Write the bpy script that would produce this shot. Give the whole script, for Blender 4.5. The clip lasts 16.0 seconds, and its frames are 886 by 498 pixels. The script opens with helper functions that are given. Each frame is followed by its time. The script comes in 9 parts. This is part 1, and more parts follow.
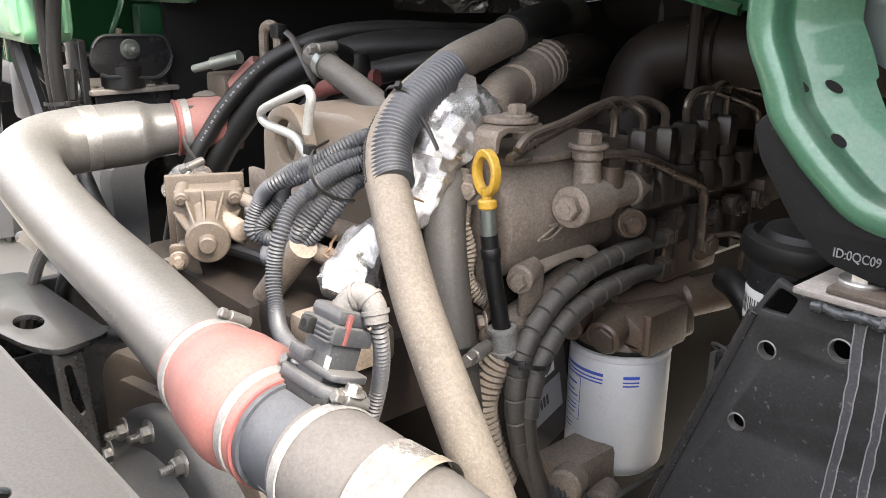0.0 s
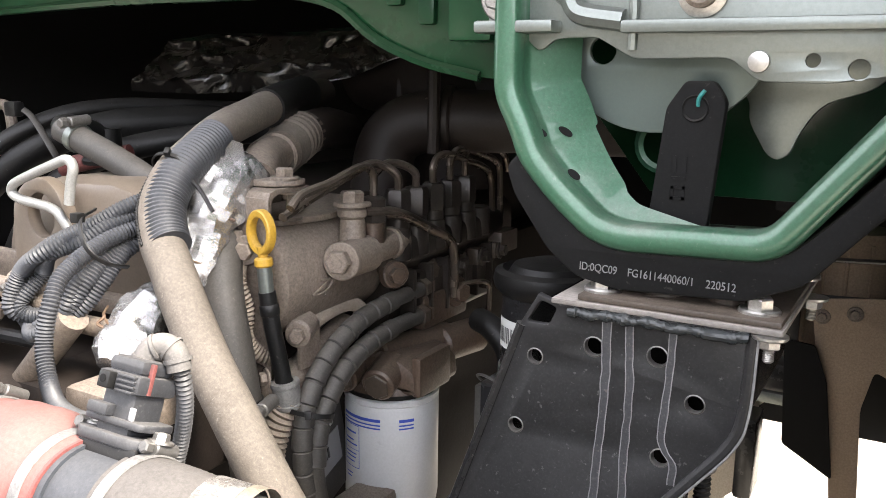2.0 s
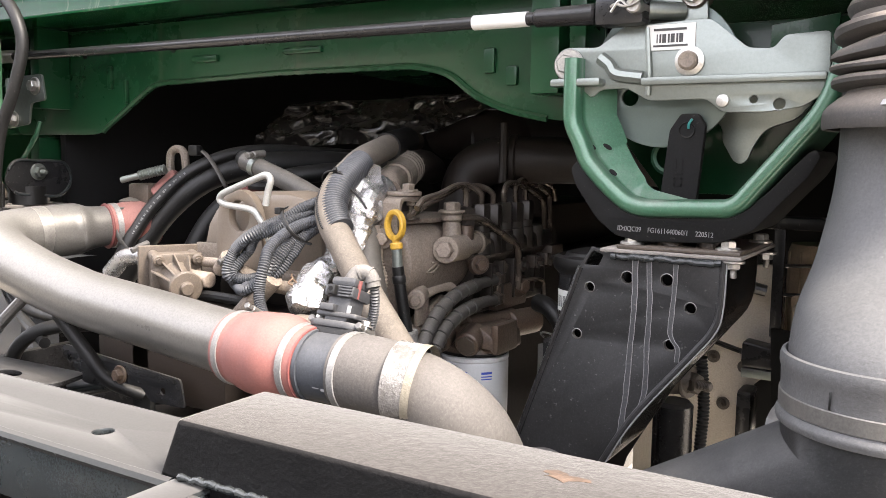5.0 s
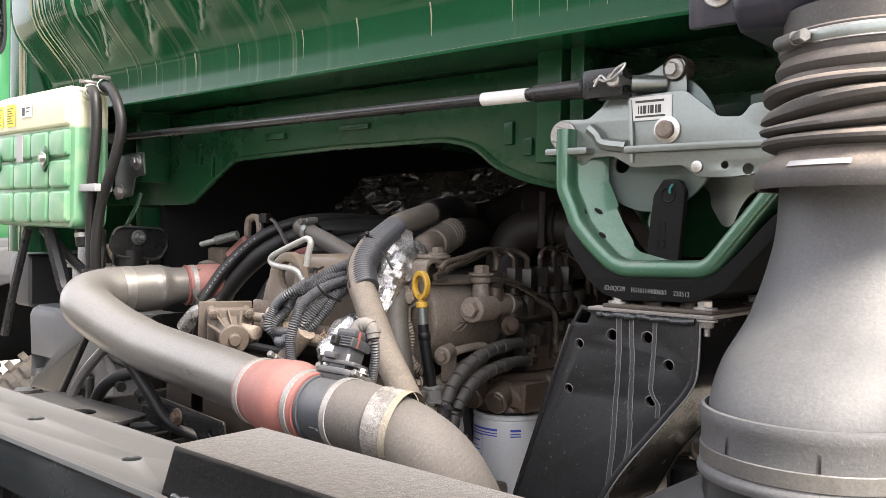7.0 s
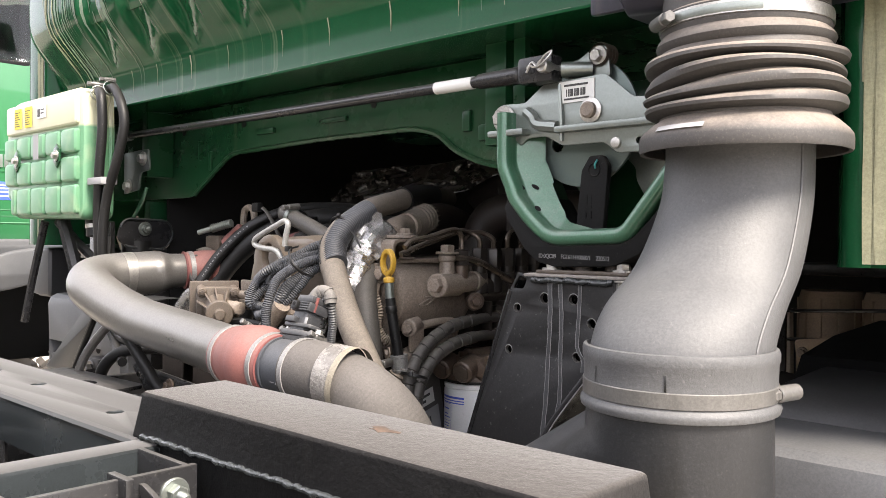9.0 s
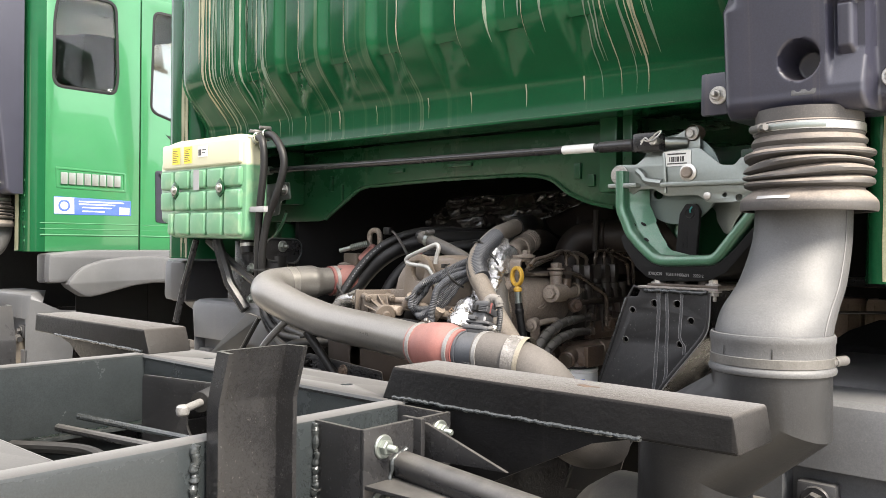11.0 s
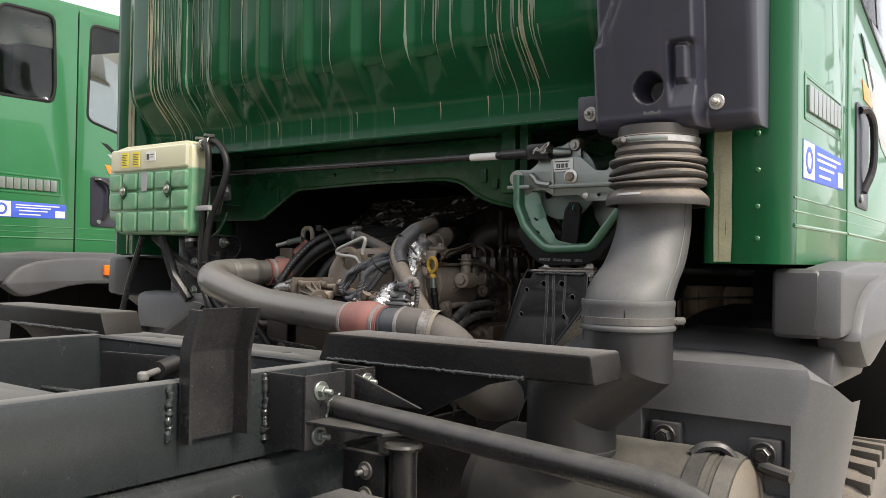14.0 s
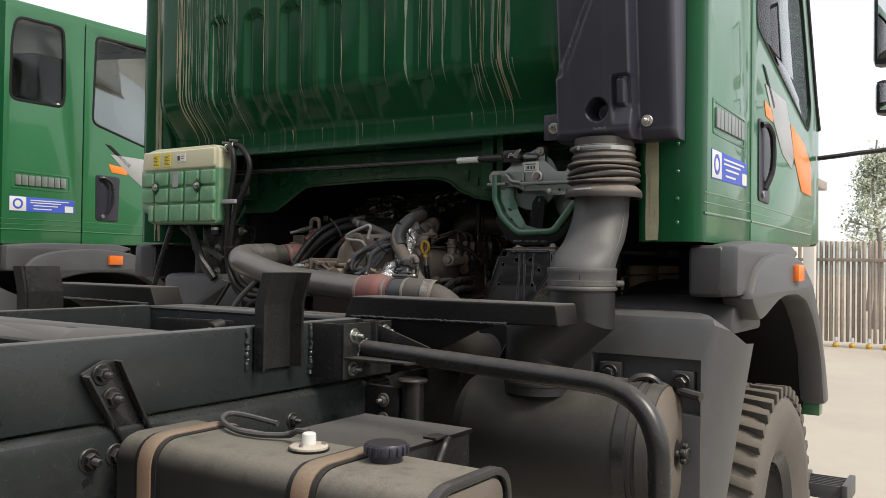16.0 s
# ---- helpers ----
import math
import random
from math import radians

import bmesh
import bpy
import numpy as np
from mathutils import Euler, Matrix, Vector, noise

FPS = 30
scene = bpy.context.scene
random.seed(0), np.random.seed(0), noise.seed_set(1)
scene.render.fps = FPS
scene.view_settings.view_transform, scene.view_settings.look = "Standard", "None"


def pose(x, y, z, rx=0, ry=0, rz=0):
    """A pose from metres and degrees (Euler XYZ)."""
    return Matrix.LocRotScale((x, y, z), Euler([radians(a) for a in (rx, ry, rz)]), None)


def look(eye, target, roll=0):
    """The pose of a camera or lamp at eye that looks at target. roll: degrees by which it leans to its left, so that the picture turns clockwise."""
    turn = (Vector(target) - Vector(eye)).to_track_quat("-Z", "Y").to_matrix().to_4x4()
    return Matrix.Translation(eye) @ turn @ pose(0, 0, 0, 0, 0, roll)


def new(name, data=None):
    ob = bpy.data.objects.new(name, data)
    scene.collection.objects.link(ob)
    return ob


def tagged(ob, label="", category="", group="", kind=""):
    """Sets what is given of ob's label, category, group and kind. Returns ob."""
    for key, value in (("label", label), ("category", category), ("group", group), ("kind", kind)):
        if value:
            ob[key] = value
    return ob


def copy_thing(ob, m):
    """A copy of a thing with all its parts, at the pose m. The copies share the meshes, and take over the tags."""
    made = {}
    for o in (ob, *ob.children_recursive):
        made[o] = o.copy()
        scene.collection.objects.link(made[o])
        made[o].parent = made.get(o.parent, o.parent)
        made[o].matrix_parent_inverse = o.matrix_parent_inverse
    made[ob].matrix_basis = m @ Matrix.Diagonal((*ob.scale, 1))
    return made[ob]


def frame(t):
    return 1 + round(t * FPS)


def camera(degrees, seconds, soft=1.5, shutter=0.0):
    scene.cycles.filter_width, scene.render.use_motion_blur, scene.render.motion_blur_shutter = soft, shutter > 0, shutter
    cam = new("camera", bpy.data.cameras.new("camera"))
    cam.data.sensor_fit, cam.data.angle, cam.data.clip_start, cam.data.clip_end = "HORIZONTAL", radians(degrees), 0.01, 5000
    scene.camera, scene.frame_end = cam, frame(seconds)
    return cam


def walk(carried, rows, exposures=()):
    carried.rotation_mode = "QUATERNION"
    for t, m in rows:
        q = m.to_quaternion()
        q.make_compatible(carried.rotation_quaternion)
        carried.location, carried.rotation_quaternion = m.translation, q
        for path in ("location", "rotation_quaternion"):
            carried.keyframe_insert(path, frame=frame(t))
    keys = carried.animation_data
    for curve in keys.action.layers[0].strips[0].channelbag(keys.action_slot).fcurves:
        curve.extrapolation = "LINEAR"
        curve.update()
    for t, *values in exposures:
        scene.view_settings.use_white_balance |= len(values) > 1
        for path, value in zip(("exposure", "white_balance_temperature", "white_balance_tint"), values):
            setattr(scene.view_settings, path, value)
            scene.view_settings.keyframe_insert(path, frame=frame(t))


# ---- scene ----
cam = camera(55.3, 16.0, soft=0.6)
PATH = [
    (0, (0.011, -0.021, 1.752), (-1.415, 1.242, 1.142), 0.5),
    (0.5, (0.015, -0.065, 1.731), (-1.299, 1.351, 1.213), 0.8),
    (1, (0.011, -0.063, 1.719), (-1.177, 1.484, 1.28), 0.7),
    (1.5, (0.0, -0.056, 1.723), (-1.085, 1.571, 1.305), 0.6),
    (2, (0.017, -0.103, 1.727), (-0.958, 1.597, 1.329), 0.8),
    (2.5, (0.039, -0.214, 1.692), (-0.879, 1.519, 1.299), 0.9),
    (3, (0.067, -0.276, 1.681), (-0.835, 1.466, 1.295), 1.0),
    (3.5, (0.086, -0.32, 1.672), (-0.815, 1.422, 1.281), 0.9),
    (4, (0.051, -0.389, 1.669), (-0.831, 1.362, 1.274), 1.2),
    (4.5, (0.086, -0.476, 1.662), (-0.813, 1.279, 1.332), 1.0),
    (5, (0.158, -0.528, 1.665), (-0.874, 1.171, 1.452), 0.9),
    (5.2, (0.167, -0.552, 1.66), (-0.925, 1.116, 1.489), 1.0),
    (7.3, (0.395, -0.471, 1.652), (-0.927, 1.03, 1.616), 0.9),
    (7.5, (0.404, -0.455, 1.656), (-0.93, 1.035, 1.624), 0.8),
    (8, (0.426, -0.416, 1.631), (-0.931, 1.053, 1.611), 0.8),
    (8.5, (0.506, -0.41, 1.615), (-0.862, 1.049, 1.596), 0.8),
    (9, (0.549, -0.493, 1.602), (-0.821, 0.963, 1.578), 0.5),
    (9.5, (0.62, -0.723, 1.607), (-0.743, 0.741, 1.588), 0.7),
    (10, (0.66, -0.855, 1.603), (-0.703, 0.608, 1.584), 0.8),
    (10.2, (0.654, -0.888, 1.619), (-0.708, 0.577, 1.595), 0.7),
    (12.3, (0.679, -1.439, 1.641), (-0.559, 0.132, 1.662), 0.9),
    (12.5, (0.716, -1.443, 1.641), (-0.509, 0.138, 1.662), 0.9),
    (13, (0.837, -1.384, 1.631), (-0.366, 0.214, 1.655), 0.9),
    (13.5, (0.87, -1.351, 1.61), (-0.324, 0.253, 1.633), 0.9),
    (14, (0.887, -1.384, 1.572), (-0.303, 0.224, 1.598), 0.9),
    (14.5, (0.85, -1.497, 1.547), (-0.333, 0.116, 1.566), 0.9),
    (15, (0.868, -1.735, 1.564), (-0.305, -0.115, 1.584), 0.9),
    (15.5, (0.992, -1.887, 1.551), (-0.154, -0.248, 1.578), 1.0),
    (16, (1.132, -1.934, 1.508), (0.03, -0.265, 1.536), 0.8),
]
walk(cam, [(t, look(eye, target, roll)) for t, eye, target, roll in PATH], exposures=[(0.0, 4.0, 6850, 12), (2.0, 4.0, 6850, 12), (3.5, 3.87, 6850, 12), (4.5, 3.98, 6880, 13), (5.0, 3.97, 6900, 14), (7.5, 3.45, 6950, 14), (9.0, 3.42, 6950, 14), (10.2, 3.5, 6950, 12), (12.3, 3.0, 7000, 10), (13.0, 2.55, 7000, 10), (14.0, 2.35, 7000, 10), (15.0, 2.35, 7000, 10), (16.0, 1.62, 6950, 10)])

# ---- light: hazy, overcast yard ----
world = bpy.data.worlds.new("sky")
scene.world = world
world.use_nodes = True
wn = world.node_tree.nodes
sky = wn.new("ShaderNodeTexSky")
sky.sky_type, sky.sun_disc = "NISHITA", False
sky.sun_elevation, sky.sun_rotation = radians(49), radians(99)
sky.air_density, sky.dust_density, sky.ozone_density = 1.0, 1.2, 1.0
haze = wn.new("ShaderNodeHueSaturation")                # haze whitens the sky
haze.inputs["Saturation"].default_value = 0.42
world.node_tree.links.new(sky.outputs[0], haze.inputs["Color"])
veil = wn.new("ShaderNodeMix")                          # an even veil of haze over the whole sky
veil.data_type = "RGBA"
veil.inputs[0].default_value, veil.inputs[7].default_value = 0.86, (1.90, 1.98, 2.24, 1.0)
world.node_tree.links.new(haze.outputs[0], veil.inputs[6])
world.node_tree.links.new(veil.outputs[2], wn["Background"].inputs[0])
wn["Background"].inputs[1].default_value = 0.15
sun_data = bpy.data.lights.new("sun", "SUN")
sun_data.energy, sun_data.angle, sun_data.color = 1.45, radians(22), (1.0, 0.95, 0.87)
sun = new("sun", sun_data)
sun.matrix_world = look((5.2, -0.85, 6.0), (0.0, 0.0, 0.0))


# ---- materials ----
def material(name, base, rough=0.5, metal=0.0, vary=0.25, scale=30.0, bump=0.15, dust=0.0, dust_col=(0.36, 0.31, 0.25),
             coat=0.0, streak=0.0, fine=0.12, specks=0.08, spec=0.5, cover=(0.15, 0.75), grain=0.3, sheen=0.0):
    """A painted, cast, rubber or metal surface: two scales of variation, settled dust on what faces up that also paints
    in top-lit contrast, run-down streaks.
    """
    m = bpy.data.materials.new(name)
    m.use_nodes = True
    nt = m.node_tree
    n, link = nt.nodes, nt.links.new
    b = n["Principled BSDF"]
    b.inputs["Metallic"].default_value = metal
    b.inputs["Specular IOR Level"].default_value = spec
    b.inputs["Coat Weight"].default_value = coat
    b.inputs["Coat Roughness"].default_value = 0.04
    pos = n.new("ShaderNodeNewGeometry").outputs["Position"]

    def noise_at(size, detail=4.0, stretch=None, rough_=0.6):
        t = n.new("ShaderNodeTexNoise")
        t.inputs["Scale"].default_value, t.inputs["Detail"].default_value, t.inputs["Roughness"].default_value = size, detail, rough_
        if stretch:
            v = n.new("ShaderNodeVectorMath")
            v.operation = "MULTIPLY"
            v.inputs[1].default_value = stretch
            link(pos, v.inputs[0])
            link(v.outputs[0], t.inputs["Vector"])
        else:
            link(pos, t.inputs["Vector"])
        return t.outputs["Fac"]

    def ramp(fac, a, c):
        r = n.new("ShaderNodeMapRange")
        r.inputs["From Min"].default_value, r.inputs["From Max"].default_value = a, c
        link(fac, r.inputs["Value"])
        return r.outputs["Result"]

    def mix(fac, one, two):
        x = n.new("ShaderNodeMix")
        x.data_type = "RGBA"
        for key, val in ((0, fac), (6, one), (7, two)):
            if isinstance(val, (int, float)):
                x.inputs[key].default_value = val
            elif isinstance(val, tuple):
                x.inputs[key].default_value = (*val, 1.0)
            else:
                link(val, x.inputs[key])
        return x.outputs[2]

    def times(one, two):
        x = n.new("ShaderNodeMath")
        x.operation, x.use_clamp = "MULTIPLY", True
        for key, val in ((0, one), (1, two)):
            if isinstance(val, (int, float)):
                x.inputs[key].default_value = val
            else:
                link(val, x.inputs[key])
        return x.outputs[0]

    big, small = noise_at(scale * 0.25, 7.0, None, 0.7), noise_at(scale * 4.0, 7.0, None, 0.7)
    dark, light = tuple(c * (1 - vary) for c in base), tuple(min(1.0, c * (1 + vary)) for c in base)
    col = mix(ramp(big, 0.3, 0.7), dark, light)
    if vary:
        col = mix(times(ramp(small, 0.4, 0.75), vary), col, light)
    rough_fac = None
    if fine:
        col = mix(times(ramp(noise_at(420.0, 2.0), 0.55, 0.75), fine), col, dust_col)
    if specks:
        col = mix(times(ramp(noise_at(170.0, 3.0), 0.66, 0.72), specks), col, dust_col)
    if streak:
        runs = times(ramp(noise_at(1.0, 4.0, (48.0, 1.5, 0.14), 0.55), 0.56, 0.66), ramp(noise_at(1.0, 3.0, (3.0, 0.6, 0.5)), 0.48, 0.66))
        runs = times(runs, streak)
        col = mix(runs, col, dust_col)
        rough_fac = runs
    # upward faces paled: settled dust, plus some top-lit contrast put into the colour
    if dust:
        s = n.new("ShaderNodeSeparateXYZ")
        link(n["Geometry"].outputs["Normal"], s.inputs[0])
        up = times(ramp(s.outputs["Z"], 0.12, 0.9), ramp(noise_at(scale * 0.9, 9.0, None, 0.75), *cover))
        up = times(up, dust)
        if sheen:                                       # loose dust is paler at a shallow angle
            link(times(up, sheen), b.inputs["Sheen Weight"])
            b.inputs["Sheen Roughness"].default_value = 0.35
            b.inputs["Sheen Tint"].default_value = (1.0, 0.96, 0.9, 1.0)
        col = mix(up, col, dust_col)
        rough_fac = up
    if grain:                                           # fine pitting and dirt over everything
        pit = n.new("ShaderNodeMapRange")
        pit.inputs["From Min"].default_value, pit.inputs["From Max"].default_value = 0.36, 0.62
        pit.inputs["To Min"].default_value = 0.25
        link(noise_at(310.0, 3.0, None, 0.75), pit.inputs["Value"])
        x = n.new("ShaderNodeMix")
        x.data_type, x.blend_type = "RGBA", "MULTIPLY"
        x.inputs[0].default_value = grain
        link(col, x.inputs[6])
        link(pit.outputs["Result"], x.inputs[7])
        col = x.outputs[2]
    link(col, b.inputs["Base Color"])
    r = n.new("ShaderNodeMapRange")
    r.inputs["To Min"].default_value, r.inputs["To Max"].default_value = max(0.03, rough - 0.1), min(1.0, rough + 0.12)
    link(big, r.inputs["Value"])
    out = r.outputs["Result"]
    if rough_fac is not None:
        x = n.new("ShaderNodeMix")
        link(rough_fac, x.inputs[0])
        link(out, x.inputs[2])
        x.inputs[3].default_value = 0.85
        out = x.outputs[0]
    link(out, b.inputs["Roughness"])
    if metal and dust and rough_fac is not None:
        inv = n.new("ShaderNodeMapRange")
        inv.inputs["To Min"].default_value, inv.inputs["To Max"].default_value = metal, 0.0
        link(rough_fac, inv.inputs["Value"])
        link(inv.outputs["Result"], b.inputs["Metallic"])
    if bump:
        h = n.new("ShaderNodeBump")
        h.inputs["Strength"].default_value, h.inputs["Distance"].default_value = bump, 0.002
        link(small, h.inputs["Height"])
        link(h.outputs["Normal"], b.inputs["Normal"])
    return m


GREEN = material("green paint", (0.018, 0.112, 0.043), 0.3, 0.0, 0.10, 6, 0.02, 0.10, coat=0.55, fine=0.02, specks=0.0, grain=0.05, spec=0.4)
# cab green again, darkened and dulled for the rear wall's shade, with real streaks
GREEN_SHADED_RUN = material("shade-darkened green paint with streaks", (0.0045, 0.050, 0.019), 0.14, 0.0, 0.15, 6, 0.01, 0.10, (0.34, 0.34, 0.24), coat=0.02, streak=0.2, fine=0.02, specks=0.0, spec=0.12, grain=0.12)
# darker copy of the green: the shade under the cab is in the colour
GREEN_SHADED = material("green paint with shade in its colour", (0.0055, 0.040, 0.0155), 0.26, 0.0, 0.25, 8, 0.04, 0.2, (0.2, 0.19, 0.14), coat=0.1, streak=0.12, fine=0.02, specks=0.0, spec=0.25, grain=0.15)
GREEN_PALE = material("pale green metallic steel", (0.033, 0.105, 0.060), 0.3, 0.25, 0.15, 12, 0.05, 0.7, (0.27, 0.262, 0.235), coat=0.5, fine=0.08, specks=0.2, grain=0.25, cover=(0.38, 0.7))
RAIL_CLEAN = material("rolled chassis channel paint", (0.0205, 0.0238, 0.0248), 0.25, 0.0, 0.25, 16, 0.08, 0.06, (0.2, 0.192, 0.178), streak=0.3, specks=0.2, fine=0.02)
STEEL = material("dusty satin steel tube", (0.175, 0.168, 0.157), 0.30, 0.65, 0.12, 10, 0.10, 0.55, (0.125, 0.118, 0.11), fine=0.2, specks=0.3, grain=0.3)
ZINC = material("zinc plated steel", (0.19, 0.21, 0.195), 0.32, 0.7, 0.10, 12, 0.03, 0.15, grain=0.15, specks=0.06, fine=0.08)
CLAMP = material("dulled aluminium-grey clamp steel", (0.21, 0.206, 0.20), 0.45, 0.4, 0.2, 40, 0.15, 0.35, (0.20, 0.19, 0.175), grain=0.4, specks=0.2)
CHROME = material("worn plated bolt steel", (0.44, 0.425, 0.40), 0.34, 0.9, 0.2, 60, 0.06, 0.15)
RED = material("dusty red silicone", (0.175, 0.063, 0.053), 0.62, 0.0, 0.2, 18, 0.15, 0.7, (0.185, 0.115, 0.104), fine=0.35, specks=0.2, grain=0.25)
RED_EDGE = material("red silicone edge", (0.14, 0.038, 0.034), 0.65, 0, 0.25, 60, 0.4, 0.5, (0.16, 0.10, 0.09), fine=0.3)
CAST = material("dust-caked cast iron", (0.175, 0.14, 0.11), 0.5, 0.0, 0.45, 26, 0.6, 0.6, (0.27, 0.228, 0.186), fine=0.35, specks=0.35, grain=0.5, cover=(0.15, 0.65))
CAST_GREY = material("dusty grey cast sleeve", (0.17, 0.168, 0.16), 0.5, 0.2, 0.25, 40, 0.3, 0.5, (0.33, 0.31, 0.28), grain=0.4)
BELL = material("dusty dark grey casting", (0.045, 0.046, 0.048), 0.45, 0.0, 0.2, 16, 0.25, 0.6, (0.17, 0.163, 0.155), fine=0.15, specks=0.3, grain=0.35)
CASING = material("dusty brown casing", (0.085, 0.066, 0.050), 0.5, 0.0, 0.25, 18, 0.3, 0.6, (0.22, 0.182, 0.145), fine=0.2, specks=0.2, grain=0.4)
HOSE_DUST = material("dusty grey rubber boot", (0.09, 0.085, 0.08), 0.75, 0.0, 0.2, 30, 0.3, 0.7, (0.24, 0.22, 0.2), fine=0.3, grain=0.3)
PLUG = material("dusty slate plug plastic", (0.026, 0.027, 0.030), 0.45, 0.0, 0.15, 30, 0.15, 0.6, (0.135, 0.13, 0.124), fine=0.2, specks=0.3, grain=0.3, cover=(0.15, 0.6))
COVER = material("smooth brown engine paint", (0.125, 0.10, 0.078), 0.32, 0.0, 0.2, 10, 0.08, 0.45, (0.20, 0.168, 0.135), fine=0.12, specks=0.2, grain=0.2, cover=(0.35, 0.7))
CAST_DARK = material("oily dark cast iron", (0.055, 0.042, 0.032), 0.45, 0.0, 0.4, 30, 0.4, 0.55, (0.20, 0.16, 0.125), specks=0.2, grain=0.4)
OIL_BROWN = material("brown oily aluminium", (0.085, 0.058, 0.042), 0.36, 0.1, 0.35, 35, 0.4, 0.55, (0.21, 0.165, 0.125), grain=0.45, specks=0.15)
PIPE_BROWN = material("dusty steel fuel pipe", (0.10, 0.08, 0.065), 0.25, 0.6, 0.25, 40, 0.1, 0.4, (0.3, 0.25, 0.2))
BLACK = material("black painted steel", (0.0145, 0.0145, 0.0153), 0.25, 0.0, 0.3, 20, 0.06, 0.45, (0.17, 0.16, 0.145), specks=0.3, fine=0.03, spec=0.38)
BLACK_RUN = material("black painted steel with runs", (0.018, 0.0178, 0.0182), 0.42, 0.0, 0.4, 20, 0.15, 0.3, (0.12, 0.117, 0.115), streak=0.6, specks=0.6, fine=0.12, spec=0.3)
RUN_FILM = material("dried grey run film", (0.038, 0.039, 0.042), 0.4, 0.0, 0.2, 40, 0.06, 0.0, specks=0.2, fine=0.1, grain=0.4)
RUN_EDGE = material("pale dried edge", (0.17, 0.17, 0.17), 0.6, 0.0, 0.2, 60, 0.1)
CRADLE_RUBBER = material("dull black moulded rubber", (0.007, 0.007, 0.007), 0.75, 0.0, 0.25, 30, 0.12, 0.25, (0.2, 0.19, 0.17), fine=0.02, specks=0.12, spec=0.15)
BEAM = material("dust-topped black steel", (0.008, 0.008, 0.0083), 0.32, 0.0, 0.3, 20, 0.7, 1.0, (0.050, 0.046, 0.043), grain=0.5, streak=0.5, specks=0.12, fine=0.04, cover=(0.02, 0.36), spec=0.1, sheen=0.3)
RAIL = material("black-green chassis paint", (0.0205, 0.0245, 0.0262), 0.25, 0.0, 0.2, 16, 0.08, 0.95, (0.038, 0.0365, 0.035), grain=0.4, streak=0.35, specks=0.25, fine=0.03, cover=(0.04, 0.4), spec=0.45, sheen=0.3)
TANKSHELL = material("dusty dark grey plastic", (0.012, 0.0125, 0.0125), 0.36, 0.0, 0.2, 16, 0.08, 0.85, (0.17, 0.158, 0.13), streak=0.1, specks=0.12, fine=0.02, cover=(0.12, 0.5), spec=0.4)
CANISTER = material("matt black canister paint", (0.021, 0.0208, 0.0202), 0.5, 0.0, 0.2, 12, 0.1, 0.6, (0.13, 0.121, 0.104), specks=0.1, fine=0.03, cover=(0.2, 0.65), spec=0.3, sheen=0.3)
STRAP_BROWN = material("brown painted strap steel", (0.15, 0.10, 0.068), 0.5, 0.0, 0.15, 14, 0.1, 0.7, (0.25, 0.205, 0.15), fine=0.1)
RUST_FILM = material("thin rust bloom", (0.078, 0.05, 0.034), 0.8, 0.0, 0.5, 60, 0.3, grain=0.6)
TANK_END = material("olive-brown dusty end plate", (0.10, 0.085, 0.068), 0.5, 0.0, 0.15, 10, 0.08, 0.3, specks=0.2, fine=0.1)
MUD = material("dried yellowish mud", (0.225, 0.222, 0.145), 0.85, 0.0, 0.25, 30, 0.2, grain=0.3)
MUD_THIN = material("thin grey-green mud film", (0.105, 0.15, 0.102), 0.6, 0.0, 0.3, 30, 0.1, grain=0.4)
# these two hold the shade deep in the engine as well as its oil
HORN = material("oily casting darkened for deep shade", (0.017, 0.0125, 0.0102), 0.55, 0.0, 0.3, 20, 0.3, 0.3, (0.06, 0.047, 0.037), spec=0.3)
UNION = material("oiled steel darkened for deep shade", (0.030, 0.025, 0.021), 0.32, 0.3, 0.3, 40, 0.25, 0.4, (0.11, 0.09, 0.072), grain=0.4)
STRAP = material("dull steel strap", (0.12, 0.116, 0.11), 0.36, 0.5, 0.25, 25, 0.08, 0.3, (0.2, 0.185, 0.165), grain=0.3)
PLASTIC_DARK = material("black intake plastic", (0.015, 0.0153, 0.016), 0.45, 0.0, 0.2, 30, 0.25, 0.7, (0.10, 0.0985, 0.096), specks=0.12, spec=0.3)
PLASTIC = material("grey-black intake plastic", (0.062, 0.0625, 0.0635), 0.52, 0.0, 0.12, 60, 0.35, 0.3, (0.15, 0.147, 0.143), specks=0.3, fine=0.1, spec=0.45)
BOXBLUE = material("blue-black moulded plastic", (0.019, 0.0195, 0.031), 0.36, 0.0, 0.2, 5, 0.04, 0.3, (0.125, 0.092, 0.072), spec=0.5, streak=0.75, fine=0.04, specks=0.06)
GUARD_DARK = material("dark moulded guard plastic", (0.026, 0.026, 0.028), 0.45, 0.0, 0.2, 12, 0.12, 0.4, (0.12, 0.115, 0.108), specks=0.2, streak=0.15)
GUARD = material("grey moulded mudguard plastic", (0.064, 0.066, 0.070), 0.45, 0.0, 0.2, 9, 0.12, 0.4, (0.138, 0.134, 0.128), streak=0.35, specks=0.35, fine=0.12)
RUBBER = material("black rubber", (0.0065, 0.0065, 0.0065), 0.45, 0.0, 0.25, 30, 0.2, 0.3, (0.10, 0.094, 0.086), fine=0.08, specks=0.35, spec=0.3)
BELLOWS = material("dusty rubber bellows", (0.035, 0.032, 0.03), 0.6, 0.0, 0.2, 20, 0.2, 1.0, (0.25, 0.208, 0.172))
HOSE_TAN = material("dust-coated rubber hose", (0.105, 0.088, 0.070), 0.8, 0.0, 0.4, 26, 0.45, 0.7, (0.245, 0.212, 0.178), fine=0.4, specks=0.6, grain=0.3)
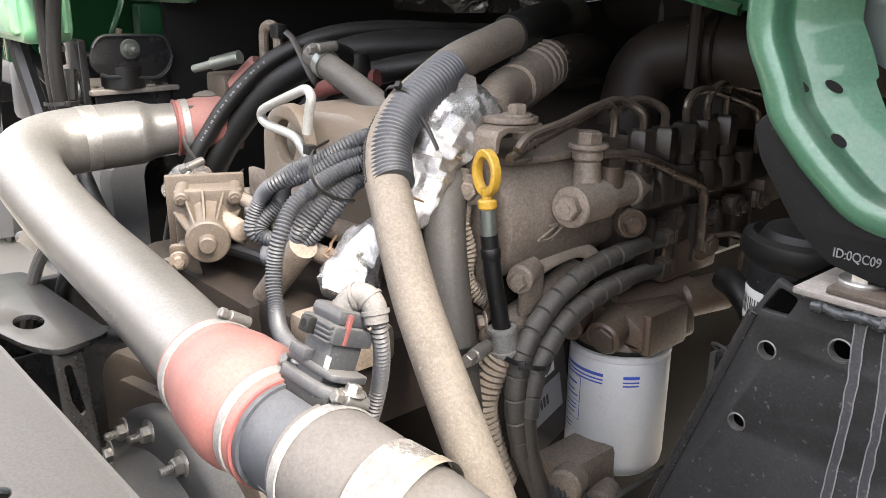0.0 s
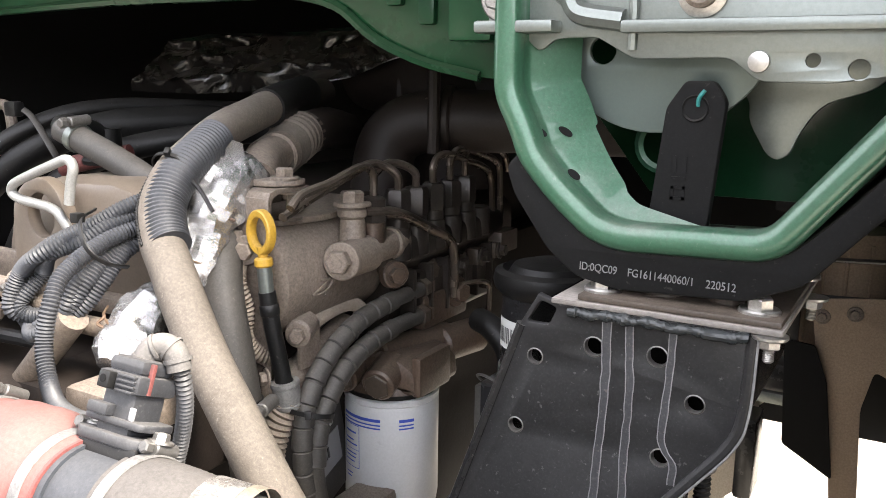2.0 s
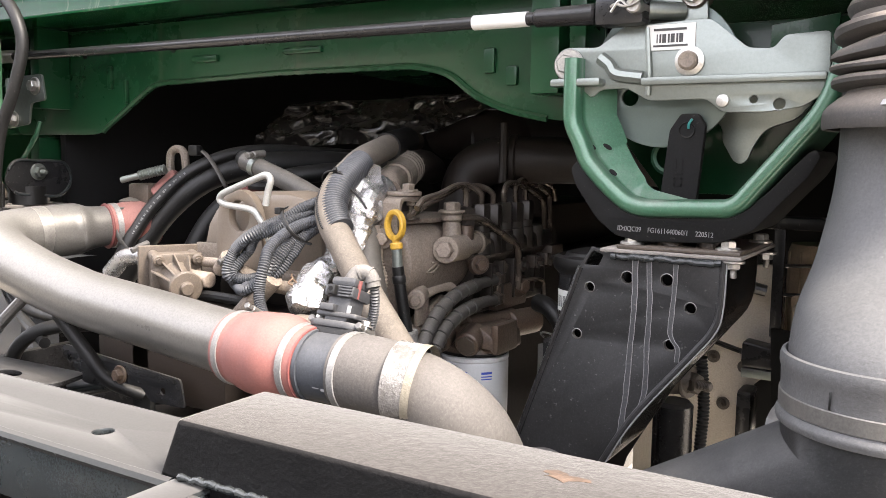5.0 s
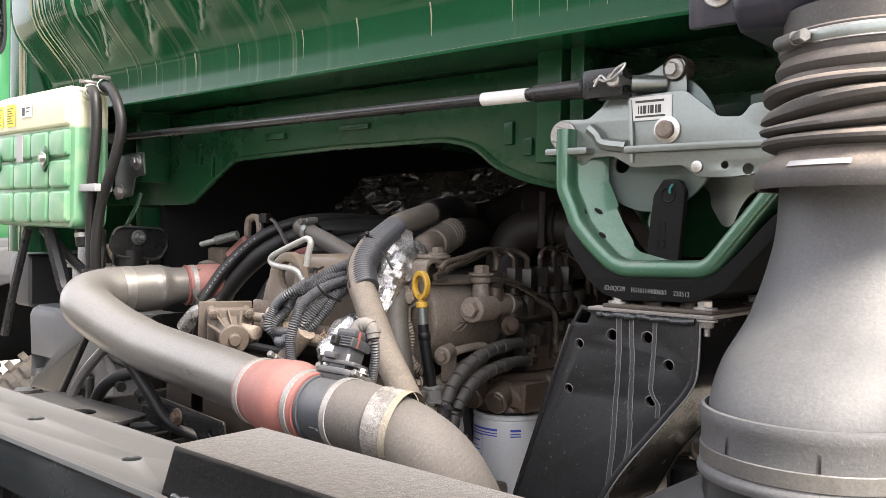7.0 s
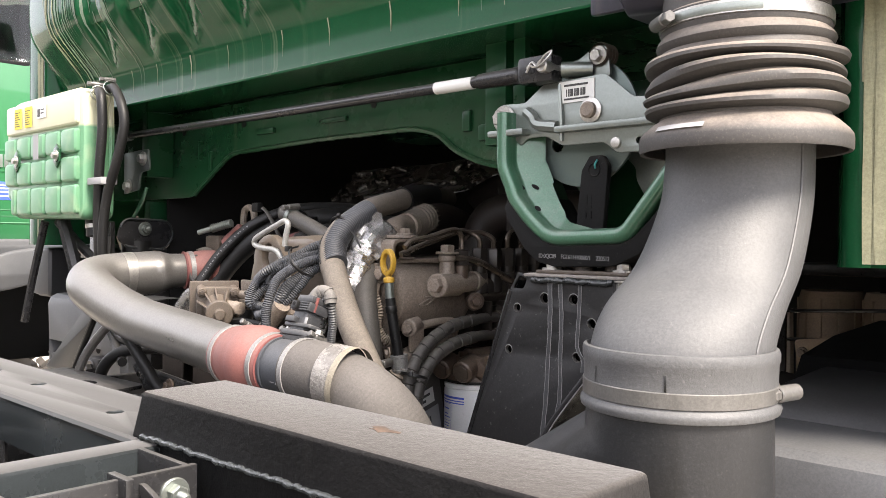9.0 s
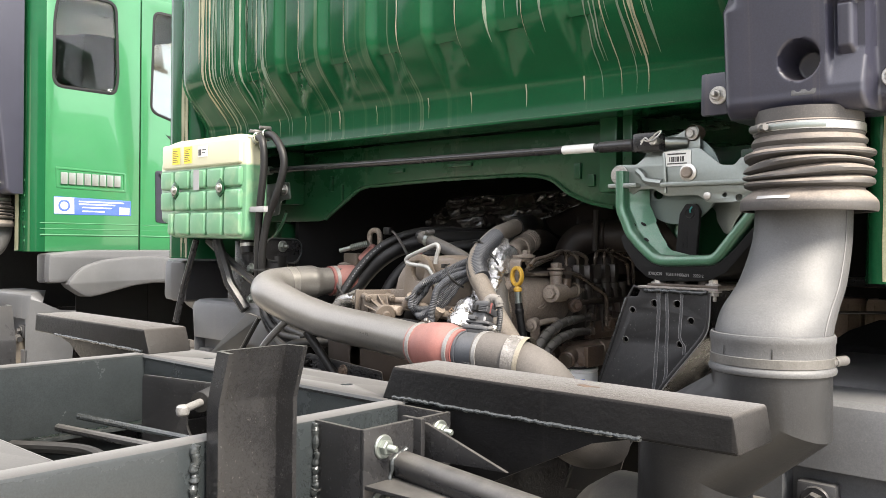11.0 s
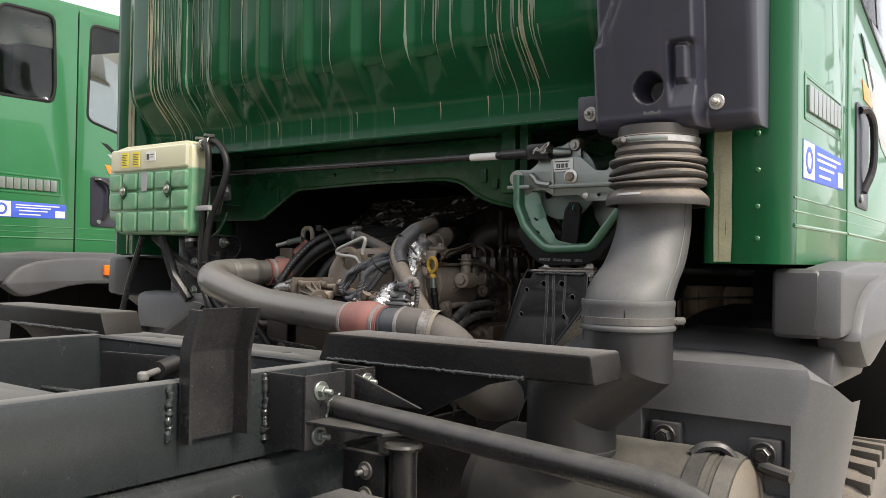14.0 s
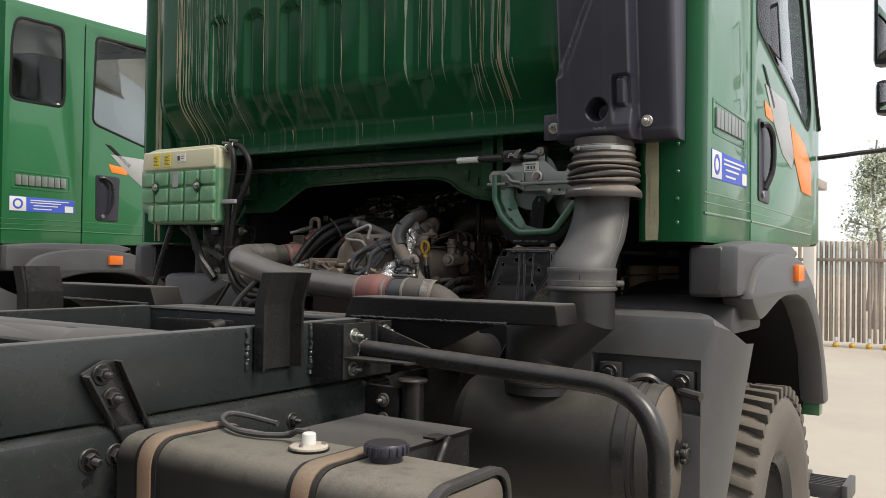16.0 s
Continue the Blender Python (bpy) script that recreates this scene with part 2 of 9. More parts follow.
HOSE_DARK = material("dark grey rubber hose", (0.04, 0.0375, 0.034), 0.55, 0.0, 0.15, 30, 0.2, 0.5, (0.22, 0.195, 0.165), specks=0.3)
CONDUIT = material("slate corrugated conduit", (0.036, 0.039, 0.045), 0.42, 0.0, 0.15, 40, 0.1, 0.4, (0.17, 0.163, 0.156), specks=0.2, fine=0.15)
CONDUIT_TAN = material("tan dusty conduit", (0.22, 0.18, 0.14), 0.8, 0, 0.2, 40, 0.2, 0.5)
DUCT = material("dust-coated ribbed duct", (0.052, 0.047, 0.043), 0.85, 0.0, 0.2, 22, 0.3, 0.75, (0.115, 0.105, 0.098), fine=0.3, specks=0.2, grain=0.3, cover=(0.05, 0.7))
SLATE = material("blue-grey plastic sleeve", (0.032, 0.036, 0.043), 0.5, 0.0, 0.15, 20, 0.15, 0.45, (0.125, 0.12, 0.118), specks=0.25, grain=0.3)
FOIL = material("crumpled foil", (0.50, 0.495, 0.49), 0.25, 0.85, 0.2, 45, 0.8, 0.0, grain=0.15, specks=0.03, fine=0.03)
SHEET = material("black plastic sheet", (0.018, 0.016, 0.0145), 0.12, 0.0, 0.3, 20, 0.25, 0.5, (0.15, 0.125, 0.105), spec=0.8)
YELLOW = material("yellow plastic", (0.47, 0.275, 0.03), 0.5, 0.0, 0.12, 40, 0.1, 0.3, (0.42, 0.33, 0.2))
WHITE = material("white enamelled steel", (0.54, 0.55, 0.555), 0.3, 0.0, 0.06, 15, 0.03, 0.1, grain=0.1, fine=0.06)
PAPER = material("printed paper label", (0.52, 0.52, 0.50), 0.6, 0, 0.05, 20, 0.0, grain=0.0)
PAPER_GREY = material("greyish printed label", (0.21, 0.21, 0.215), 0.6, 0, 0.1, 20, 0.0, grain=0.0)
INK = material("black print", (0.03, 0.03, 0.03), 0.6, 0, 0.1, 20, 0.0, grain=0.0)
BLUE = material("blue print", (0.03, 0.07, 0.40), 0.5, 0, 0.08, 20, 0.0, grain=0.0)
YELLOW_LABEL = material("yellow label", (0.55, 0.45, 0.04), 0.6, 0, 0.08, 20, 0.0, grain=0.0)
STENCIL = material("grey stencil print", (0.15, 0.15, 0.15), 0.6, 0, 0.1, 20, 0.0, grain=0.2)
ORANGE = material("orange plastic lens", (0.80, 0.17, 0.02), 0.25, 0, 0.08, 40, 0.05, grain=0.0)
ORANGE_FILM = material("orange film", (0.75, 0.20, 0.03), 0.3, 0, 0.05, 10, 0.0, grain=0.0)
WHITE_FILM = material("silver-grey film", (0.33, 0.34, 0.345), 0.3, 0.2, 0.05, 10, 0.0, grain=0.0)
BADGE = material("grey chrome letters", (0.24, 0.26, 0.25), 0.3, 0.6, 0.08, 30, 0.0, grain=0.0)
YELLOWED = material("yellowed dusty tape", (0.17, 0.15, 0.115), 0.5, 0.0, 0.3, 40, 0.5, 0.5, (0.25, 0.225, 0.18), grain=0.4)
TAPE = material("dusty clear tape", (0.13, 0.122, 0.114), 0.2, 0.0, 0.5, 40, 0.9, 0.8, (0.29, 0.28, 0.265), specks=0.5, cover=(0.46, 0.62))
DISC = material("dull grey plated steel", (0.105, 0.135, 0.125), 0.34, 0.4, 0.10, 8, 0.01, 0.3, grain=0.06, specks=0.05, fine=0.03)
TYRE = material("dusty tyre rubber", (0.085, 0.077, 0.068), 0.8, 0.0, 0.2, 20, 0.3, 0.5, (0.26, 0.22, 0.18), fine=0.2)
RUST = material("rusty steel", (0.15, 0.095, 0.06), 0.7, 0.1, 0.35, 40, 0.4)
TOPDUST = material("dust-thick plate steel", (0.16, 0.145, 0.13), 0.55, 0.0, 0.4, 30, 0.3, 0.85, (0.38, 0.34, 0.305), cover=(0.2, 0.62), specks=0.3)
CREAM = material("cream painted dusty steel", (0.46, 0.41, 0.34), 0.6, 0.0, 0.15, 9, 0.15, 0.3, specks=0.2)
SHIELD = material("brown dusty shield", (0.27, 0.20, 0.14), 0.75, 0.0, 0.15, 14, 0.15, 0.3, fine=0.2)
CONCRETE = material("pale concrete yard", (0.38, 0.345, 0.29), 0.85, 0.0, 0.12, 1.2, 0.1, fine=0.1, specks=0.06)
# near-black that paints in deep shade; also serves real black rubber
BLACK_DEEP = material("near-black for deep shade and black parts", (0.005, 0.005, 0.005), 0.8, 0.0, 0.3, 10, 0.1, fine=0.0, specks=0.0, grain=0.0, spec=0.2)
TRIM = material("black rubber window seal", (0.008, 0.008, 0.009), 0.6, 0, 0.2, 20, 0.0, fine=0.0, specks=0.0, grain=0.0, spec=0.2)
SEAT = material("grey cab upholstery in film", (0.12, 0.118, 0.115), 0.8, 0, 0.2, 20, 0.1)
# distant haze is painted into the leaf, bark and hill colours
LEAF = material("leaves paled for haze", (0.42, 0.47, 0.36), 0.8, 0, 0.25, 2, 0.0)
BARK = material("grey bark paled for haze", (0.26, 0.24, 0.22), 0.85, 0, 0.3, 6, 0.3)
HILL = material("hillside paled for haze", (0.30, 0.34, 0.33), 0.95, 0, 0.2, 0.02, 0.0)
PALE_GREY = material("grey rendered wall", (0.2, 0.2, 0.185), 0.9, 0, 0.15, 1.5, 0.1)
PALE_WALL = material("pale painted wall", (0.62, 0.60, 0.56), 0.8, 0, 0.08, 2, 0.05)
GALV_WHITE = material("whitish plated wire", (0.30, 0.30, 0.285), 0.35, 0.3, 0.15, 40, 0.05, grain=0.25)
GALV = material("weathered galvanised pipe", (0.30, 0.25, 0.20), 0.45, 0.2, 0.4, 3, 0.1)

GLASS = bpy.data.materials.new("window glass")
GLASS.use_nodes = True
GLASS.node_tree.nodes["Principled BSDF"].inputs["Base Color"].default_value = (0.52, 0.55, 0.54, 1)
GLASS.node_tree.nodes["Principled BSDF"].inputs["Roughness"].default_value = 0.03
GLASS.node_tree.nodes["Principled BSDF"].inputs["Transmission Weight"].default_value = 1.0
GLASS.node_tree.nodes["Principled BSDF"].inputs["IOR"].default_value = 1.4
MIRROR = bpy.data.materials.new("mirror glass")
MIRROR.use_nodes = True
MIRROR.node_tree.nodes["Principled BSDF"].inputs["Metallic"].default_value = 1.0
MIRROR.node_tree.nodes["Principled BSDF"].inputs["Roughness"].default_value = 0.03


def tank_plastic():
    """Milky plastic, green up to the coolant's level inside."""
    m = bpy.data.materials.new("milky plastic with coolant")
    m.use_nodes = True
    n, link = m.node_tree.nodes, m.node_tree.links.new
    b = n["Principled BSDF"]
    g = n.new("ShaderNodeNewGeometry")
    s = n.new("ShaderNodeSeparateXYZ")
    link(g.outputs["Position"], s.inputs[0])
    r = n.new("ShaderNodeMapRange")
    r.inputs["From Min"].default_value, r.inputs["From Max"].default_value = 1.868, 1.876
    link(s.outputs["Z"], r.inputs["Value"])
    t = n.new("ShaderNodeTexNoise")
    t.inputs["Scale"].default_value, t.inputs["Detail"].default_value = 22.0, 5.0
    link(g.outputs["Position"], t.inputs["Vector"])
    x = n.new("ShaderNodeMix")
    x.data_type = "RGBA"
    link(r.outputs["Result"], x.inputs[0])
    x.inputs[6].default_value, x.inputs[7].default_value = (0.085, 0.205, 0.115, 1), (0.41, 0.40, 0.285, 1)
    y = n.new("ShaderNodeMix")
    y.data_type = "RGBA"
    f = n.new("ShaderNodeMapRange")
    f.inputs["From Min"].default_value, f.inputs["From Max"].default_value, f.inputs["To Max"].default_value = 0.5, 0.8, 0.28
    link(t.outputs["Fac"], f.inputs["Value"])
    link(f.outputs["Result"], y.inputs[0])
    link(x.outputs[2], y.inputs[6])
    y.inputs[7].default_value = (0.44, 0.41, 0.30, 1)
    link(y.outputs[2], b.inputs["Base Color"])
    b.inputs["Roughness"].default_value = 0.38
    b.inputs["Subsurface Weight"].default_value = 0.12
    b.inputs["Subsurface Radius"].default_value = (0.01, 0.012, 0.008)
    return m


TANK = tank_plastic()


# ---- helpers ----
def thing(name, at, label, category, group="", kind=""):
    ob = new(name)
    ob.empty_display_size = 0.05
    ob.location = at
    return tagged(ob, label, category, group, kind)


def finish(bm, name, mat, smooth=35):
    me = bpy.data.meshes.new(name)
    bm.to_mesh(me)
    bm.free()
    me.materials.append(mat)
    if smooth:
        me.shade_smooth()
        me.set_sharp_from_angle(angle=radians(smooth))
    return me


def place(ob, parent):
    ob.parent = parent
    if parent.type == "EMPTY":
        ob.matrix_parent_inverse = Matrix.Translation(-parent.location)
    return ob


def part(name, bm, mat, parent, label="", smooth=35):
    """A bmesh in world places, linked as one mesh object under a thing or a part."""
    ob = place(new(name, finish(bm, name, mat, smooth)), parent)
    return tagged(ob, label)


def solo(name, bm, mat, label, category, group="", kind="", smooth=35):
    """A thing that is one mesh, with its origin at its base."""
    zs = [v.co.z for v in bm.verts]
    xs, ys = [v.co.x for v in bm.verts], [v.co.y for v in bm.verts]
    base = Vector(((min(xs) + max(xs)) / 2, (min(ys) + max(ys)) / 2, min(zs)))
    bmesh.ops.translate(bm, verts=bm.verts, vec=-base)
    ob = new(name, finish(bm, name, mat, smooth))
    ob.location = base
    return tagged(ob, label, category, group, kind)


def frame_of(a, b):
    """A turn whose z runs from a to b."""
    d = (Vector(b) - Vector(a))
    return Matrix.Translation(a) @ d.to_track_quat("Z", "X").to_matrix().to_4x4(), d.length


def box(bm, lo, hi, bev=0.004, m=None, seg=2):
    made = bmesh.ops.create_cube(bm, size=1.0)["verts"]
    c = [(p + q) / 2 for p, q in zip(lo, hi)]
    bmesh.ops.scale(bm, verts=made, vec=[max(1e-4, q - p) for p, q in zip(lo, hi)])
    bmesh.ops.translate(bm, verts=made, vec=c)
    if bev:
        edges = {e for v in made for e in v.link_edges}
        made = bmesh.ops.bevel(bm, geom=list(edges), offset=bev, segments=seg, affect="EDGES", profile=0.6)["verts"]
    if m:
        bmesh.ops.transform(bm, verts=list({v for v in made}), matrix=m)
    return bm


def cyl(bm, a, b, r, r2=None, n=20, bev=0.0):
    m, length = frame_of(a, b)
    r2 = r if r2 is None else r2
    prof = [(0, 0), (r, 0), (r2, length), (0, length)]
    if bev:
        prof = [(0, 0), (r - bev, 0), (r, bev), (r2, length - bev), (r2 - bev, length), (0, length)]
    return lathe(bm, prof, m, n)


def lathe(bm, prof, m, n=32, squash=1.0, start=0.0, sweep=360.0):
    """Turns (radius, height) pairs about the z of m."""
    whole = sweep >= 359.9
    count = n if whole else n + 1
    rings = []
    for r, h in prof:
        if r < 1e-6 and whole:
            rings.append([bm.verts.new(m @ Vector((0, 0, h)))] * count)
        else:
            rings.append([bm.verts.new(m @ Vector((r * math.cos(radians(start + sweep * k / n)), r * squash * math.sin(radians(start + sweep * k / n)), h)))
                          for k in range(count)])
    for a, b in zip(rings, rings[1:]):
        for k in range(n):
            j = (k + 1) % count
            f = [a[k], a[j], b[j], b[k]]
            f = [v for i, v in enumerate(f) if v not in f[:i]]
            if len(f) > 2:
                bm.faces.new(f)
    return bm


def spline(pts, steps=8):
    """Catmull-Rom through points; a point may carry more numbers (a radius)."""
    p = [np.array(q, float) for q in pts]
    p = [2 * p[0] - p[1]] + p + [2 * p[-1] - p[-2]]
    out = []
    for i in range(1, len(p) - 2):
        for k in range(steps):
            t = k / steps
            a, b, c, d = p[i - 1], p[i], p[i + 1], p[i + 2]
            out.append(0.5 * (2 * b + (c - a) * t + (2 * a - 5 * b + 4 * c - d) * t * t + (3 * b - a - 3 * c + d) * t ** 3))
    return out + [p[-2]]


def sweep(bm, pts, radius, n=14, caps=True, flat=1.0):
    """A tube along points; radius: a number or a function of the length run so far."""
    pts = [Vector(p[:3]) for p in pts]
    run, rings = 0.0, []
    tangent = (pts[1] - pts[0]).normalized()
    side = tangent.orthogonal().normalized()
    for i, p in enumerate(pts):
        t = ((pts[min(i + 1, len(pts) - 1)] - pts[max(i - 1, 0)])).normalized()
        side = (side - t * side.dot(t)).normalized()
        up = t.cross(side)
        if i:
            run += (p - pts[i - 1]).length
        r = radius(run) if callable(radius) else radius
        rings.append([bm.verts.new(p + (side * math.cos(2 * math.pi * k / n) + up * math.sin(2 * math.pi * k / n) * flat) * r) for k in range(n)])
    for a, b in zip(rings, rings[1:]):
        for k in range(n):
            bm.faces.new((a[k], a[(k + 1) % n], b[(k + 1) % n], b[k]))
    if caps:
        bm.faces.new(rings[0][::-1])
        bm.faces.new(rings[-1])
    return bm


def resample(pts, gap):
    """Even steps along a line of points."""
    pts = [Vector(p[:3]) for p in pts]
    out, left = [pts[0]], gap
    for a, b in zip(pts, pts[1:]):
        d = (b - a).length
        while d > left:
            a = a + (b - a) * (left / d)
            out.append(a.copy())
            d, left = (b - a).length, gap
        left -= d
    return out + [pts[-1]]


def hose(pts, r, n=14, steps=8):
    return sweep(bmesh.new(), spline(pts, steps), r, n)


def ribbed(pts, r, pitch=0.006, depth=0.0015, n=14):
    """A corrugated tube: rings at an even pitch."""
    line = resample(spline(pts, 10), pitch / 4)
    return sweep(bmesh.new(), line, lambda s: r + depth * math.copysign(abs(math.cos(2 * math.pi * s / pitch)) ** 0.6, math.cos(2 * math.pi * s / pitch)), n)


def rounded(poly, r, n=4):
    out = []
    for i, p in enumerate(poly):
        a, p, b = Vector(poly[i - 1]), Vector(p), Vector(poly[(i + 1) % len(poly)])
        u, v = (a - p), (b - p)
        k = min(r, u.length * 0.45, v.length * 0.45)
        s, e = p + u.normalized() * k, p + v.normalized() * k
        for j in range(n + 1):
            t = j / n
            out.append(tuple(s * (1 - t) ** 2 + p * 2 * t * (1 - t) + e * t * t))
    return out


def ring2(cx, cy, r, n=18, squash=1.0):
    return [(cx + r * math.cos(2 * math.pi * k / n), cy + r * squash * math.sin(2 * math.pi * k / n)) for k in range(n)]


FRONT = Matrix(((1, 0, 0, 0), (0, 0, -1, 0), (0, 1, 0, 0), (0, 0, 0, 1)))   # plane (x, z), facing rearwards
SIDE = Matrix(((0, 0, 1, 0), (1, 0, 0, 0), (0, 1, 0, 0), (0, 0, 0, 1)))     # plane (y, z), facing right


def plate(outline, thick, m, holes=(), edge=0.0008):
    """A sheet cut to an outline, with holes through it; m sets its middle plane."""
    cu = bpy.data.curves.new("cut", "CURVE")
    cu.dimensions, cu.fill_mode = "2D", "BOTH"
    cu.extrude, cu.bevel_depth, cu.bevel_resolution, cu.offset = max(0.0, thick / 2 - edge), edge, 1, -edge
    for loop in (outline, *holes):
        s = cu.splines.new("POLY")
        s.points.add(len(loop) - 1)
        for q, (x, y) in zip(s.points, loop):
            q.co = (x, y, 0, 1)
        s.use_cyclic_u = True
    ob = bpy.data.objects.new("cut", cu)
    me = bpy.data.meshes.new_from_object(ob)
    me.transform(m)
    bm = bmesh.new()
    bm.from_mesh(me)
    bpy.data.meshes.remove(me)
    bpy.data.objects.remove(ob)
    bpy.data.curves.remove(cu)
    bmesh.ops.remove_doubles(bm, verts=bm.verts, dist=1e-6)
    return bm


def at_y(y):
    return Matrix.Translation((0, y, 0)) @ FRONT


def at_x(x):
    return Matrix.Translation((x, 0, 0)) @ SIDE


def lettering(text, size, m, mat, parent, name="print"):
    cu = bpy.data.curves.new("text", "FONT")
    cu.body, cu.size, cu.extrude = text, size, 0.0004
    ob = bpy.data.objects.new("text", cu)
    me = bpy.data.meshes.new_from_object(ob)
    me.transform(m)
    me.materials.clear()
    me.materials.append(mat)
    bpy.data.objects.remove(ob)
    return place(new(name, me), parent)


def merge(*bms):
    out = bmesh.new()
    for b in bms:
        me = bpy.data.meshes.new("tmp")
        b.to_mesh(me)
        b.free()
        out.from_mesh(me)
        bpy.data.meshes.remove(me)
    return out


def hex_mesh(name, mat, stud):
    """A flanged hexagon head of unit size along z, with a threaded stud if asked."""
    bm = bmesh.new()
    lathe(bm, [(0, 0), (0.78, 0), (0.78, 0.1), (0.72, 0.16), (0, 0.16)], Matrix(), 20)
    lathe(bm, [(0, 0.14), (0.5, 0.14), (0.5, 0.52), (0.43, 0.6), (0, 0.6)], Matrix(), 6)
    if stud:
        prof = [(0, 0.5)]
        for k in range(9):
            prof += [(0.25, 0.5 + k * 0.08), (0.22, 0.54 + k * 0.08)]
        lathe(bm, prof + [(0.16, 1.24), (0, 1.24)], Matrix(), 12)
    else:
        lathe(bm, [(0.25, 0.58), (0.23, 0.62), (0, 0.62)], Matrix(), 12)
    return finish(bm, name, mat, 30)


HEADS = {}


def bolt(parent, at, axis, size=0.02, mat=None, stud=False, name="bolt"):
    mat = mat or CHROME
    key = (mat.name, stud)
    if key not in HEADS:
        HEADS[key] = hex_mesh(name, mat, stud)
    ob = place(new(name, HEADS[key]), parent)
    turn = Vector(axis).to_track_quat("Z", "X").to_matrix().to_4x4()
    ob.matrix_basis = Matrix.Translation(at) @ turn @ Matrix.Rotation(random.uniform(0, 1), 4, "Z") @ Matrix.Diagonal((size, size, size, 1))
    return ob


def worm_clamp(parent, at, axis, r, width=0.012, mat=None, screw=(0, 0, 1), big=1.0, name="hose_clamp"):
    """A band round a hose with its screw housing."""
    mat = mat or ZINC
    axis = Vector(axis).normalized()
    m, _ = frame_of(Vector(at) - axis * width / 2, Vector(at) + axis * width / 2)
    bm = lathe(bmesh.new(), [(r, 0), (r + 0.0015, 0.0005), (r + 0.0015, width - 0.0005), (r, width)], m, 36)
    band = part(name, bm, mat, parent)
    s = Vector(screw)
    s = (s - axis * s.dot(axis)).normalized()
    t = axis.cross(s)
    c = Vector(at) + s * (r + 0.005 * big)
    bm = cyl(bmesh.new(), c - t * 0.013 * big, c + t * 0.013 * big, 0.0062 * big, n=14, bev=0.0012)
    cyl(bm, c + t * 0.013 * big, c + t * 0.016 * big, 0.0048 * big, n=12)
    cyl(bm, c + t * 0.016 * big, c + t * 0.025 * big, 0.0058 * big, n=6, bev=0.0012)
    part("screw", bm, STRAP, band)
    return band


def tie(parent, at, axis, r, width=0.005, mat=None, head=(0, 0, 1)):
    mat = mat or RUBBER
    axis = Vector(axis).normalized()
    m, _ = frame_of(Vector(at) - axis * width / 2, Vector(at) + axis * width / 2)
    bm = lathe(bmesh.new(), [(r, 0), (r + 0.0014, 0.0004), (r + 0.0014, width - 0.0004), (r, width)], m, 24)
    s = Vector(head)
    s = (s - axis * s.dot(axis)).normalized()
    k, _ = frame_of(Vector(at) + s * r, Vector(at) + s * (r + 0.01))
    box(bm, (-width * 0.8, -width * 0.6, 0), (width * 0.8, width * 0.6, 0.007), 0.001, k)
    return part("cable_tie", bm, mat, parent)


def bars(parent, m, rows, mat, name="print"):
    """Unreadable print as plain bars in the plane of m: (x, y, width, height)."""
    bm = bmesh.new()
    for x, y, w, h in rows:
        box(bm, (x, y, 0), (x + w, y + h, 0.0006), 0)
    bmesh.ops.transform(bm, verts=bm.verts, matrix=m)
    return part(name, bm, mat, parent, smooth=0)


# ---- ground and distance ----
bm = bmesh.new()
bmesh.ops.create_grid(bm, x_segments=24, y_segments=24, size=300)
ground = new("ground", finish(bm, "ground", CONCRETE))
tagged(ground, "pale dusty concrete yard in hazy daylight", "ground", kind="structure")

# unseen wall added behind the camera, taller where the rear panel must reflect dark
reflection_wall = new("reflection_wall", finish(merge(box(bmesh.new(), (-3.0, -12.4, 0), (30, -12, 3.0), 0.02), box(bmesh.new(), (-40, -12.4, 0), (-3.0, -12, 7.0), 0.02)), "reflection_wall", PALE_GREY))
tagged(reflection_wall, "unseen plain grey wall added to darken reflections", "wall", kind="structure")
fence = thing("pipe_fence", (3.0, 15.4, 0), "row of weathered upright pipes with yellow caps at the foot", "fence")
bm = bmesh.new()
lathe(bm, [(0, 0), (0.032, 0), (0.032, 1.86), (0.022, 1.88), (0, 1.88)], Matrix(), 12)
pipe_mesh = finish(bm, "pipe", GALV)
bm = lathe(bmesh.new(), [(0, 0), (0.05, 0.0), (0.058, 0.05), (0.04, 0.085), (0, 0.095)], Matrix(), 12)
cap_mesh = finish(bm, "cap", YELLOW)
bm = lathe(bmesh.new(), [(0, 0), (0.035, 0.0), (0.035, 0.07), (0, 0.07)], Matrix(), 10)
collar_mesh = finish(bm, "collar", WHITE)
for k in range(34):
    x = -2.0 + k * 0.28
    for name, me, z in (("pipe", pipe_mesh, 0.1), ("cap", cap_mesh, 0.0), ("collar", collar_mesh, 0.12)):
        if name == "pipe":
            for dx in (-0.10, -0.005, 0.09):
                ob = place(new(name, me), fence)
                ob.matrix_basis = Matrix.Translation((x + dx, 15.4 + 0.06 * (k % 2) + random.uniform(-0.02, 0.02), z))
        else:
            ob = place(new(name, me), fence)
            ob.matrix_basis = Matrix.Translation((x, 15.3, z))
part("rail", box(bmesh.new(), (-2.2, 15.36, 1.6), (7.6, 15.42, 1.66)), GALV, fence)
post_bm = box(bmesh.new(), (-1.95, 14.9, 0), (-1.75, 15.1, 2.45), 0.01)
solo("gate_post", post_bm, PALE_WALL, "pale square concrete gate post at the yard edge", "post")


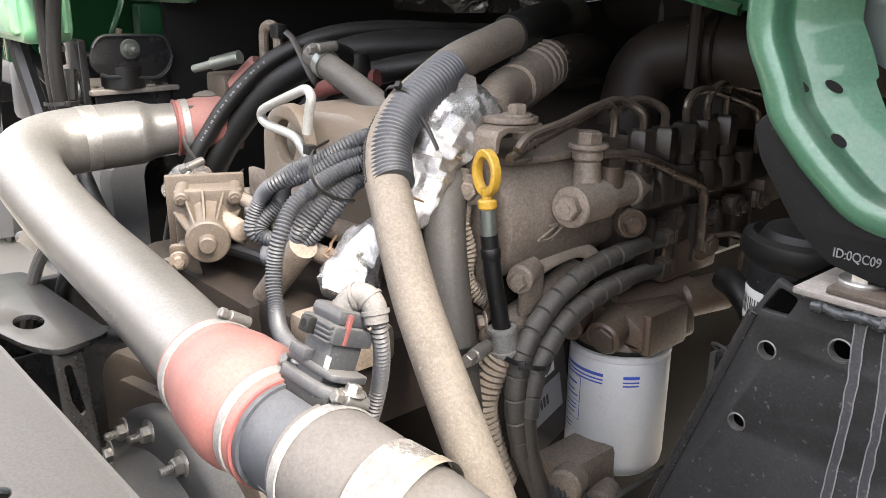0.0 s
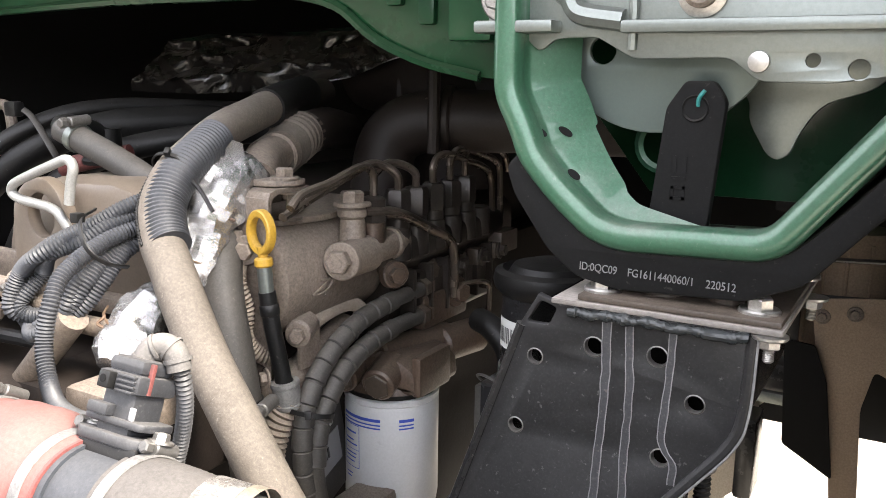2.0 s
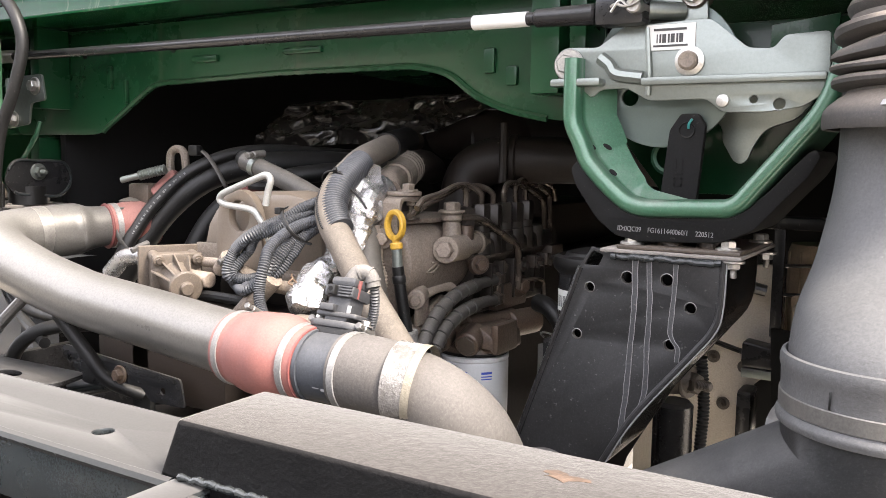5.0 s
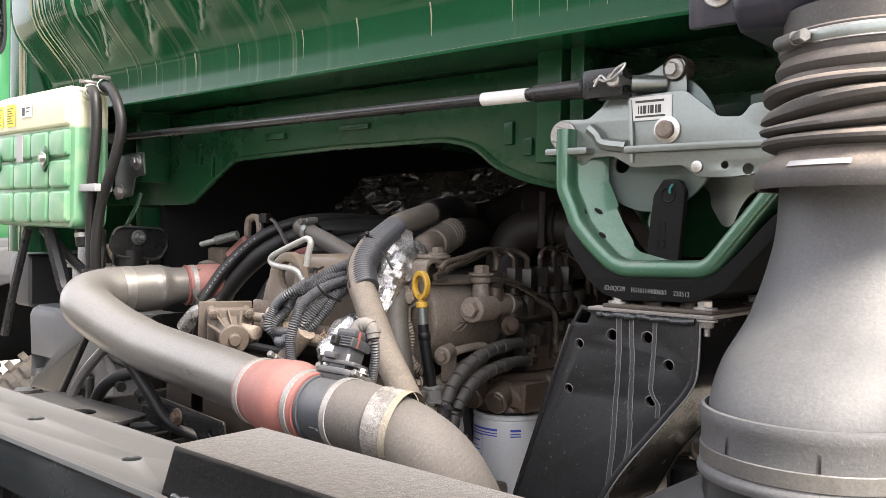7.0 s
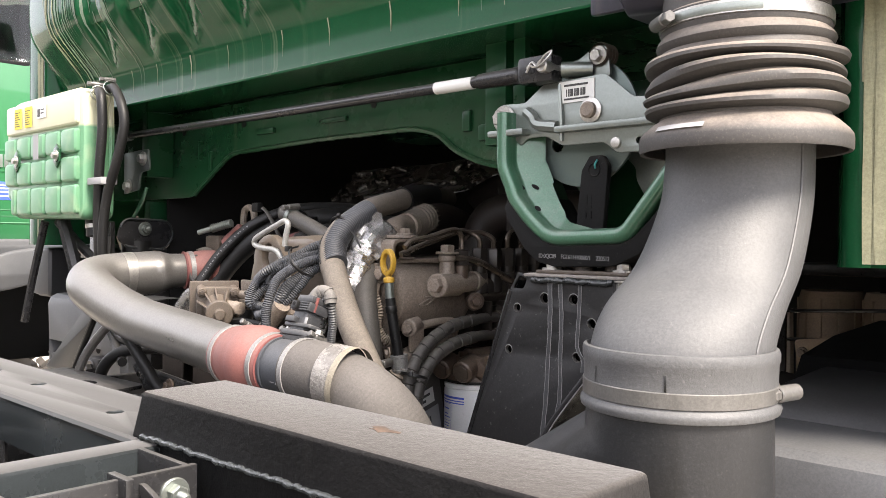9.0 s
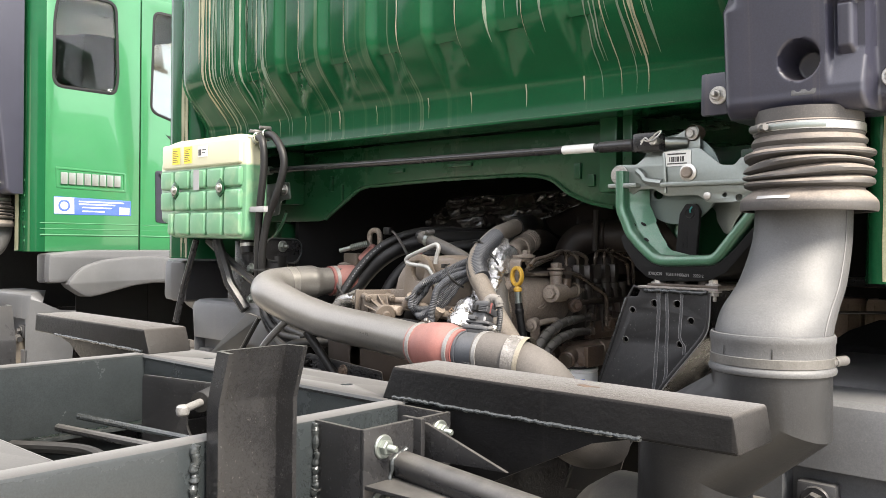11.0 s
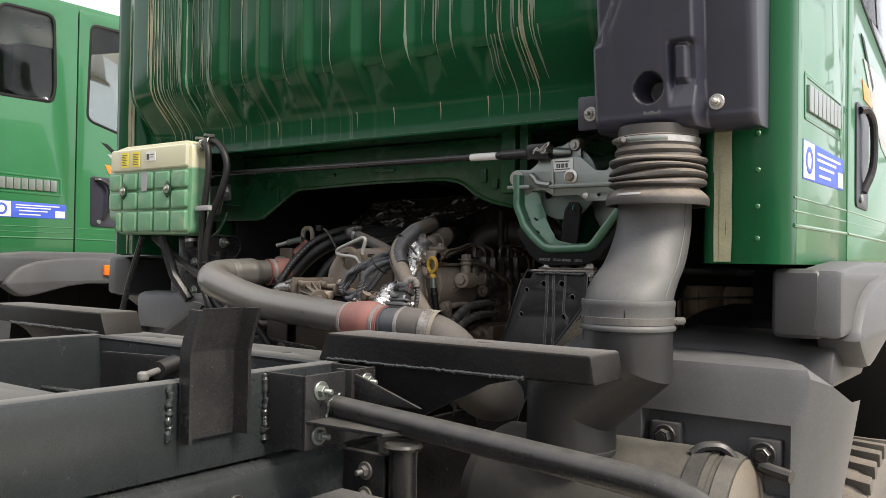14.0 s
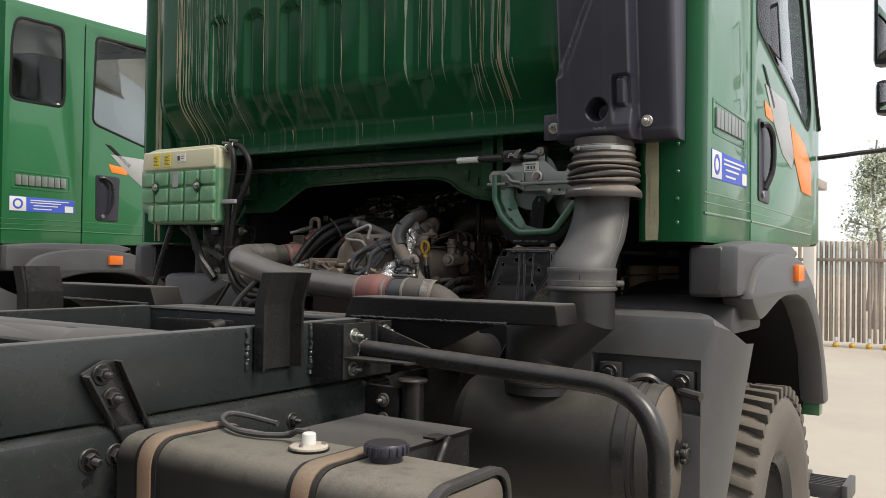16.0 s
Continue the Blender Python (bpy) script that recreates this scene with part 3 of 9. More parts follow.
def tree(x, y, h, spread, seed):
    rng = random.Random(seed)
    t = thing("tree", (x, y, 0), "slender hazy tree with thin uneven foliage", "tree", "trees beyond the fence")
    bm = sweep(bmesh.new(), spline([(x, y, 0), (x + 0.1, y, h * 0.4), (x - 0.1, y + 0.1, h * 0.75), (x, y, h)], 5), lambda s: max(0.02, 0.12 * (1 - s / (h * 1.05))), 8)
    tips = []
    for k in range(16):
        z = h * rng.uniform(0.35, 0.97)
        a, reach = rng.uniform(0, 6.28), spread * rng.uniform(0.4, 1.0) * (1.15 - z / h)
        tip = (x + math.cos(a) * reach, y + math.sin(a) * reach, z + reach * 0.45)
        sweep(bm, spline([(x, y, z), (x + math.cos(a) * reach * 0.5, y + math.sin(a) * reach * 0.5, z + reach * 0.3), tip], 3), 0.025, 5)
        tips.append((Vector((x, y, z)), Vector(tip)))
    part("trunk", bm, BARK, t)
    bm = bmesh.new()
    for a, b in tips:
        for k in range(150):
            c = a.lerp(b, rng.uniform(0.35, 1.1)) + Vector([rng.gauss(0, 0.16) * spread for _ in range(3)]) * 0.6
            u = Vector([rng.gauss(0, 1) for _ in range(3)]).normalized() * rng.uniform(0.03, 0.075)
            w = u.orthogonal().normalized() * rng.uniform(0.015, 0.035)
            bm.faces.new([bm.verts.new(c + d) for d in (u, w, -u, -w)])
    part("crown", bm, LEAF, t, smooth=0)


for k, (x, y, h, sp) in enumerate(((-1.4, 21, 4.6, 1.5), (-0.2, 24, 4.2, 1.4), (1.2, 22, 4.9, 1.6), (3.0, 26, 5.2, 1.7), (-2.6, 30, 4.6, 1.6), (0.6, 32, 4.8, 1.8))):
    tree(x, y, h, sp, k)
bm = bmesh.new()
ring = [bm.verts.new((x, 170 + 20 * math.sin(x * 0.05), 0)) for x in range(-200, 201, 10)]
crest = [bm.verts.new((x, 190, 7 + 4 * math.sin(x * 0.037 + 1) + 2.5 * math.sin(x * 0.11))) for x in range(-200, 201, 10)]
for k in range(len(ring) - 1):
    bm.faces.new((ring[k], ring[k + 1], crest[k + 1], crest[k]))
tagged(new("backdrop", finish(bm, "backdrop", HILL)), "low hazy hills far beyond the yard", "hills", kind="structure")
shed = thing("warehouse", (-24, 34, 0), "long pale warehouse with a shallow roof far across the yard", "building")
part("wall", box(bmesh.new(), (-40, 30, 0), (-6, 40, 5.0), 0.02), PALE_WALL, shed)
part("roof", box(bmesh.new(), (-40.4, 29.6, 5.0), (-5.6, 40.4, 5.4), 0.05), GALV, shed)


# ---- cab ----
CABX = -0.87
cab = thing("truck_cab", (CABX, 1.4, 1.57), "green truck cab, ribbed rear wall streaked with dried mud", "truck cab", "tipper truck cabs")
PROFILE = [(0.42, 3.0), (0.42, 2.6), (0.42, 2.3), (0.42, 2.19), (0.424, 2.16), (0.434, 2.135), (0.45, 2.112), (0.485, 2.072), (0.512, 2.042), (0.526, 2.02), (0.53, 2.0),
           (0.531, 1.95), (0.527, 1.938), (0.515, 1.934), (0.515, 1.930), (0.56, 1.929), (0.68, 1.935)]
stations = [(-1.95, 0.0), (-1.945, 0.35), (-1.93, 0.7), (-1.905, 0.93), (-1.87, 1.0), (-0.2, 1.0), (-0.15, 0.997), (-0.10, 0.982), (-0.05, 0.945), (0.0, 0.875), (0.06, 0.76), (0.12, 0.62), (0.18, 0.46), (0.215, 0.3)]
GROOVES = [-1.77 + k * 0.1975 for k in range(1, 8)]


def ease(v):
    v = min(1.0, max(0.0, v))
    return v * v * (3 - 2 * v)


def groove(x, z):
    """Depth pressed into the panel: broad grooves with a sloping and a steep flank, round-topped, running out in the roll."""
    for x0 in GROOVES:
        if x0 - 0.02 < x < x0 + 0.105:
            u = (x - x0 - 0.042) / 0.056
            across = ease((x - x0 + 0.013) / 0.027) * ease((x0 + 0.099 - x) / 0.008)
            return 0.020 * across * ease((2.488 - 0.032 * u * u - z) / 0.016) * ease((z - 2.03 - 0.05 * ease((x - x0) / 0.09)) / 0.06)
    return 0.0


def on_panel(x, y, z, lift=0.0):
    g = groove(x, z) - lift
    return (x, y + g * (1.0 if z > 2.13 else 0.8), z + g * (0.0 if z > 2.13 else 0.6))


fine_rows = [(0.42, z) for z in (3.0, 2.6, 2.50, 2.492, 2.484, 2.476, 2.468, 2.46, 2.45, 2.44, 2.42, 2.3, 2.19)]
for (y0, z0), (y1, z1) in zip(PROFILE[3:10], PROFILE[4:11]):
    fine_rows += [(y0 + (y1 - y0) * k / 2, z0 + (z1 - z0) * k / 2) for k in (1, 2)]
fine_rows += PROFILE[11:]
columns = [x for x, d in stations]
for x0 in GROOVES:
    columns += [x0 + d for d in (-0.016, -0.011, -0.006, -0.001, 0.004, 0.009, 0.014, 0.019, 0.035, 0.05, 0.065, 0.08, 0.089, 0.092, 0.095, 0.098, 0.101)]
columns = sorted(columns)
bm = bmesh.new()
rows = []
for x in columns:
    (xa, da), (xb, db) = next((a, b) for a, b in zip(stations, stations[1:]) if a[0] <= x <= b[0])
    d = da + (db - da) * (x - xa) / (xb - xa)
    rows.append([bm.verts.new(on_panel(x, 0.56 - d * (0.56 - y), z)) for y, z in fine_rows])
for a, b in zip(rows, rows[1:]):
    for k in range(len(fine_rows) - 1):
        bm.faces.new((a[k], a[k + 1], b[k + 1], b[k]))
rear = part("rear_panel", bm, GREEN_SHADED_RUN, cab, "green rear panel darkened for shade, with pressed grooves and mud runs", 50)
part("hem_dust", sweep(bmesh.new(), [(-1.86, 0.5305, 1.9385), (-1.0, 0.5305, 1.9385), (-0.16, 0.5305, 1.9385)], 0.0032, 6), MUD, cab, "mud-lined lower hem")


def mud_run(bm, x, top, low, w, seed):
    """A thin dried run that wanders down the panel, following its shape."""
    line = []
    for (y0, z0), (y1, z1) in zip(PROFILE[:12], PROFILE[1:12]):
        n = max(1, round(math.hypot(y1 - y0, z1 - z0) / 0.02))
        line += [(y0 + (y1 - y0) * k / n, z0 + (z1 - z0) * k / n) for k in range(n)]
    line = [p for p in line if low <= p[1] <= top]
    rws = []
    for k, (y, z) in enumerate(line):
        e = w * (0.35 + 0.65 * abs(noise.noise(Vector((seed * 3.1, z * 9, 0)))) * 2) * min(1.0, (len(line) - 1 - k) / 4 + 0.15)
        dx = 0.006 * noise.noise(Vector((seed * 1.7, z * 6, 4)))
        rws.append([bm.verts.new(on_panel(x + dx + q * e, y, z, 0.0012)) for q in (-0.5, 0, 0.5)])
    for p, q in zip(rws, rws[1:]):
        for k in (0, 1):
            bm.faces.new((p[k], p[k + 1], q[k + 1], q[k]))


rng = random.Random(11)
for lo_x, hi_x, count, mud in ((-1.80, -1.71, 9, MUD), (-1.72, -1.42, 28, MUD_THIN), (-0.62, -0.42, 8, MUD_THIN), (-0.34, -0.17, 16, MUD_THIN), (-0.30, -0.15, 5, MUD)):
    bm = bmesh.new()
    for k in range(count):
        mud_run(bm, rng.uniform(lo_x, hi_x), 3.0 if rng.random() < 0.75 else 2.16, rng.choice((2.2, 2.15, 2.1, 2.03, 1.96)), rng.uniform(0.004, 0.012), k + lo_x * 10)
    tagged(part("mud_film", bm, mud, cab), "dried mud runs", kind="stuff")
bm = bmesh.new()
for k, x0 in enumerate(GROOVES):                        # pale lines of mud along the steep flanks
    mud_run(bm, x0 + 0.1005, 3.0 if k % 2 else 2.5, 2.10, 0.0045, k + 50)
tagged(part("mud_film", bm, MUD, cab), "pale mud lines along the narrow ribs", kind="stuff")
bm = bmesh.new()
for k in range(9):
    x = -1.672 + k * 0.16 + rng.uniform(-0.03, 0.03)
    mud_run(bm, x, 2.02, 1.965, 0.007, k + 80)
tagged(part("mud_film", bm, MUD, cab), "short mud drips at the lower edge", kind="stuff")


def extrude_z(prof, z0, z1):
    b = bmesh.new()
    lo, hi = [b.verts.new((x, y, z0)) for x, y in prof], [b.verts.new((x, y, z1)) for x, y in prof]
    for k in range(len(prof) - 1):
        b.faces.new((lo[k], lo[k + 1], hi[k + 1], hi[k]))
    return b


for side in (1, -1):
    def mx(x):
        return x if side > 0 else 2 * CABX - x
    corner = [(0.20, 0.60), (0.21, 0.535), (0.222, 0.51), (0.232, 0.502), (0.245, 0.502), (0.254, 0.51), (0.262, 0.508), (0.35, 0.508), (0.368, 0.51), (0.384, 0.518), (0.396, 0.532), (0.402, 0.55), (0.402, 0.60)]
    b = extrude_z([(mx(x), y) for x, y in corner], 1.574, 3.0)
    part("corner_pillar", b, GREEN_SHADED_RUN, cab, "green corner pillar with a stripe of dried mud", 50)
    b = bmesh.new()
    for k in range(11):                                 # a stripe of mud dried on the pillar
        x0, w = (0.262 if side > 0 else 0.25) + rng.uniform(-0.014, 0.026), rng.uniform(0.004, 0.018 if side > 0 else 0.014)
        low = 1.578 + rng.choice((0.0, 0.0, 0.05, 0.2))
        rws = []
        for q in range(40):
            z = 3.0 - (3.0 - low) * q / 39
            e = w * (0.5 + abs(noise.noise(Vector((k * 2.3, z * 7, side)))))
            d = 0.004 * noise.noise(Vector((k, z * 4, 2)))
            rws.append([b.verts.new((mx(x0 + d + f * e), 0.5005 - 0.0003 * k, z)) for f in (-0.5, 0.5)])
        for p, q in zip(rws, rws[1:]):
            b.faces.new((p[0], p[1], q[1], q[0]))
    tagged(part("mud_film", b, MUD, cab), "yellowish stripe of dried mud", kind="stuff")
    for z in (1.63, 1.70, 1.78, 1.86, 1.94):
        if side > 0:
            part("weld_dimple", lathe(bmesh.new(), [(0.006, 0), (0.004, 0.002), (0, 0.0025)], Matrix.Translation((0.34, 0.508, z)) @ Matrix.Rotation(radians(90), 4, "X"), 12), GREEN, cab)
    qhole = rounded([(0.63, 2.44), (0.95, 2.44), (0.965, 2.52), (0.95, 2.92), (0.66, 2.92), (0.635, 2.8)], 0.05)
    b = plate([(0.585, 1.574), (1.10, 1.574), (1.10, 3.0), (0.585, 3.0)], 0.012, at_x(mx(0.397)), [qhole], 0.002)
    quarter = part("quarter_panel", b, GREEN, cab, "glossy green quarter panel with a small window")
    b = plate(rounded([(0.614, 2.424), (0.964, 2.424), (0.981, 2.52), (0.965, 2.936), (0.646, 2.936), (0.619, 2.8)], 0.06), 0.016, at_x(mx(0.397)), [qhole], 0.002)
    part("window_seal", b, TRIM, quarter)
    b = plate(qhole, 0.005, at_x(mx(0.392)))
    part("window_pane", b, GLASS, quarter)
    # door with a sloping belt line
    dwin = rounded([(1.175, 2.37), (1.54, 2.27), (1.84, 2.195), (2.13, 2.12), (2.19, 2.22), (2.02, 2.56), (1.83, 2.92), (1.19, 2.92)], 0.04)
    b = plate(rounded([(1.108, 1.574), (2.22, 1.60), (2.30, 1.78), (2.30, 2.25), (2.06, 2.69), (1.88, 3.0), (1.108, 3.0)], 0.02), 0.014, at_x(mx(0.398)), [dwin], 0.003)
    door = part("door", b, GREEN, cab, "green cab door with orange and white film and a sunken black handle")
    b = plate(rounded([(1.160, 2.357), (1.54, 2.255), (1.84, 2.18), (2.145, 2.10), (2.21, 2.215), (2.036, 2.566), (1.842, 2.936), (1.175, 2.936)], 0.05), 0.018, at_x(mx(0.398)), [dwin], 0.002)
    part("window_seal", b, TRIM, door)
    part("window_pane", plate(dwin, 0.005, at_x(mx(0.392))), GLASS, door)
    out = 0.405
    b = plate(rounded([(1.20, 1.74), (1.365, 1.735), (1.372, 2.03), (1.195, 2.035)], 0.02), 0.006, at_x(mx(out + 0.002)))
    pocket = part("handle_pocket", b, BOXBLUE, door, "black moulded handle pocket")
    b = hose([(mx(out + 0.008), 1.222, 2.012), (mx(out + 0.024), 1.25, 2.012), (mx(out + 0.03), 1.30, 1.97), (mx(out + 0.028), 1.305, 1.86), (mx(out + 0.008), 1.28, 1.785)], 0.011, 10)
    part("door_handle", b, BLACK, door, "black door handle")
    part("key_barrel", cyl(bmesh.new(), (mx(out), 1.25, 1.765), (mx(out + 0.012), 1.25, 1.765), 0.013, n=14, bev=0.002), ZINC, door)
    for pts, mat in (([(1.285, 2.112), (1.414, 2.097), (1.434, 2.050), (1.314, 2.058)], ORANGE_FILM), ([(1.30, 2.175), (1.652, 2.168), (1.735, 2.085), (1.82, 1.962), (1.772, 1.907), (1.60, 1.95), (1.445, 2.052)], WHITE_FILM),
                     ([(1.745, 2.090), (2.03, 2.046), (2.20, 1.965), (2.215, 1.825), (1.99, 1.83), (1.83, 1.955)], ORANGE_FILM), ([(1.26, 2.24), (1.30, 2.235), (1.46, 2.12), (1.44, 2.10)], TRIM)):
        part("door_film", plate(pts, 0.0016, at_x(mx(out + 0.0012)), edge=0.0002), mat, door)
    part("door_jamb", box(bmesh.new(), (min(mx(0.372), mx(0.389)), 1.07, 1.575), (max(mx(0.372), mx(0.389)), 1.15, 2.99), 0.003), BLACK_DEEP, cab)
    # raised word shown as plain bars, sunken tray round it
    tray = plate(rounded([(0.64, 1.905), (1.02, 1.90), (1.02, 2.005), (0.635, 2.015)], 0.01), 0.004, at_x(mx(0.4035)), [rounded([(0.652, 1.915), (1.008, 1.91), (1.008, 1.995), (0.648, 2.003)], 0.008)])
    part("badge_frame", tray, GREEN, quarter)
    for k in range(8):
        b = bmesh.new()
        y = 0.662 + k * 0.0415
        box(b, (min(mx(0.403), mx(0.411)), y, 1.926), (max(mx(0.403), mx(0.411)), y + 0.035, 1.987), 0.002)
        part("badge_block", b, BADGE, quarter)
    st = plate(rounded([(0.63, 1.768), (1.052, 1.772), (1.05, 1.853), (0.628, 1.86)], 0.004), 0.0012, at_x(mx(0.4038)), edge=0.0002)
    sticker = part("sticker", st, BLUE, quarter, "blue and white dealer sticker")
    part("sticker_field", plate([(0.632, 1.772), (0.735, 1.773), (0.733, 1.856), (0.631, 1.857)], 0.0012, at_x(mx(0.4048)), edge=0.0002), PAPER, sticker)
    part("emblem", plate(ring2(0.682, 1.815, 0.032, 20), 0.0012, at_x(mx(0.4058)), [ring2(0.682, 1.815, 0.02, 16)], 0.0002), BLUE, sticker)
    b = bmesh.new()
    for y, z, w in ((0.76, 1.836, 0.25), (0.76, 1.822, 0.20), (0.78, 1.805, 0.16), (0.78, 1.785, 0.12)):
        box(b, (mx(0.4046), y, z), (mx(0.4054), y + w, z + 0.006), 0)
    box(b, (mx(0.4046), 0.985, 1.777), (mx(0.4054), 1.042, 1.815), 0)
    part("print", b, PAPER, sticker, smooth=0)
    # crease and sill along the bottom
    for z, r in ((1.722, 0.003), (1.692, 0.0025), (1.660, 0.005)):
        b = sweep(bmesh.new(), [(mx(0.402), 0.56, z), (mx(0.402), 1.098, z)], r, 8)
        part("crease", b, GREEN, quarter)
        b = sweep(bmesh.new(), [(mx(0.403), 1.112, z), (mx(0.403), 2.2, z - 0.012)], r, 8)
        part("crease", b, GREEN, door)
    # front quarter and windscreen post
    b = plate([(2.225, 1.60), (2.46, 1.62), (2.44, 2.16), (2.36, 2.27), (2.115, 2.72), (1.955, 3.0), (1.885, 3.0), (2.065, 2.69), (2.305, 2.25), (2.305, 1.78)], 0.014, at_x(mx(0.39)))
    part("windscreen_post", b, GREEN, cab)
    part("post_trim", sweep(bmesh.new(), [(mx(0.392), 2.44, 2.16), (mx(0.392), 2.36, 2.27), (mx(0.392), 2.12, 2.72), (mx(0.392), 1.96, 3.0)], 0.016, 8), TRIM, cab)

bm = box(bmesh.new(), (2 * CABX - 0.39, 2.44, 1.60), (0.39, 2.48, 2.2), 0.02)
part("front_panel", bm, GREEN, cab)
part("windscreen", plate([(2 * CABX - 0.36, 0), (0.36, 0), (0.36, 0.93), (2 * CABX - 0.36, 0.93)], 0.006, Matrix.Translation((0, 2.39, 2.19)) @ Matrix.Rotation(radians(28.5), 4, "X") @ FRONT), GLASS, cab)
part("roof", box(bmesh.new(), (2 * CABX - 0.40, 0.42, 2.97), (0.40, 1.97, 3.03), 0.02), GREEN, cab)
part("cab_floor", box(bmesh.new(), (2 * CABX - 0.38, 0.66, 1.94), (0.38, 2.46, 1.97), 0.005), GREEN_SHADED, cab)
part("inner_wall", box(bmesh.new(), (2 * CABX - 0.36, 0.58, 1.97), (0.36, 0.60, 2.95), 0.005), SEAT, cab)
for x in (-0.30, -1.45):
    part("seat", box(bmesh.new(), (x - 0.25, 1.15, 1.97), (x + 0.25, 1.62, 2.38), 0.06), SEAT, cab)
    part("seat_back", box(bmesh.new(), (x - 0.24, 1.0, 2.3), (x + 0.24, 1.16, 2.85), 0.06), SEAT, cab)
# tunnel over the engine: arched rear cross member, sides and roof
arch = [(-1.93, 1.93), (-1.93, 1.705), (-1.46, 1.705), (-1.276, 1.809), (-0.94, 1.818), (-0.63, 1.818), (-0.565, 1.803), (-0.523, 1.768), (-0.46, 1.742), (-0.36, 1.722), (-0.30, 1.74), (-0.30, 1.93)]
part("floor_cross_member", plate(rounded(arch, 0.03, 3), 0.006, at_y(0.68)), GREEN_SHADED, cab, "arched green floor cross member, darkened for shade")
part("arch_lip", sweep(bmesh.new(), [(x, 0.676, z) for x, z in rounded(arch[2:10], 0.03, 3)[2:-3]], 0.006, 6), GREEN_SHADED, cab)
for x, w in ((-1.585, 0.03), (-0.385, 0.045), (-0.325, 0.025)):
    part("floor_brace", box(bmesh.new(), (x, 0.60, 1.76), (x + w, 0.676, 1.932), 0.004), GREEN_SHADED, cab)
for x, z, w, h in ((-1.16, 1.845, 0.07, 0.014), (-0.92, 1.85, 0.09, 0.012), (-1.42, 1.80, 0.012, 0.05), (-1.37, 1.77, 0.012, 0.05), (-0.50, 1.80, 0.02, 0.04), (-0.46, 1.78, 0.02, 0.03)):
    part("pressed_bead", box(bmesh.new(), (x, 0.668, z), (x + w, 0.679, z + h), 0.004), GREEN_SHADED, cab)
# flat near-black discs paint in the dark of the drain holes
for x in (-0.75, -1.22, -1.5):
    part("drain_hole", cyl(bmesh.new(), (x, 0.6772, 1.878), (x, 0.6755, 1.878), 0.009, n=14), BLACK_DEEP, cab)
# near-black sheets added to close bright gaps and stand in for deep shade
part("tunnel_shade_side", box(bmesh.new(), (-1.62, 0.69, 0.85), (-1.60, 2.3, 1.94), 0.004), BLACK_DEEP, cab)
part("tunnel_shade_side", box(bmesh.new(), (0.02, 1.36, 0.85), (0.04, 2.3, 1.94), 0.004), BLACK_DEEP, cab)
part("shade_filler", box(bmesh.new(), (0.04, 1.47, 1.40), (0.384, 1.49, 1.94), 0.004), BLACK_DEEP, cab)
part("tunnel_shade_front", box(bmesh.new(), (-1.62, 2.28, 0.8), (0.04, 2.30, 1.94), 0.004), BLACK_DEEP, cab)
part("left_floor_rail", box(bmesh.new(), (-1.69, 0.66, 1.622), (-1.655, 1.10, 1.70), 0.006), GREEN_SHADED, cab)
part("rail_edge", box(bmesh.new(), (-1.66, 0.66, 1.617), (-1.645, 0.90, 1.622), 0.001), GREEN_PALE, cab)

mirror = thing("door_mirror", (0.74, 2.5, 2.0), "pair of black door mirrors on a bent arm", "mirror", "door mirrors")
part("arm", hose([(0.40, 2.40, 2.02), (0.55, 2.41, 2.035), (0.74, 2.46, 2.07), (0.76, 2.5, 2.2), (0.76, 2.5, 2.8)], 0.011, 8), BLACK, mirror)
part("shell", box(bmesh.new(), (0.625, 2.47, 2.45), (0.85, 2.56, 2.85), 0.03), BOXBLUE, mirror)
part("shell", box(bmesh.new(), (0.635, 2.47, 2.22), (0.85, 2.56, 2.385), 0.03), BOXBLUE, mirror)
part("mirror_glass", box(bmesh.new(), (0.645, 2.464, 2.48), (0.83, 2.469, 2.82), 0.002), MIRROR, mirror)
part("mirror_glass", box(bmesh.new(), (0.655, 2.464, 2.24), (0.83, 2.469, 2.365), 0.002), MIRROR, mirror)


# ---- wing, mudguard and front wheel ----
wing = thing("front_wing", (0.45, 1.3, 0.95), "grey plastic front wing with an orange marker lamp", "wing", "front wings")
skin = [(0.562, 1.415), (0.566, 1.566), (0.80, 1.584), (1.30, 1.584), (1.42, 1.56), (1.30, 1.50), (0.80, 1.46), (0.70, 1.42)]
part("outer_skin", plate(rounded(skin, 0.02, 2), 0.09, at_x(0.457), edge=0.014), GUARD, wing)
opening = [(1.87, 0.93), (1.80, 1.12), (1.72, 1.22), (1.605, 1.313), (1.48, 1.375), (1.32, 1.401), (1.13, 1.403), (1.01, 1.390), (0.90, 1.364), (0.82, 1.345), (0.745, 1.335)]
crest = [(0.645, 1.405), (0.675, 1.448), (0.73, 1.498), (0.83, 1.53), (0.97, 1.548), (1.17, 1.552), (1.40, 1.528), (1.60, 1.447), (1.79, 1.262), (1.90, 1.10), (1.985, 0.93)]
part("flare", plate(rounded(crest + opening, 0.03, 2), 0.10, at_x(0.475), edge=0.018), GUARD, wing, "grey flared wheel-arch lip")
part("rear_block", box(bmesh.new(), (0.355, 0.562, 1.412), (0.46, 0.80, 1.565), 0.02, seg=3), GUARD_DARK, wing)
# liner near-black, with a sheet added behind it, for the shade in the arch
inner = [(0.90, 1.42), (1.05, 1.44), (1.32, 1.45), (1.50, 1.42), (1.64, 1.35), (1.76, 1.25), (1.85, 1.13), (1.92, 0.93)]
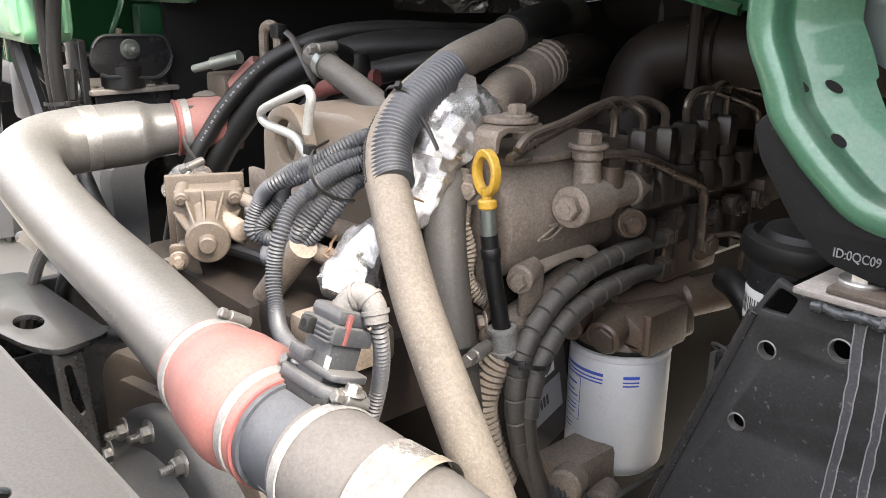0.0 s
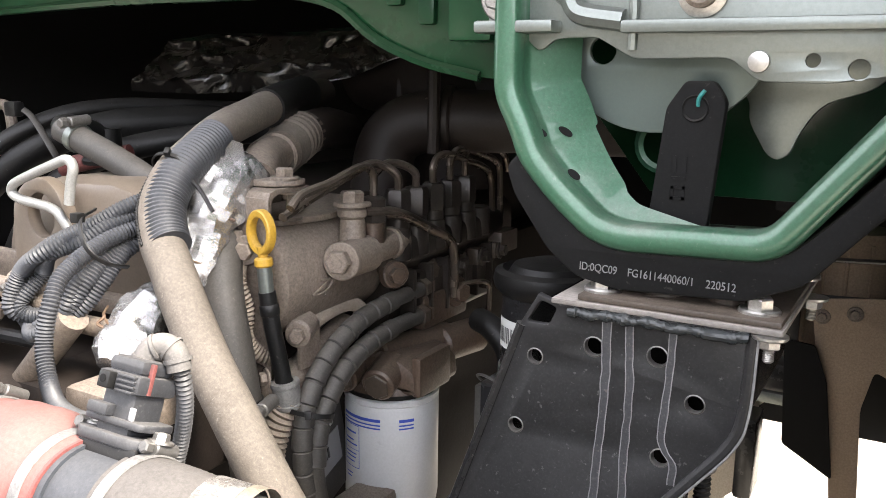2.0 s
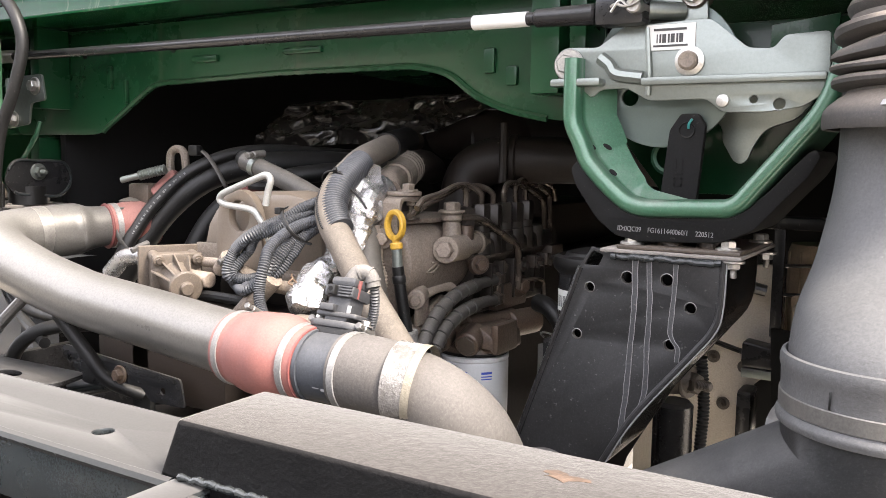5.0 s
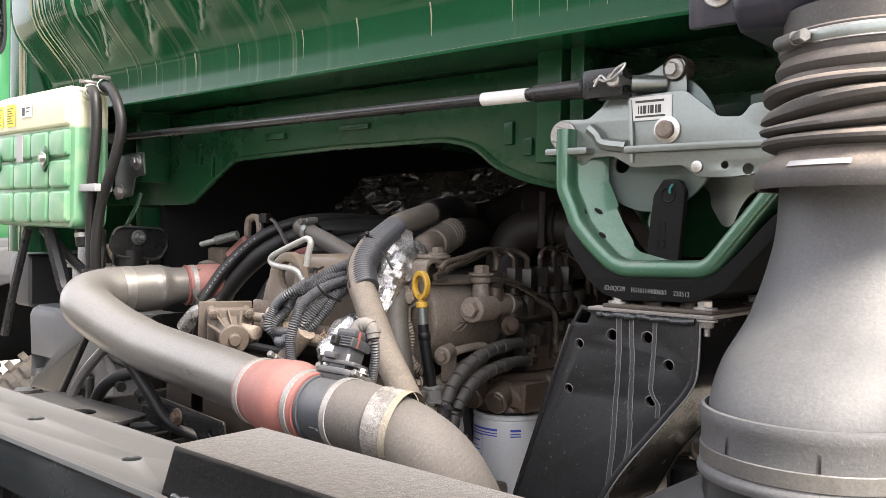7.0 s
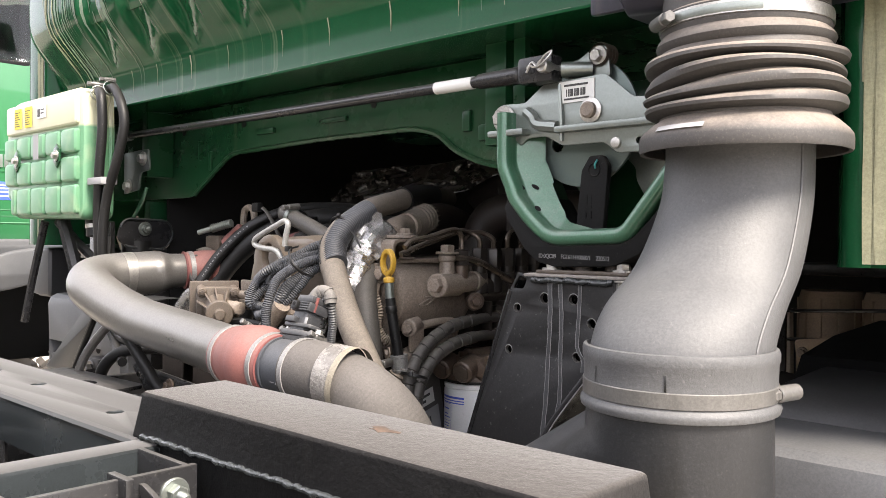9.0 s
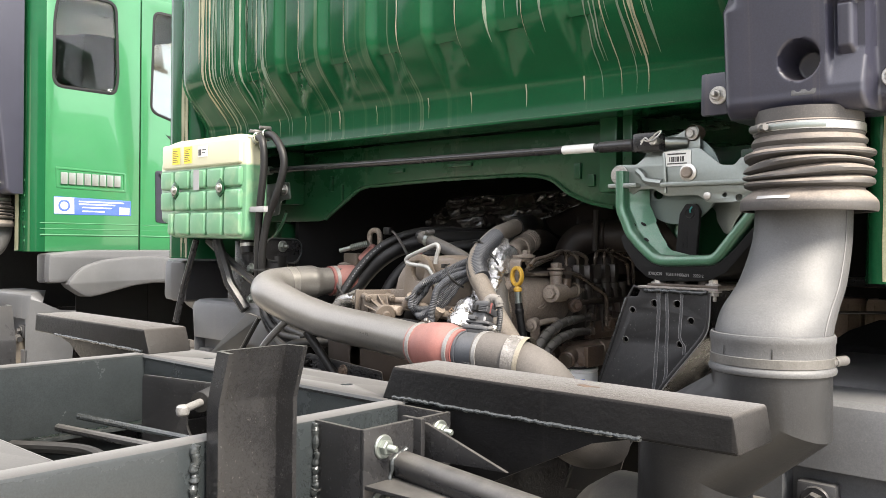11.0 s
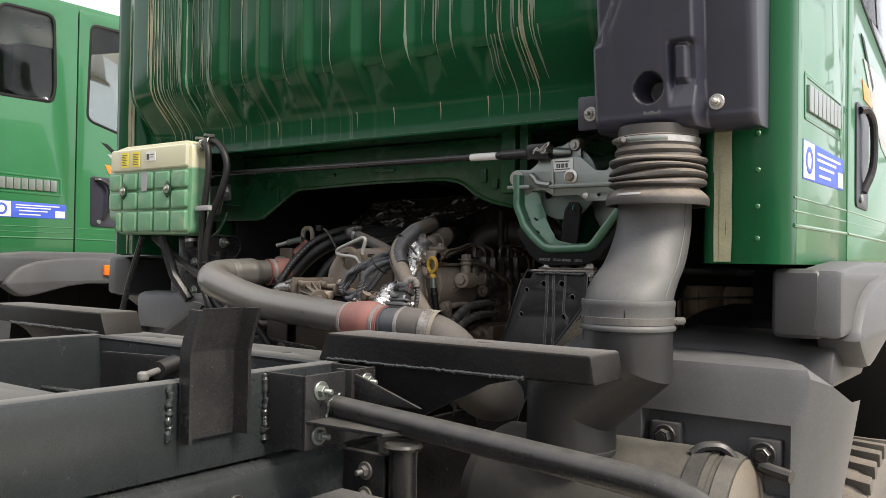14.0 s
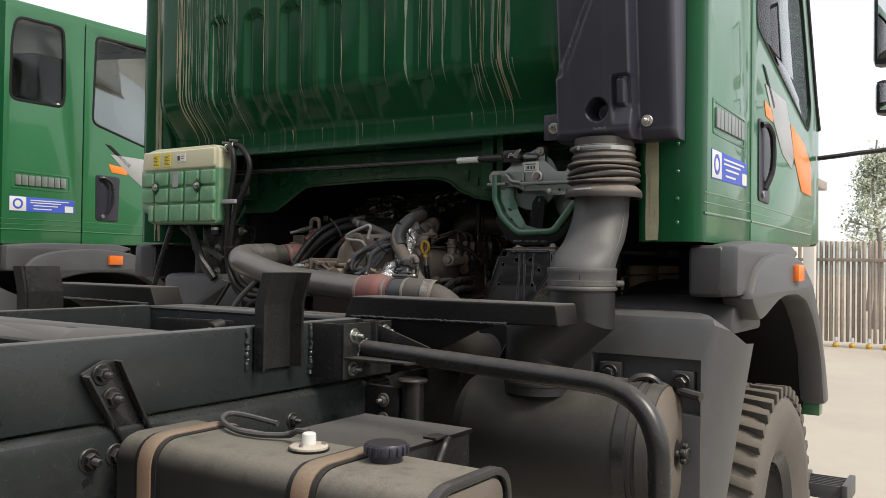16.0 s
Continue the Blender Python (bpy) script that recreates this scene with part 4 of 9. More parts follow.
part("liner", plate(inner + [(y - 0.03, z - 0.035) for y, z in inner[::-1]], 0.40, at_x(0.235), edge=0.004), BLACK_DEEP, wing, "wheel-arch liner, near-black for the shade inside")
part("liner_shade", plate([(0.92, 0.95), (0.92, 1.40), (1.32, 1.44), (1.62, 1.34), (1.86, 1.10), (1.90, 0.95)], 0.01, at_x(0.03)), BLACK_DEEP, wing)
lamp = box(bmesh.new(), (0.522, 1.215, 1.452), (0.545, 1.315, 1.512), 0.008)
part("marker_lamp", lamp, ORANGE, wing, "orange marker lamp")
part("step_edge", box(bmesh.new(), (0.30, 1.90, 0.88), (0.50, 1.975, 0.95), 0.006), GREEN, wing)

guard = thing("rear_mudguard", (0.3, 0.55, 0.75), "grey moulded mudguard panel behind the front wheel", "mudguard", "mudguards")
prof = [(-0.02, 0.56), (-0.02, 0.50), (0.0, 0.488), (0.085, 0.487), (0.42, 0.484), (0.455, 0.495), (0.49, 0.54), (0.515, 0.62), (0.518, 0.70)]
bm = bmesh.new()
rings = []
corner = [1.366 - max(0.0, x - 0.46) * 1.6 for x, y in prof]
for z, grow in ((0.70, 0.0), (0.95, 0.0), (1.075, 0.0), (1.235, 0.0), (1.335, 0.0), (1.352, -0.006), (1.362, -0.02), (1.366, -0.05), (1.366, -0.2)):
    rings.append([bm.verts.new((x + (grow if 0.3 < x < 0.47 else 0) - (0.16 * max(0.0, 1.30 - min(z, top)) if x > 0.43 else 0), y - grow * 0.8 * (x < 0.47), min(z, top))) for (x, y), top in zip(prof, corner)])
for i, (a, b) in enumerate(zip(rings, rings[1:])):
    for k in range(len(prof) - 1):
        if i == 2 and k == 3:                           # the sunken fixing field
            rim4 = [a[k], a[k + 1], b[k + 1], b[k]]
            mid = sum((v.co for v in rim4), Vector()) / 4
            floor4 = [bm.verts.new(mid + (v.co - mid) * 0.95 + Vector((0, 0.032, 0))) for v in rim4]
            for q in range(4):
                bm.faces.new((rim4[q], rim4[(q + 1) % 4], floor4[(q + 1) % 4], floor4[q]))
            bm.faces.new(floor4)
            continue
        bm.faces.new((a[k], a[k + 1], b[k + 1], b[k]))
part("panel", bm, GUARD, guard, "grey plastic panel with run marks", 24)
for x, z in ((0.146, 1.178), (0.366, 1.168)):
    part("lug", box(bmesh.new(), (x - 0.035, 0.482, z - 0.032), (x + 0.035, 0.518, z + 0.032), 0.008), GUARD_DARK, guard)
    bolt(guard, (x, 0.482, z), (0, -1, 0), 0.034, BLACK)
part("stay", hose([(0.36, 0.50, 1.145), (0.37, 0.47, 1.143), (0.43, 0.455, 1.135)], 0.014, 10), BLACK, guard)


def front_wheel():
    w = thing("road_wheel", (0.34, 1.36, 0.0), "dusty truck wheel with a deep block-tread tyre", "truck wheel", "front wheels")
    m = Matrix.Translation((0.20, 1.36, 0.53)) @ Matrix.Rotation(radians(90), 4, "Y")
    ty = [(0.27, 0.05), (0.30, 0.03), (0.40, 0.0), (0.46, 0.005), (0.50, 0.03), (0.512, 0.06), (0.515, 0.14), (0.512, 0.22), (0.50, 0.25), (0.46, 0.275), (0.40, 0.28), (0.30, 0.25), (0.27, 0.23)]
    tyre = part("tyre", lathe(bmesh.new(), ty, m, 64), TYRE, w, "dusty black tyre")
    blk = bmesh.new()
    box(blk, (0.492, -0.018, 0.15), (0.532, 0.018, 0.268), 0.006)
    for v in blk.verts:
        v.co.y += (v.co.z - 0.15) * 0.22
    block = finish(blk, "tread_block", TYRE)
    n = 44
    for k in range(n):
        for flip in (0, 1):
            ob = place(new("tread_block", block), tyre)
            turn = m @ Matrix.Rotation(2 * math.pi * (k + 0.5 * flip) / n, 4, "Z")
            if flip:
                turn = turn @ Matrix.Translation((0, 0, 0.28)) @ Matrix.Rotation(radians(180), 4, "X")
            ob.matrix_basis = turn
    rim = [(0.05, 0.10), (0.10, 0.10), (0.13, 0.13), (0.20, 0.12), (0.235, 0.16), (0.245, 0.22), (0.27, 0.235), (0.285, 0.245), (0.28, 0.225), (0.255, 0.21), (0.25, 0.05), (0.28, 0.035)]
    rim_ob = part("rim", lathe(bmesh.new(), rim, m, 48), RAIL, w, "grey steel rim")
    part("hub", lathe(bmesh.new(), [(0, 0.20), (0.07, 0.20), (0.085, 0.18), (0.09, 0.10), (0.16, 0.10)], m, 24), RAIL, rim_ob)
    for k in range(10):
        a = 2 * math.pi * k / 10
        bolt(w, m @ Vector((0.165 * math.cos(a), 0.165 * math.sin(a), 0.122)), (1, 0, 0), 0.034, RUST, True, "wheel_nut")
    return w


wheel = front_wheel()
step_tread = thing("cab_step", (0.48, 2.1, 0.45), "open grid step tread below the cab door", "step", "cab steps")
for k in range(7):
    part("grid_bar", box(bmesh.new(), (0.40, 2.06 + k * 0.03, 0.50), (0.58, 2.066 + k * 0.03, 0.56), 0.001), GUARD, step_tread)
part("frame", box(bmesh.new(), (0.38, 2.04, 0.49), (0.41, 2.28, 0.57), 0.004), GUARD, step_tread)
part("bracket", box(bmesh.new(), (0.39, 1.955, 0.50), (0.41, 2.05, 0.94), 0.004), GUARD, step_tread)
part("frame", box(bmesh.new(), (0.565, 2.04, 0.49), (0.59, 2.28, 0.57), 0.004), GUARD, step_tread)


# ---- chassis ----
def rail(side):
    sx = 1 if side > 0 else -1
    def mx(x):
        return x if sx > 0 else -1.955 - x
    name = "right" if sx > 0 else "left"
    r = thing("chassis_rail", (mx(-0.49), -1.5, 0.9), "dark grey chassis rail with a welded upper subframe, dusty on top", "chassis rail", "chassis rails")
    b = box(bmesh.new(), (min(mx(-0.515), mx(-0.465)), -4.5, 1.155), (max(mx(-0.515), mx(-0.465)), 0.10, 1.333), 0.006)
    part("subframe_tube", b, RAIL, r, "welded subframe tube with dust on its top")
    lo = [(-0.465, 1.148), (-0.455, 1.145), (-0.445, 1.135), (-0.442, 1.115), (-0.442, 0.90), (-0.45, 0.885), (-0.52, 0.88), (-0.52, 0.89), (-0.452, 0.895), (-0.452, 1.137), (-0.52, 1.139), (-0.52, 1.148)]
    b = bmesh.new()
    ends = []
    for y in (-4.5, 0.165):
        ends.append([b.verts.new((mx(x), y, z)) for x, z in lo])
    for k in range(len(lo)):
        j = (k + 1) % len(lo)
        b.faces.new((ends[0][k], ends[0][j], ends[1][j], ends[1][k]))
    b.faces.new(ends[0])
    b.faces.new(ends[1][::-1])
    part("main_rail", b, RAIL_CLEAN, r, "rolled chassis channel")
    part("main_rail_front", box(bmesh.new(), (min(mx(-0.53), mx(-0.52)), 0.10, 0.88), (max(mx(-0.53), mx(-0.52)), 2.4, 1.14), 0.004), BLACK, r)
    if sx > 0:
        for y, z, big in ((-0.869, 1.085, 0.032), (-0.807, 1.086, 0.030), (-0.743, 1.092, 0.030), (-0.268, 1.078, 0.026), (-1.35, 1.08, 0.03), (-1.42, 1.08, 0.03)):
            bolt(r, (-0.442, y, z), (1, 0, 0), big, BLACK, True)
        # rail holes are discs with their inner shade as colour
        for y, z in ((-0.876, 1.04), (-0.333, 1.082)):
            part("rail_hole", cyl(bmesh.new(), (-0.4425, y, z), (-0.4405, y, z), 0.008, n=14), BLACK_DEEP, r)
        # inclined bolted strut
        pl = plate(rounded([(-0.885, 1.262), (-0.832, 1.288), (-0.805, 1.286), (-0.70, 1.075), (-0.70, 1.03), (-0.745, 1.03)], 0.008), 0.008, at_x(-0.455))
        strut = part("strut_plate", pl, BLACK, r, "slanting black strut plate")
        for p, q in (((-0.806, 1.284), (-0.70, 1.07)), ((-0.882, 1.258), (-0.748, 1.03))):
            d = Vector((q[0] - p[0], q[1] - p[1])).normalized()
            fl = [(p[0], p[1]), (q[0], q[1]), (q[0] - d.y * 0.006, q[1] + d.x * 0.006), (p[0] - d.y * 0.006, p[1] + d.x * 0.006)]
            part("flange", plate(fl, 0.03, at_x(-0.445)), BLACK, strut)
        for y, z in ((-0.838, 1.258), (-0.812, 1.205)):
            bolt(r, (-0.45, y, z), (1, 0, 0), 0.03, BLACK, True)
    else:
        # made-up plate, blocks a pale view that should read dark
        part("gap_plate", box(bmesh.new(), (-1.462, 0.14, 1.08), (-1.44, 0.62, 1.262), 0.006), BLACK, r, "added black plate hiding a pale gap by the rail")
    return r


right_rail, left_rail = rail(1), rail(-1)


def seam(parent, pts, r=0.0075):
    """A lumpy weld bead."""
    line = [p + Vector((noise.noise(p * 90), noise.noise(p * 90 + Vector((7, 1, 3))), noise.noise(p * 90 + Vector((2, 9, 5))))) * r * 0.5 for p in map(Vector, resample(pts, 0.0015))]
    part("weld_bead", sweep(bmesh.new(), line, lambda s: r * (0.95 + 0.40 * noise.noise(Vector((s * 120, r * 900, pts[0][0]))) + 0.22 * noise.noise(Vector((s * 330, 5, pts[0][1])))), 10), RAIL_CLEAN, parent)



def cross_member(y0, y1, z, holes):
    c = thing("cross_member", (-0.98, (y0 + y1) / 2, 1.2), "black pressed cross member with a dusty drilled top", "cross member", "chassis cross members")
    out = [(-1.44, y0), (-0.515, y0), (-0.515, y1), (-1.44, y1)]
    part("top_flange", plate(out, 0.008, Matrix.Translation((0, 0, z - 0.004)), [ring2(x, y, 0.013, 16) for x, y in holes], 0.002), RAIL, c, "dusty drilled top flange")
    for y in (y0, y1):
        part("web", box(bmesh.new(), (-1.44, y - 0.003, z - 0.085), (-0.515, y + 0.003, z - 0.004), 0.002), RAIL, c)
        part("rolled_edge", sweep(bmesh.new(), [(-1.44, y, z - 0.008), (-0.515, y, z - 0.008)], 0.008, 8), RAIL, c)
    return c


cross_member(0.048, 0.192, 1.333, [(-0.70, 0.105), (-1.03, 0.12), (-1.25, 0.12)])
cross_member(-0.90, -0.60, 1.331, [(-0.784, -0.69), (-1.15, -0.72)])


def body_rest(side):
    sx = 1 if side > 0 else -1
    def mx(x):
        return x if sx > 0 else -1.955 - x
    b = thing("body_rest_beam", (mx(-0.17), 0.11, 1.32), "black box beam, thick with pale dust on top", "beam", "body rest beams")
    xs = sorted((mx(-0.53), mx(0.172)))
    bm = bmesh.new()
    lo = [(mx(-0.535), 1.331), (mx(-0.505), 1.398), (mx(0.172), 1.398), (mx(0.182), 1.341)]
    pts = rounded(lo if sx > 0 else lo[::-1], 0.006, 3)
    part("tube", plate(pts, 0.128, at_y(0.112), edge=0.005), BEAM, b, "dust-topped box tube")
    gus = [(mx(-0.47), 1.34), (mx(-0.465), 1.16), (mx(-0.36), 1.17), (mx(-0.06), 1.32), (mx(0.03), 1.343)]
    part("gusset", plate(gus if sx > 0 else gus[::-1], 0.010, at_y(0.058)), BEAM, b, "welded black gusset")
    if sx > 0:
        spot = [(-0.112 + (0.019 + 0.008 * math.sin(a * 3 + 1)) * math.cos(a), 0.118 + (0.009 + 0.004 * math.sin(a * 4)) * math.sin(a)) for a in (k * 0.3927 for k in range(16))]
        part("rust_spot", plate(spot, 0.0006, Matrix.Translation((0, 0, 1.3982)), edge=0.0001), RUST_FILM, b, "small orange rust spot")
    seam(b, [(mx(-0.50), 0.046, 1.338), (mx(0.03), 0.046, 1.342)], 0.004)
    return b


right_beam, left_beam = body_rest(1), body_rest(-1)


def guide_post(side):
    sx = 1 if side > 0 else -1
    def mx(x):
        return x if sx > 0 else -1.955 - x
    p = thing("guide_post", (mx(-0.44), -0.32, 1.22), "black welded channel post with a flared top", "post", "body guide posts")
    def wall(prof, name):
        bm = bmesh.new()
        rows = []
        for z, dx in ((1.222, 0.0), (1.385, 0.0), (1.392, 0.001), (1.472, 0.026)):
            rows.append([bm.verts.new((mx(x + dx), y, z)) for x, y in prof])
        for a, c in zip(rows, rows[1:]):
            for k in range(len(prof)):
                j = (k + 1) % len(prof)
                bm.faces.new((a[k], a[j], c[j], c[k]))
        bm.faces.new(rows[0])
        bm.faces.new(rows[-1][::-1])
        part(name, bm, BLACK, p)
    wall([(-0.462, -0.388), (-0.454, -0.388), (-0.454, -0.268), (-0.462, -0.268)], "web")
    wall([(-0.456, -0.396), (-0.418, -0.401), (-0.418, -0.393), (-0.456, -0.387)], "flange")
    wall([(-0.456, -0.269), (-0.418, -0.263), (-0.418, -0.255), (-0.456, -0.261)], "flange")
    seam(p, [(mx(-0.462), -0.412, 1.33), (mx(-0.462), -0.412, 1.225)])
    return p


right_post, left_post = guide_post(1), guide_post(-1)

arm = thing("lamp_arm", (0.0, -0.12, 1.2), "black tubular arm bolted to a welded box bracket", "bracket")
part("end_plate", box(bmesh.new(), (-0.352, -0.178, 1.183), (-0.343, 0.035, 1.334), 0.002), BLACK, arm)
part("side_plate", box(bmesh.new(), (-0.465, -0.178, 1.183), (-0.352, -0.170, 1.333), 0.002), BLACK, arm)
part("side_plate", box(bmesh.new(), (-0.465, 0.022, 1.183), (-0.352, 0.030, 1.333), 0.002), BLACK, arm)
part("tab", box(bmesh.new(), (-0.372, -0.062, 1.27), (-0.325, -0.052, 1.337), 0.002), BLACK, arm)
part("top_gusset", plate([(-0.343, 1.325), (-0.335, 1.325), (-0.16, 1.272), (-0.343, 1.262)], 0.007, at_y(-0.035)), BLACK, arm)
part("low_gusset", plate([(-0.343, -0.175), (-0.15, -0.165), (-0.13, -0.13), (-0.16, -0.10), (-0.343, -0.06)], 0.007, Matrix.Translation((0, 0, 1.240))), BLACK, arm)
line = [(-0.343, -0.09, 1.262), (0.0, -0.135, 1.254), (0.32, -0.178, 1.246)]
bend = spline([(0.32, -0.178, 1.246), (0.43, -0.193, 1.238), (0.50, -0.200, 1.20), (0.535, -0.205, 1.13), (0.54, -0.206, 1.05)], 8)
part("tube", sweep(bmesh.new(), line[:2] + bend + [(0.542, -0.207, 0.7), (0.542, -0.207, 0.45)], 0.024, 18), BLACK, arm, "bent black tube")
for y, z in ((-0.135, 1.300), (-0.140, 1.210)):
    bolt(arm, (-0.343, y, z), (1, 0, 0), 0.026, ZINC, True)
bolt(arm, (-0.343, 0.005, 1.305), (1, 0, 0), 0.024, ZINC, True)
seam(arm, [(-0.462, -0.178, 1.33), (-0.462, -0.178, 1.19)])
seam(arm, [(-0.341, -0.12, 1.24), (-0.341, -0.115, 1.275), (-0.341, -0.08, 1.288)], 0.004)

clampb = thing("subframe_clamp", (-0.43, -1.15, 1.15), "black folded clamp bracket with a zinc-plated stud and nuts", "clamp")
prof_c = [(-1.30, 1.262), (-1.12, 1.258), (-1.10, 1.25), (-1.088, 1.225), (-1.086, 1.195), (-1.094, 1.195), (-1.10, 1.222), (-1.115, 1.24), (-1.30, 1.248)]
part("folded_plate", plate(prof_c, 0.085, at_x(-0.425), edge=0.002), BLACK, clampb)
part("lower_plate", box(bmesh.new(), (-0.44, -1.28, 1.0), (-0.432, -1.14, 1.25), 0.003), BLACK, clampb)
part("stud", cyl(bmesh.new(), (-0.41, -1.158, 1.0), (-0.41, -1.158, 1.325), 0.009, n=14, bev=0.001), RUST, clampb, "rusty stud end")
for z in (1.262, 1.283):
    part("nut", lathe(bmesh.new(), [(0, 0), (0.0175, 0), (0.0185, 0.003), (0.0185, 0.016), (0.016, 0.019), (0, 0.019)], Matrix.Translation((-0.41, -1.158, z)) @ Matrix.Rotation(z * 9, 4, "Z"), 6), ZINC, clampb)
part("washer", lathe(bmesh.new(), [(0, 0), (0.023, 0), (0.023, 0.004), (0, 0.004)], Matrix.Translation((-0.41, -1.158, 1.258)), 20), ZINC, clampb)

# ---- tanks beside the rail ----
air_tank = thing("air_filter_canister", (0.0, 0.43, 0.77), "matt black cylindrical air filter canister lying crosswise", "air filter")
m, length = frame_of((-0.31, 0.42, 0.97), (0.35, 0.45, 0.97))
prof = [(0, 0), (0.10, 0.004), (0.17, 0.03), (0.197, 0.07), (0.2, 0.075), (0.2, 0.60), (0.196, 0.602), (0.196, 0.612), (0.2, 0.614), (0.19, 0.645), (0.16, 0.662), (0.10, 0.672), (0, 0.675)]
part("shell", lathe(bmesh.new(), prof, m, 48), CANISTER, air_tank, "dusty matt canister shell")
part("end_cover", lathe(bmesh.new(), [(0.187, 0.648), (0.186, 0.654), (0.16, 0.668), (0.10, 0.678), (0.05, 0.680), (0.035, 0.672), (0, 0.672)], m, 48), TANK_END, air_tank, "dusty brown end cover")
part("knob_stud", cyl(bmesh.new(), (0.352, 0.45, 0.97), (0.395, 0.45, 0.97), 0.009, n=12), CLAMP, air_tank)
knob = cyl(bmesh.new(), (0.378, 0.45, 0.97), (0.398, 0.45, 0.97), 0.019, n=16, bev=0.003)
for k in range(5):
    a = 2 * math.pi * k / 5 + 0.3
    cyl(knob, (0.380, 0.45 + 0.022 * math.cos(a), 0.97 + 0.022 * math.sin(a)), (0.396, 0.45 + 0.022 * math.cos(a), 0.97 + 0.022 * math.sin(a)), 0.0095, n=12, bev=0.003)
part("star_knob", knob, BLACK, air_tank, "black five-lobed knob")
part("strap", lathe(bmesh.new(), [(0.2, 0.55), (0.205, 0.552), (0.205, 0.585), (0.2, 0.587)], m, 48), BLACK, air_tank)
part("handle", hose([(0.24, 0.40, 1.165), (0.265, 0.41, 1.182), (0.30, 0.43, 1.178), (0.335, 0.45, 1.13)], 0.011, 8), BLACK, air_tank)

box_tank = thing("valve_box", (-0.23, -0.25, 0.8), "black sheet-steel box with a dusty lid", "box")
part("body", box(bmesh.new(), (-0.405, -0.50, 0.78), (-0.05, 0.0, 1.05), 0.006), BLACK, box_tank)
part("lid", box(bmesh.new(), (-0.41, -0.505, 1.05), (-0.045, 0.005, 1.062), 0.003), BEAM, box_tank, "dusty black lid")
part("latch", hose([(-0.04, -0.12, 1.055), (-0.03, -0.15, 1.05), (-0.03, -0.18, 1.01)], 0.008, 8), BLACK, box_tank)
part("latch_plate", box(bmesh.new(), (-0.075, -0.185, 1.062), (-0.035, -0.13, 1.068), 0.001), BLACK, box_tank)

fuel = thing("urea_tank", (0.0, -0.72, 0.75), "dark grey rounded tank with two brown straps and two caps", "tank")


def tank_section(grow):
    """The tank's rounded cross section, grown outwards all round."""
    g = grow
    return rounded([(-0.845 - g, 0.72 - g), (-0.845 - g, 1.143 + g), (-0.60 + g, 1.143 + g), (-0.60 + g, 0.72 - g)], 0.06 + g, 7)


part("shell", plate(tank_section(0.0), 0.78, at_x(0.0), edge=0.012), TANKSHELL, fuel, "dusty dark grey tank shell")
for x in (-0.29, 0.125):
    part("strap_rubber", plate(tank_section(0.003), 0.066, at_x(x), [tank_section(-0.002)], 0.001), RUBBER, fuel, "black rubber strap liner")
    part("strap", plate(tank_section(0.006), 0.040, at_x(x), [tank_section(0.001)], 0.001), STRAP_BROWN, fuel, "brown painted strap")
m = Matrix.Translation((0.03, -0.72, 1.143)) @ Matrix.Diagonal((0.82, 0.82, 0.7, 1))
part("sender_base", lathe(bmesh.new(), [(0, 0), (0.043, 0), (0.045, 0.004), (0.045, 0.012), (0.04, 0.016), (0.02, 0.018), (0, 0.018)], m, 28), CREAM, fuel, "cream sender unit")
part("sender_plug", lathe(bmesh.new(), [(0.017, 0.016), (0.016, 0.045), (0.013, 0.048), (0, 0.048)], m, 18), PAPER, fuel)
m = Matrix.Translation((0.20, -0.70, 1.143)) @ Matrix.Diagonal((0.82, 0.82, 0.8, 1))
cap = part("filler_cap", lathe(bmesh.new(), [(0, 0), (0.036, 0), (0.036, 0.014), (0.046, 0.016), (0.048, 0.034), (0.044, 0.042), (0.02, 0.044), (0, 0.044)], m, 32), BOXBLUE, fuel, "black filler cap")
for k in range(18):
    a = 2 * math.pi * k / 18
    part("grip", box(bmesh.new(), (0.044, -0.004, 0.018), (0.051, 0.004, 0.038), 0.002, m @ Matrix.Rotation(a, 4, "Z")), BOXBLUE, cap)
part("sender_gasket", lathe(bmesh.new(), [(0, -0.001), (0.046, -0.001), (0.047, 0.005), (0, 0.005)], Matrix.Translation((0.03, -0.72, 1.143)) @ Matrix.Diagonal((0.84, 0.84, 0.9, 1)), 28), RUBBER, fuel)
for a in (0.6, 2.7, 4.9):
    part("sender_screw", cyl(bmesh.new(), (0.03 + 0.028 * math.cos(a), -0.72 + 0.028 * math.sin(a), 1.153), (0.03 + 0.028 * math.cos(a), -0.72 + 0.028 * math.sin(a), 1.159), 0.004, n=10), CHROME, fuel)
part("cable", hose([(0.020, -0.71, 1.174), (-0.02, -0.70, 1.170), (-0.055, -0.69, 1.156), (-0.117, -0.709, 1.153), (-0.186, -0.707, 1.154), (-0.265, -0.67, 1.158), (-0.296, -0.625, 1.162), (-0.27, -0.605, 1.160), (-0.17, -0.60, 1.152)], 0.0062, 8), PLUG, fuel, "dusty dark grey cable")
part("end_plate", plate(tank_section(-0.012), 0.004, at_x(0.393), edge=0.001), TANK_END, fuel, "olive-brown dusty end plate")
part("end_dimple", lathe(bmesh.new(), [(0.012, 0), (0.017, 0.003), (0.022, 0.003), (0.026, 0)], Matrix.Translation((0.3945, -0.70, 1.07)) @ Matrix.Rotation(radians(90), 4, "Y"), 24), TANK_END, fuel)
part("end_flange", plate(tank_section(0.008), 0.020, at_x(0.392), [tank_section(-0.006)], 0.002), BLACK, fuel, "black folded end flange")

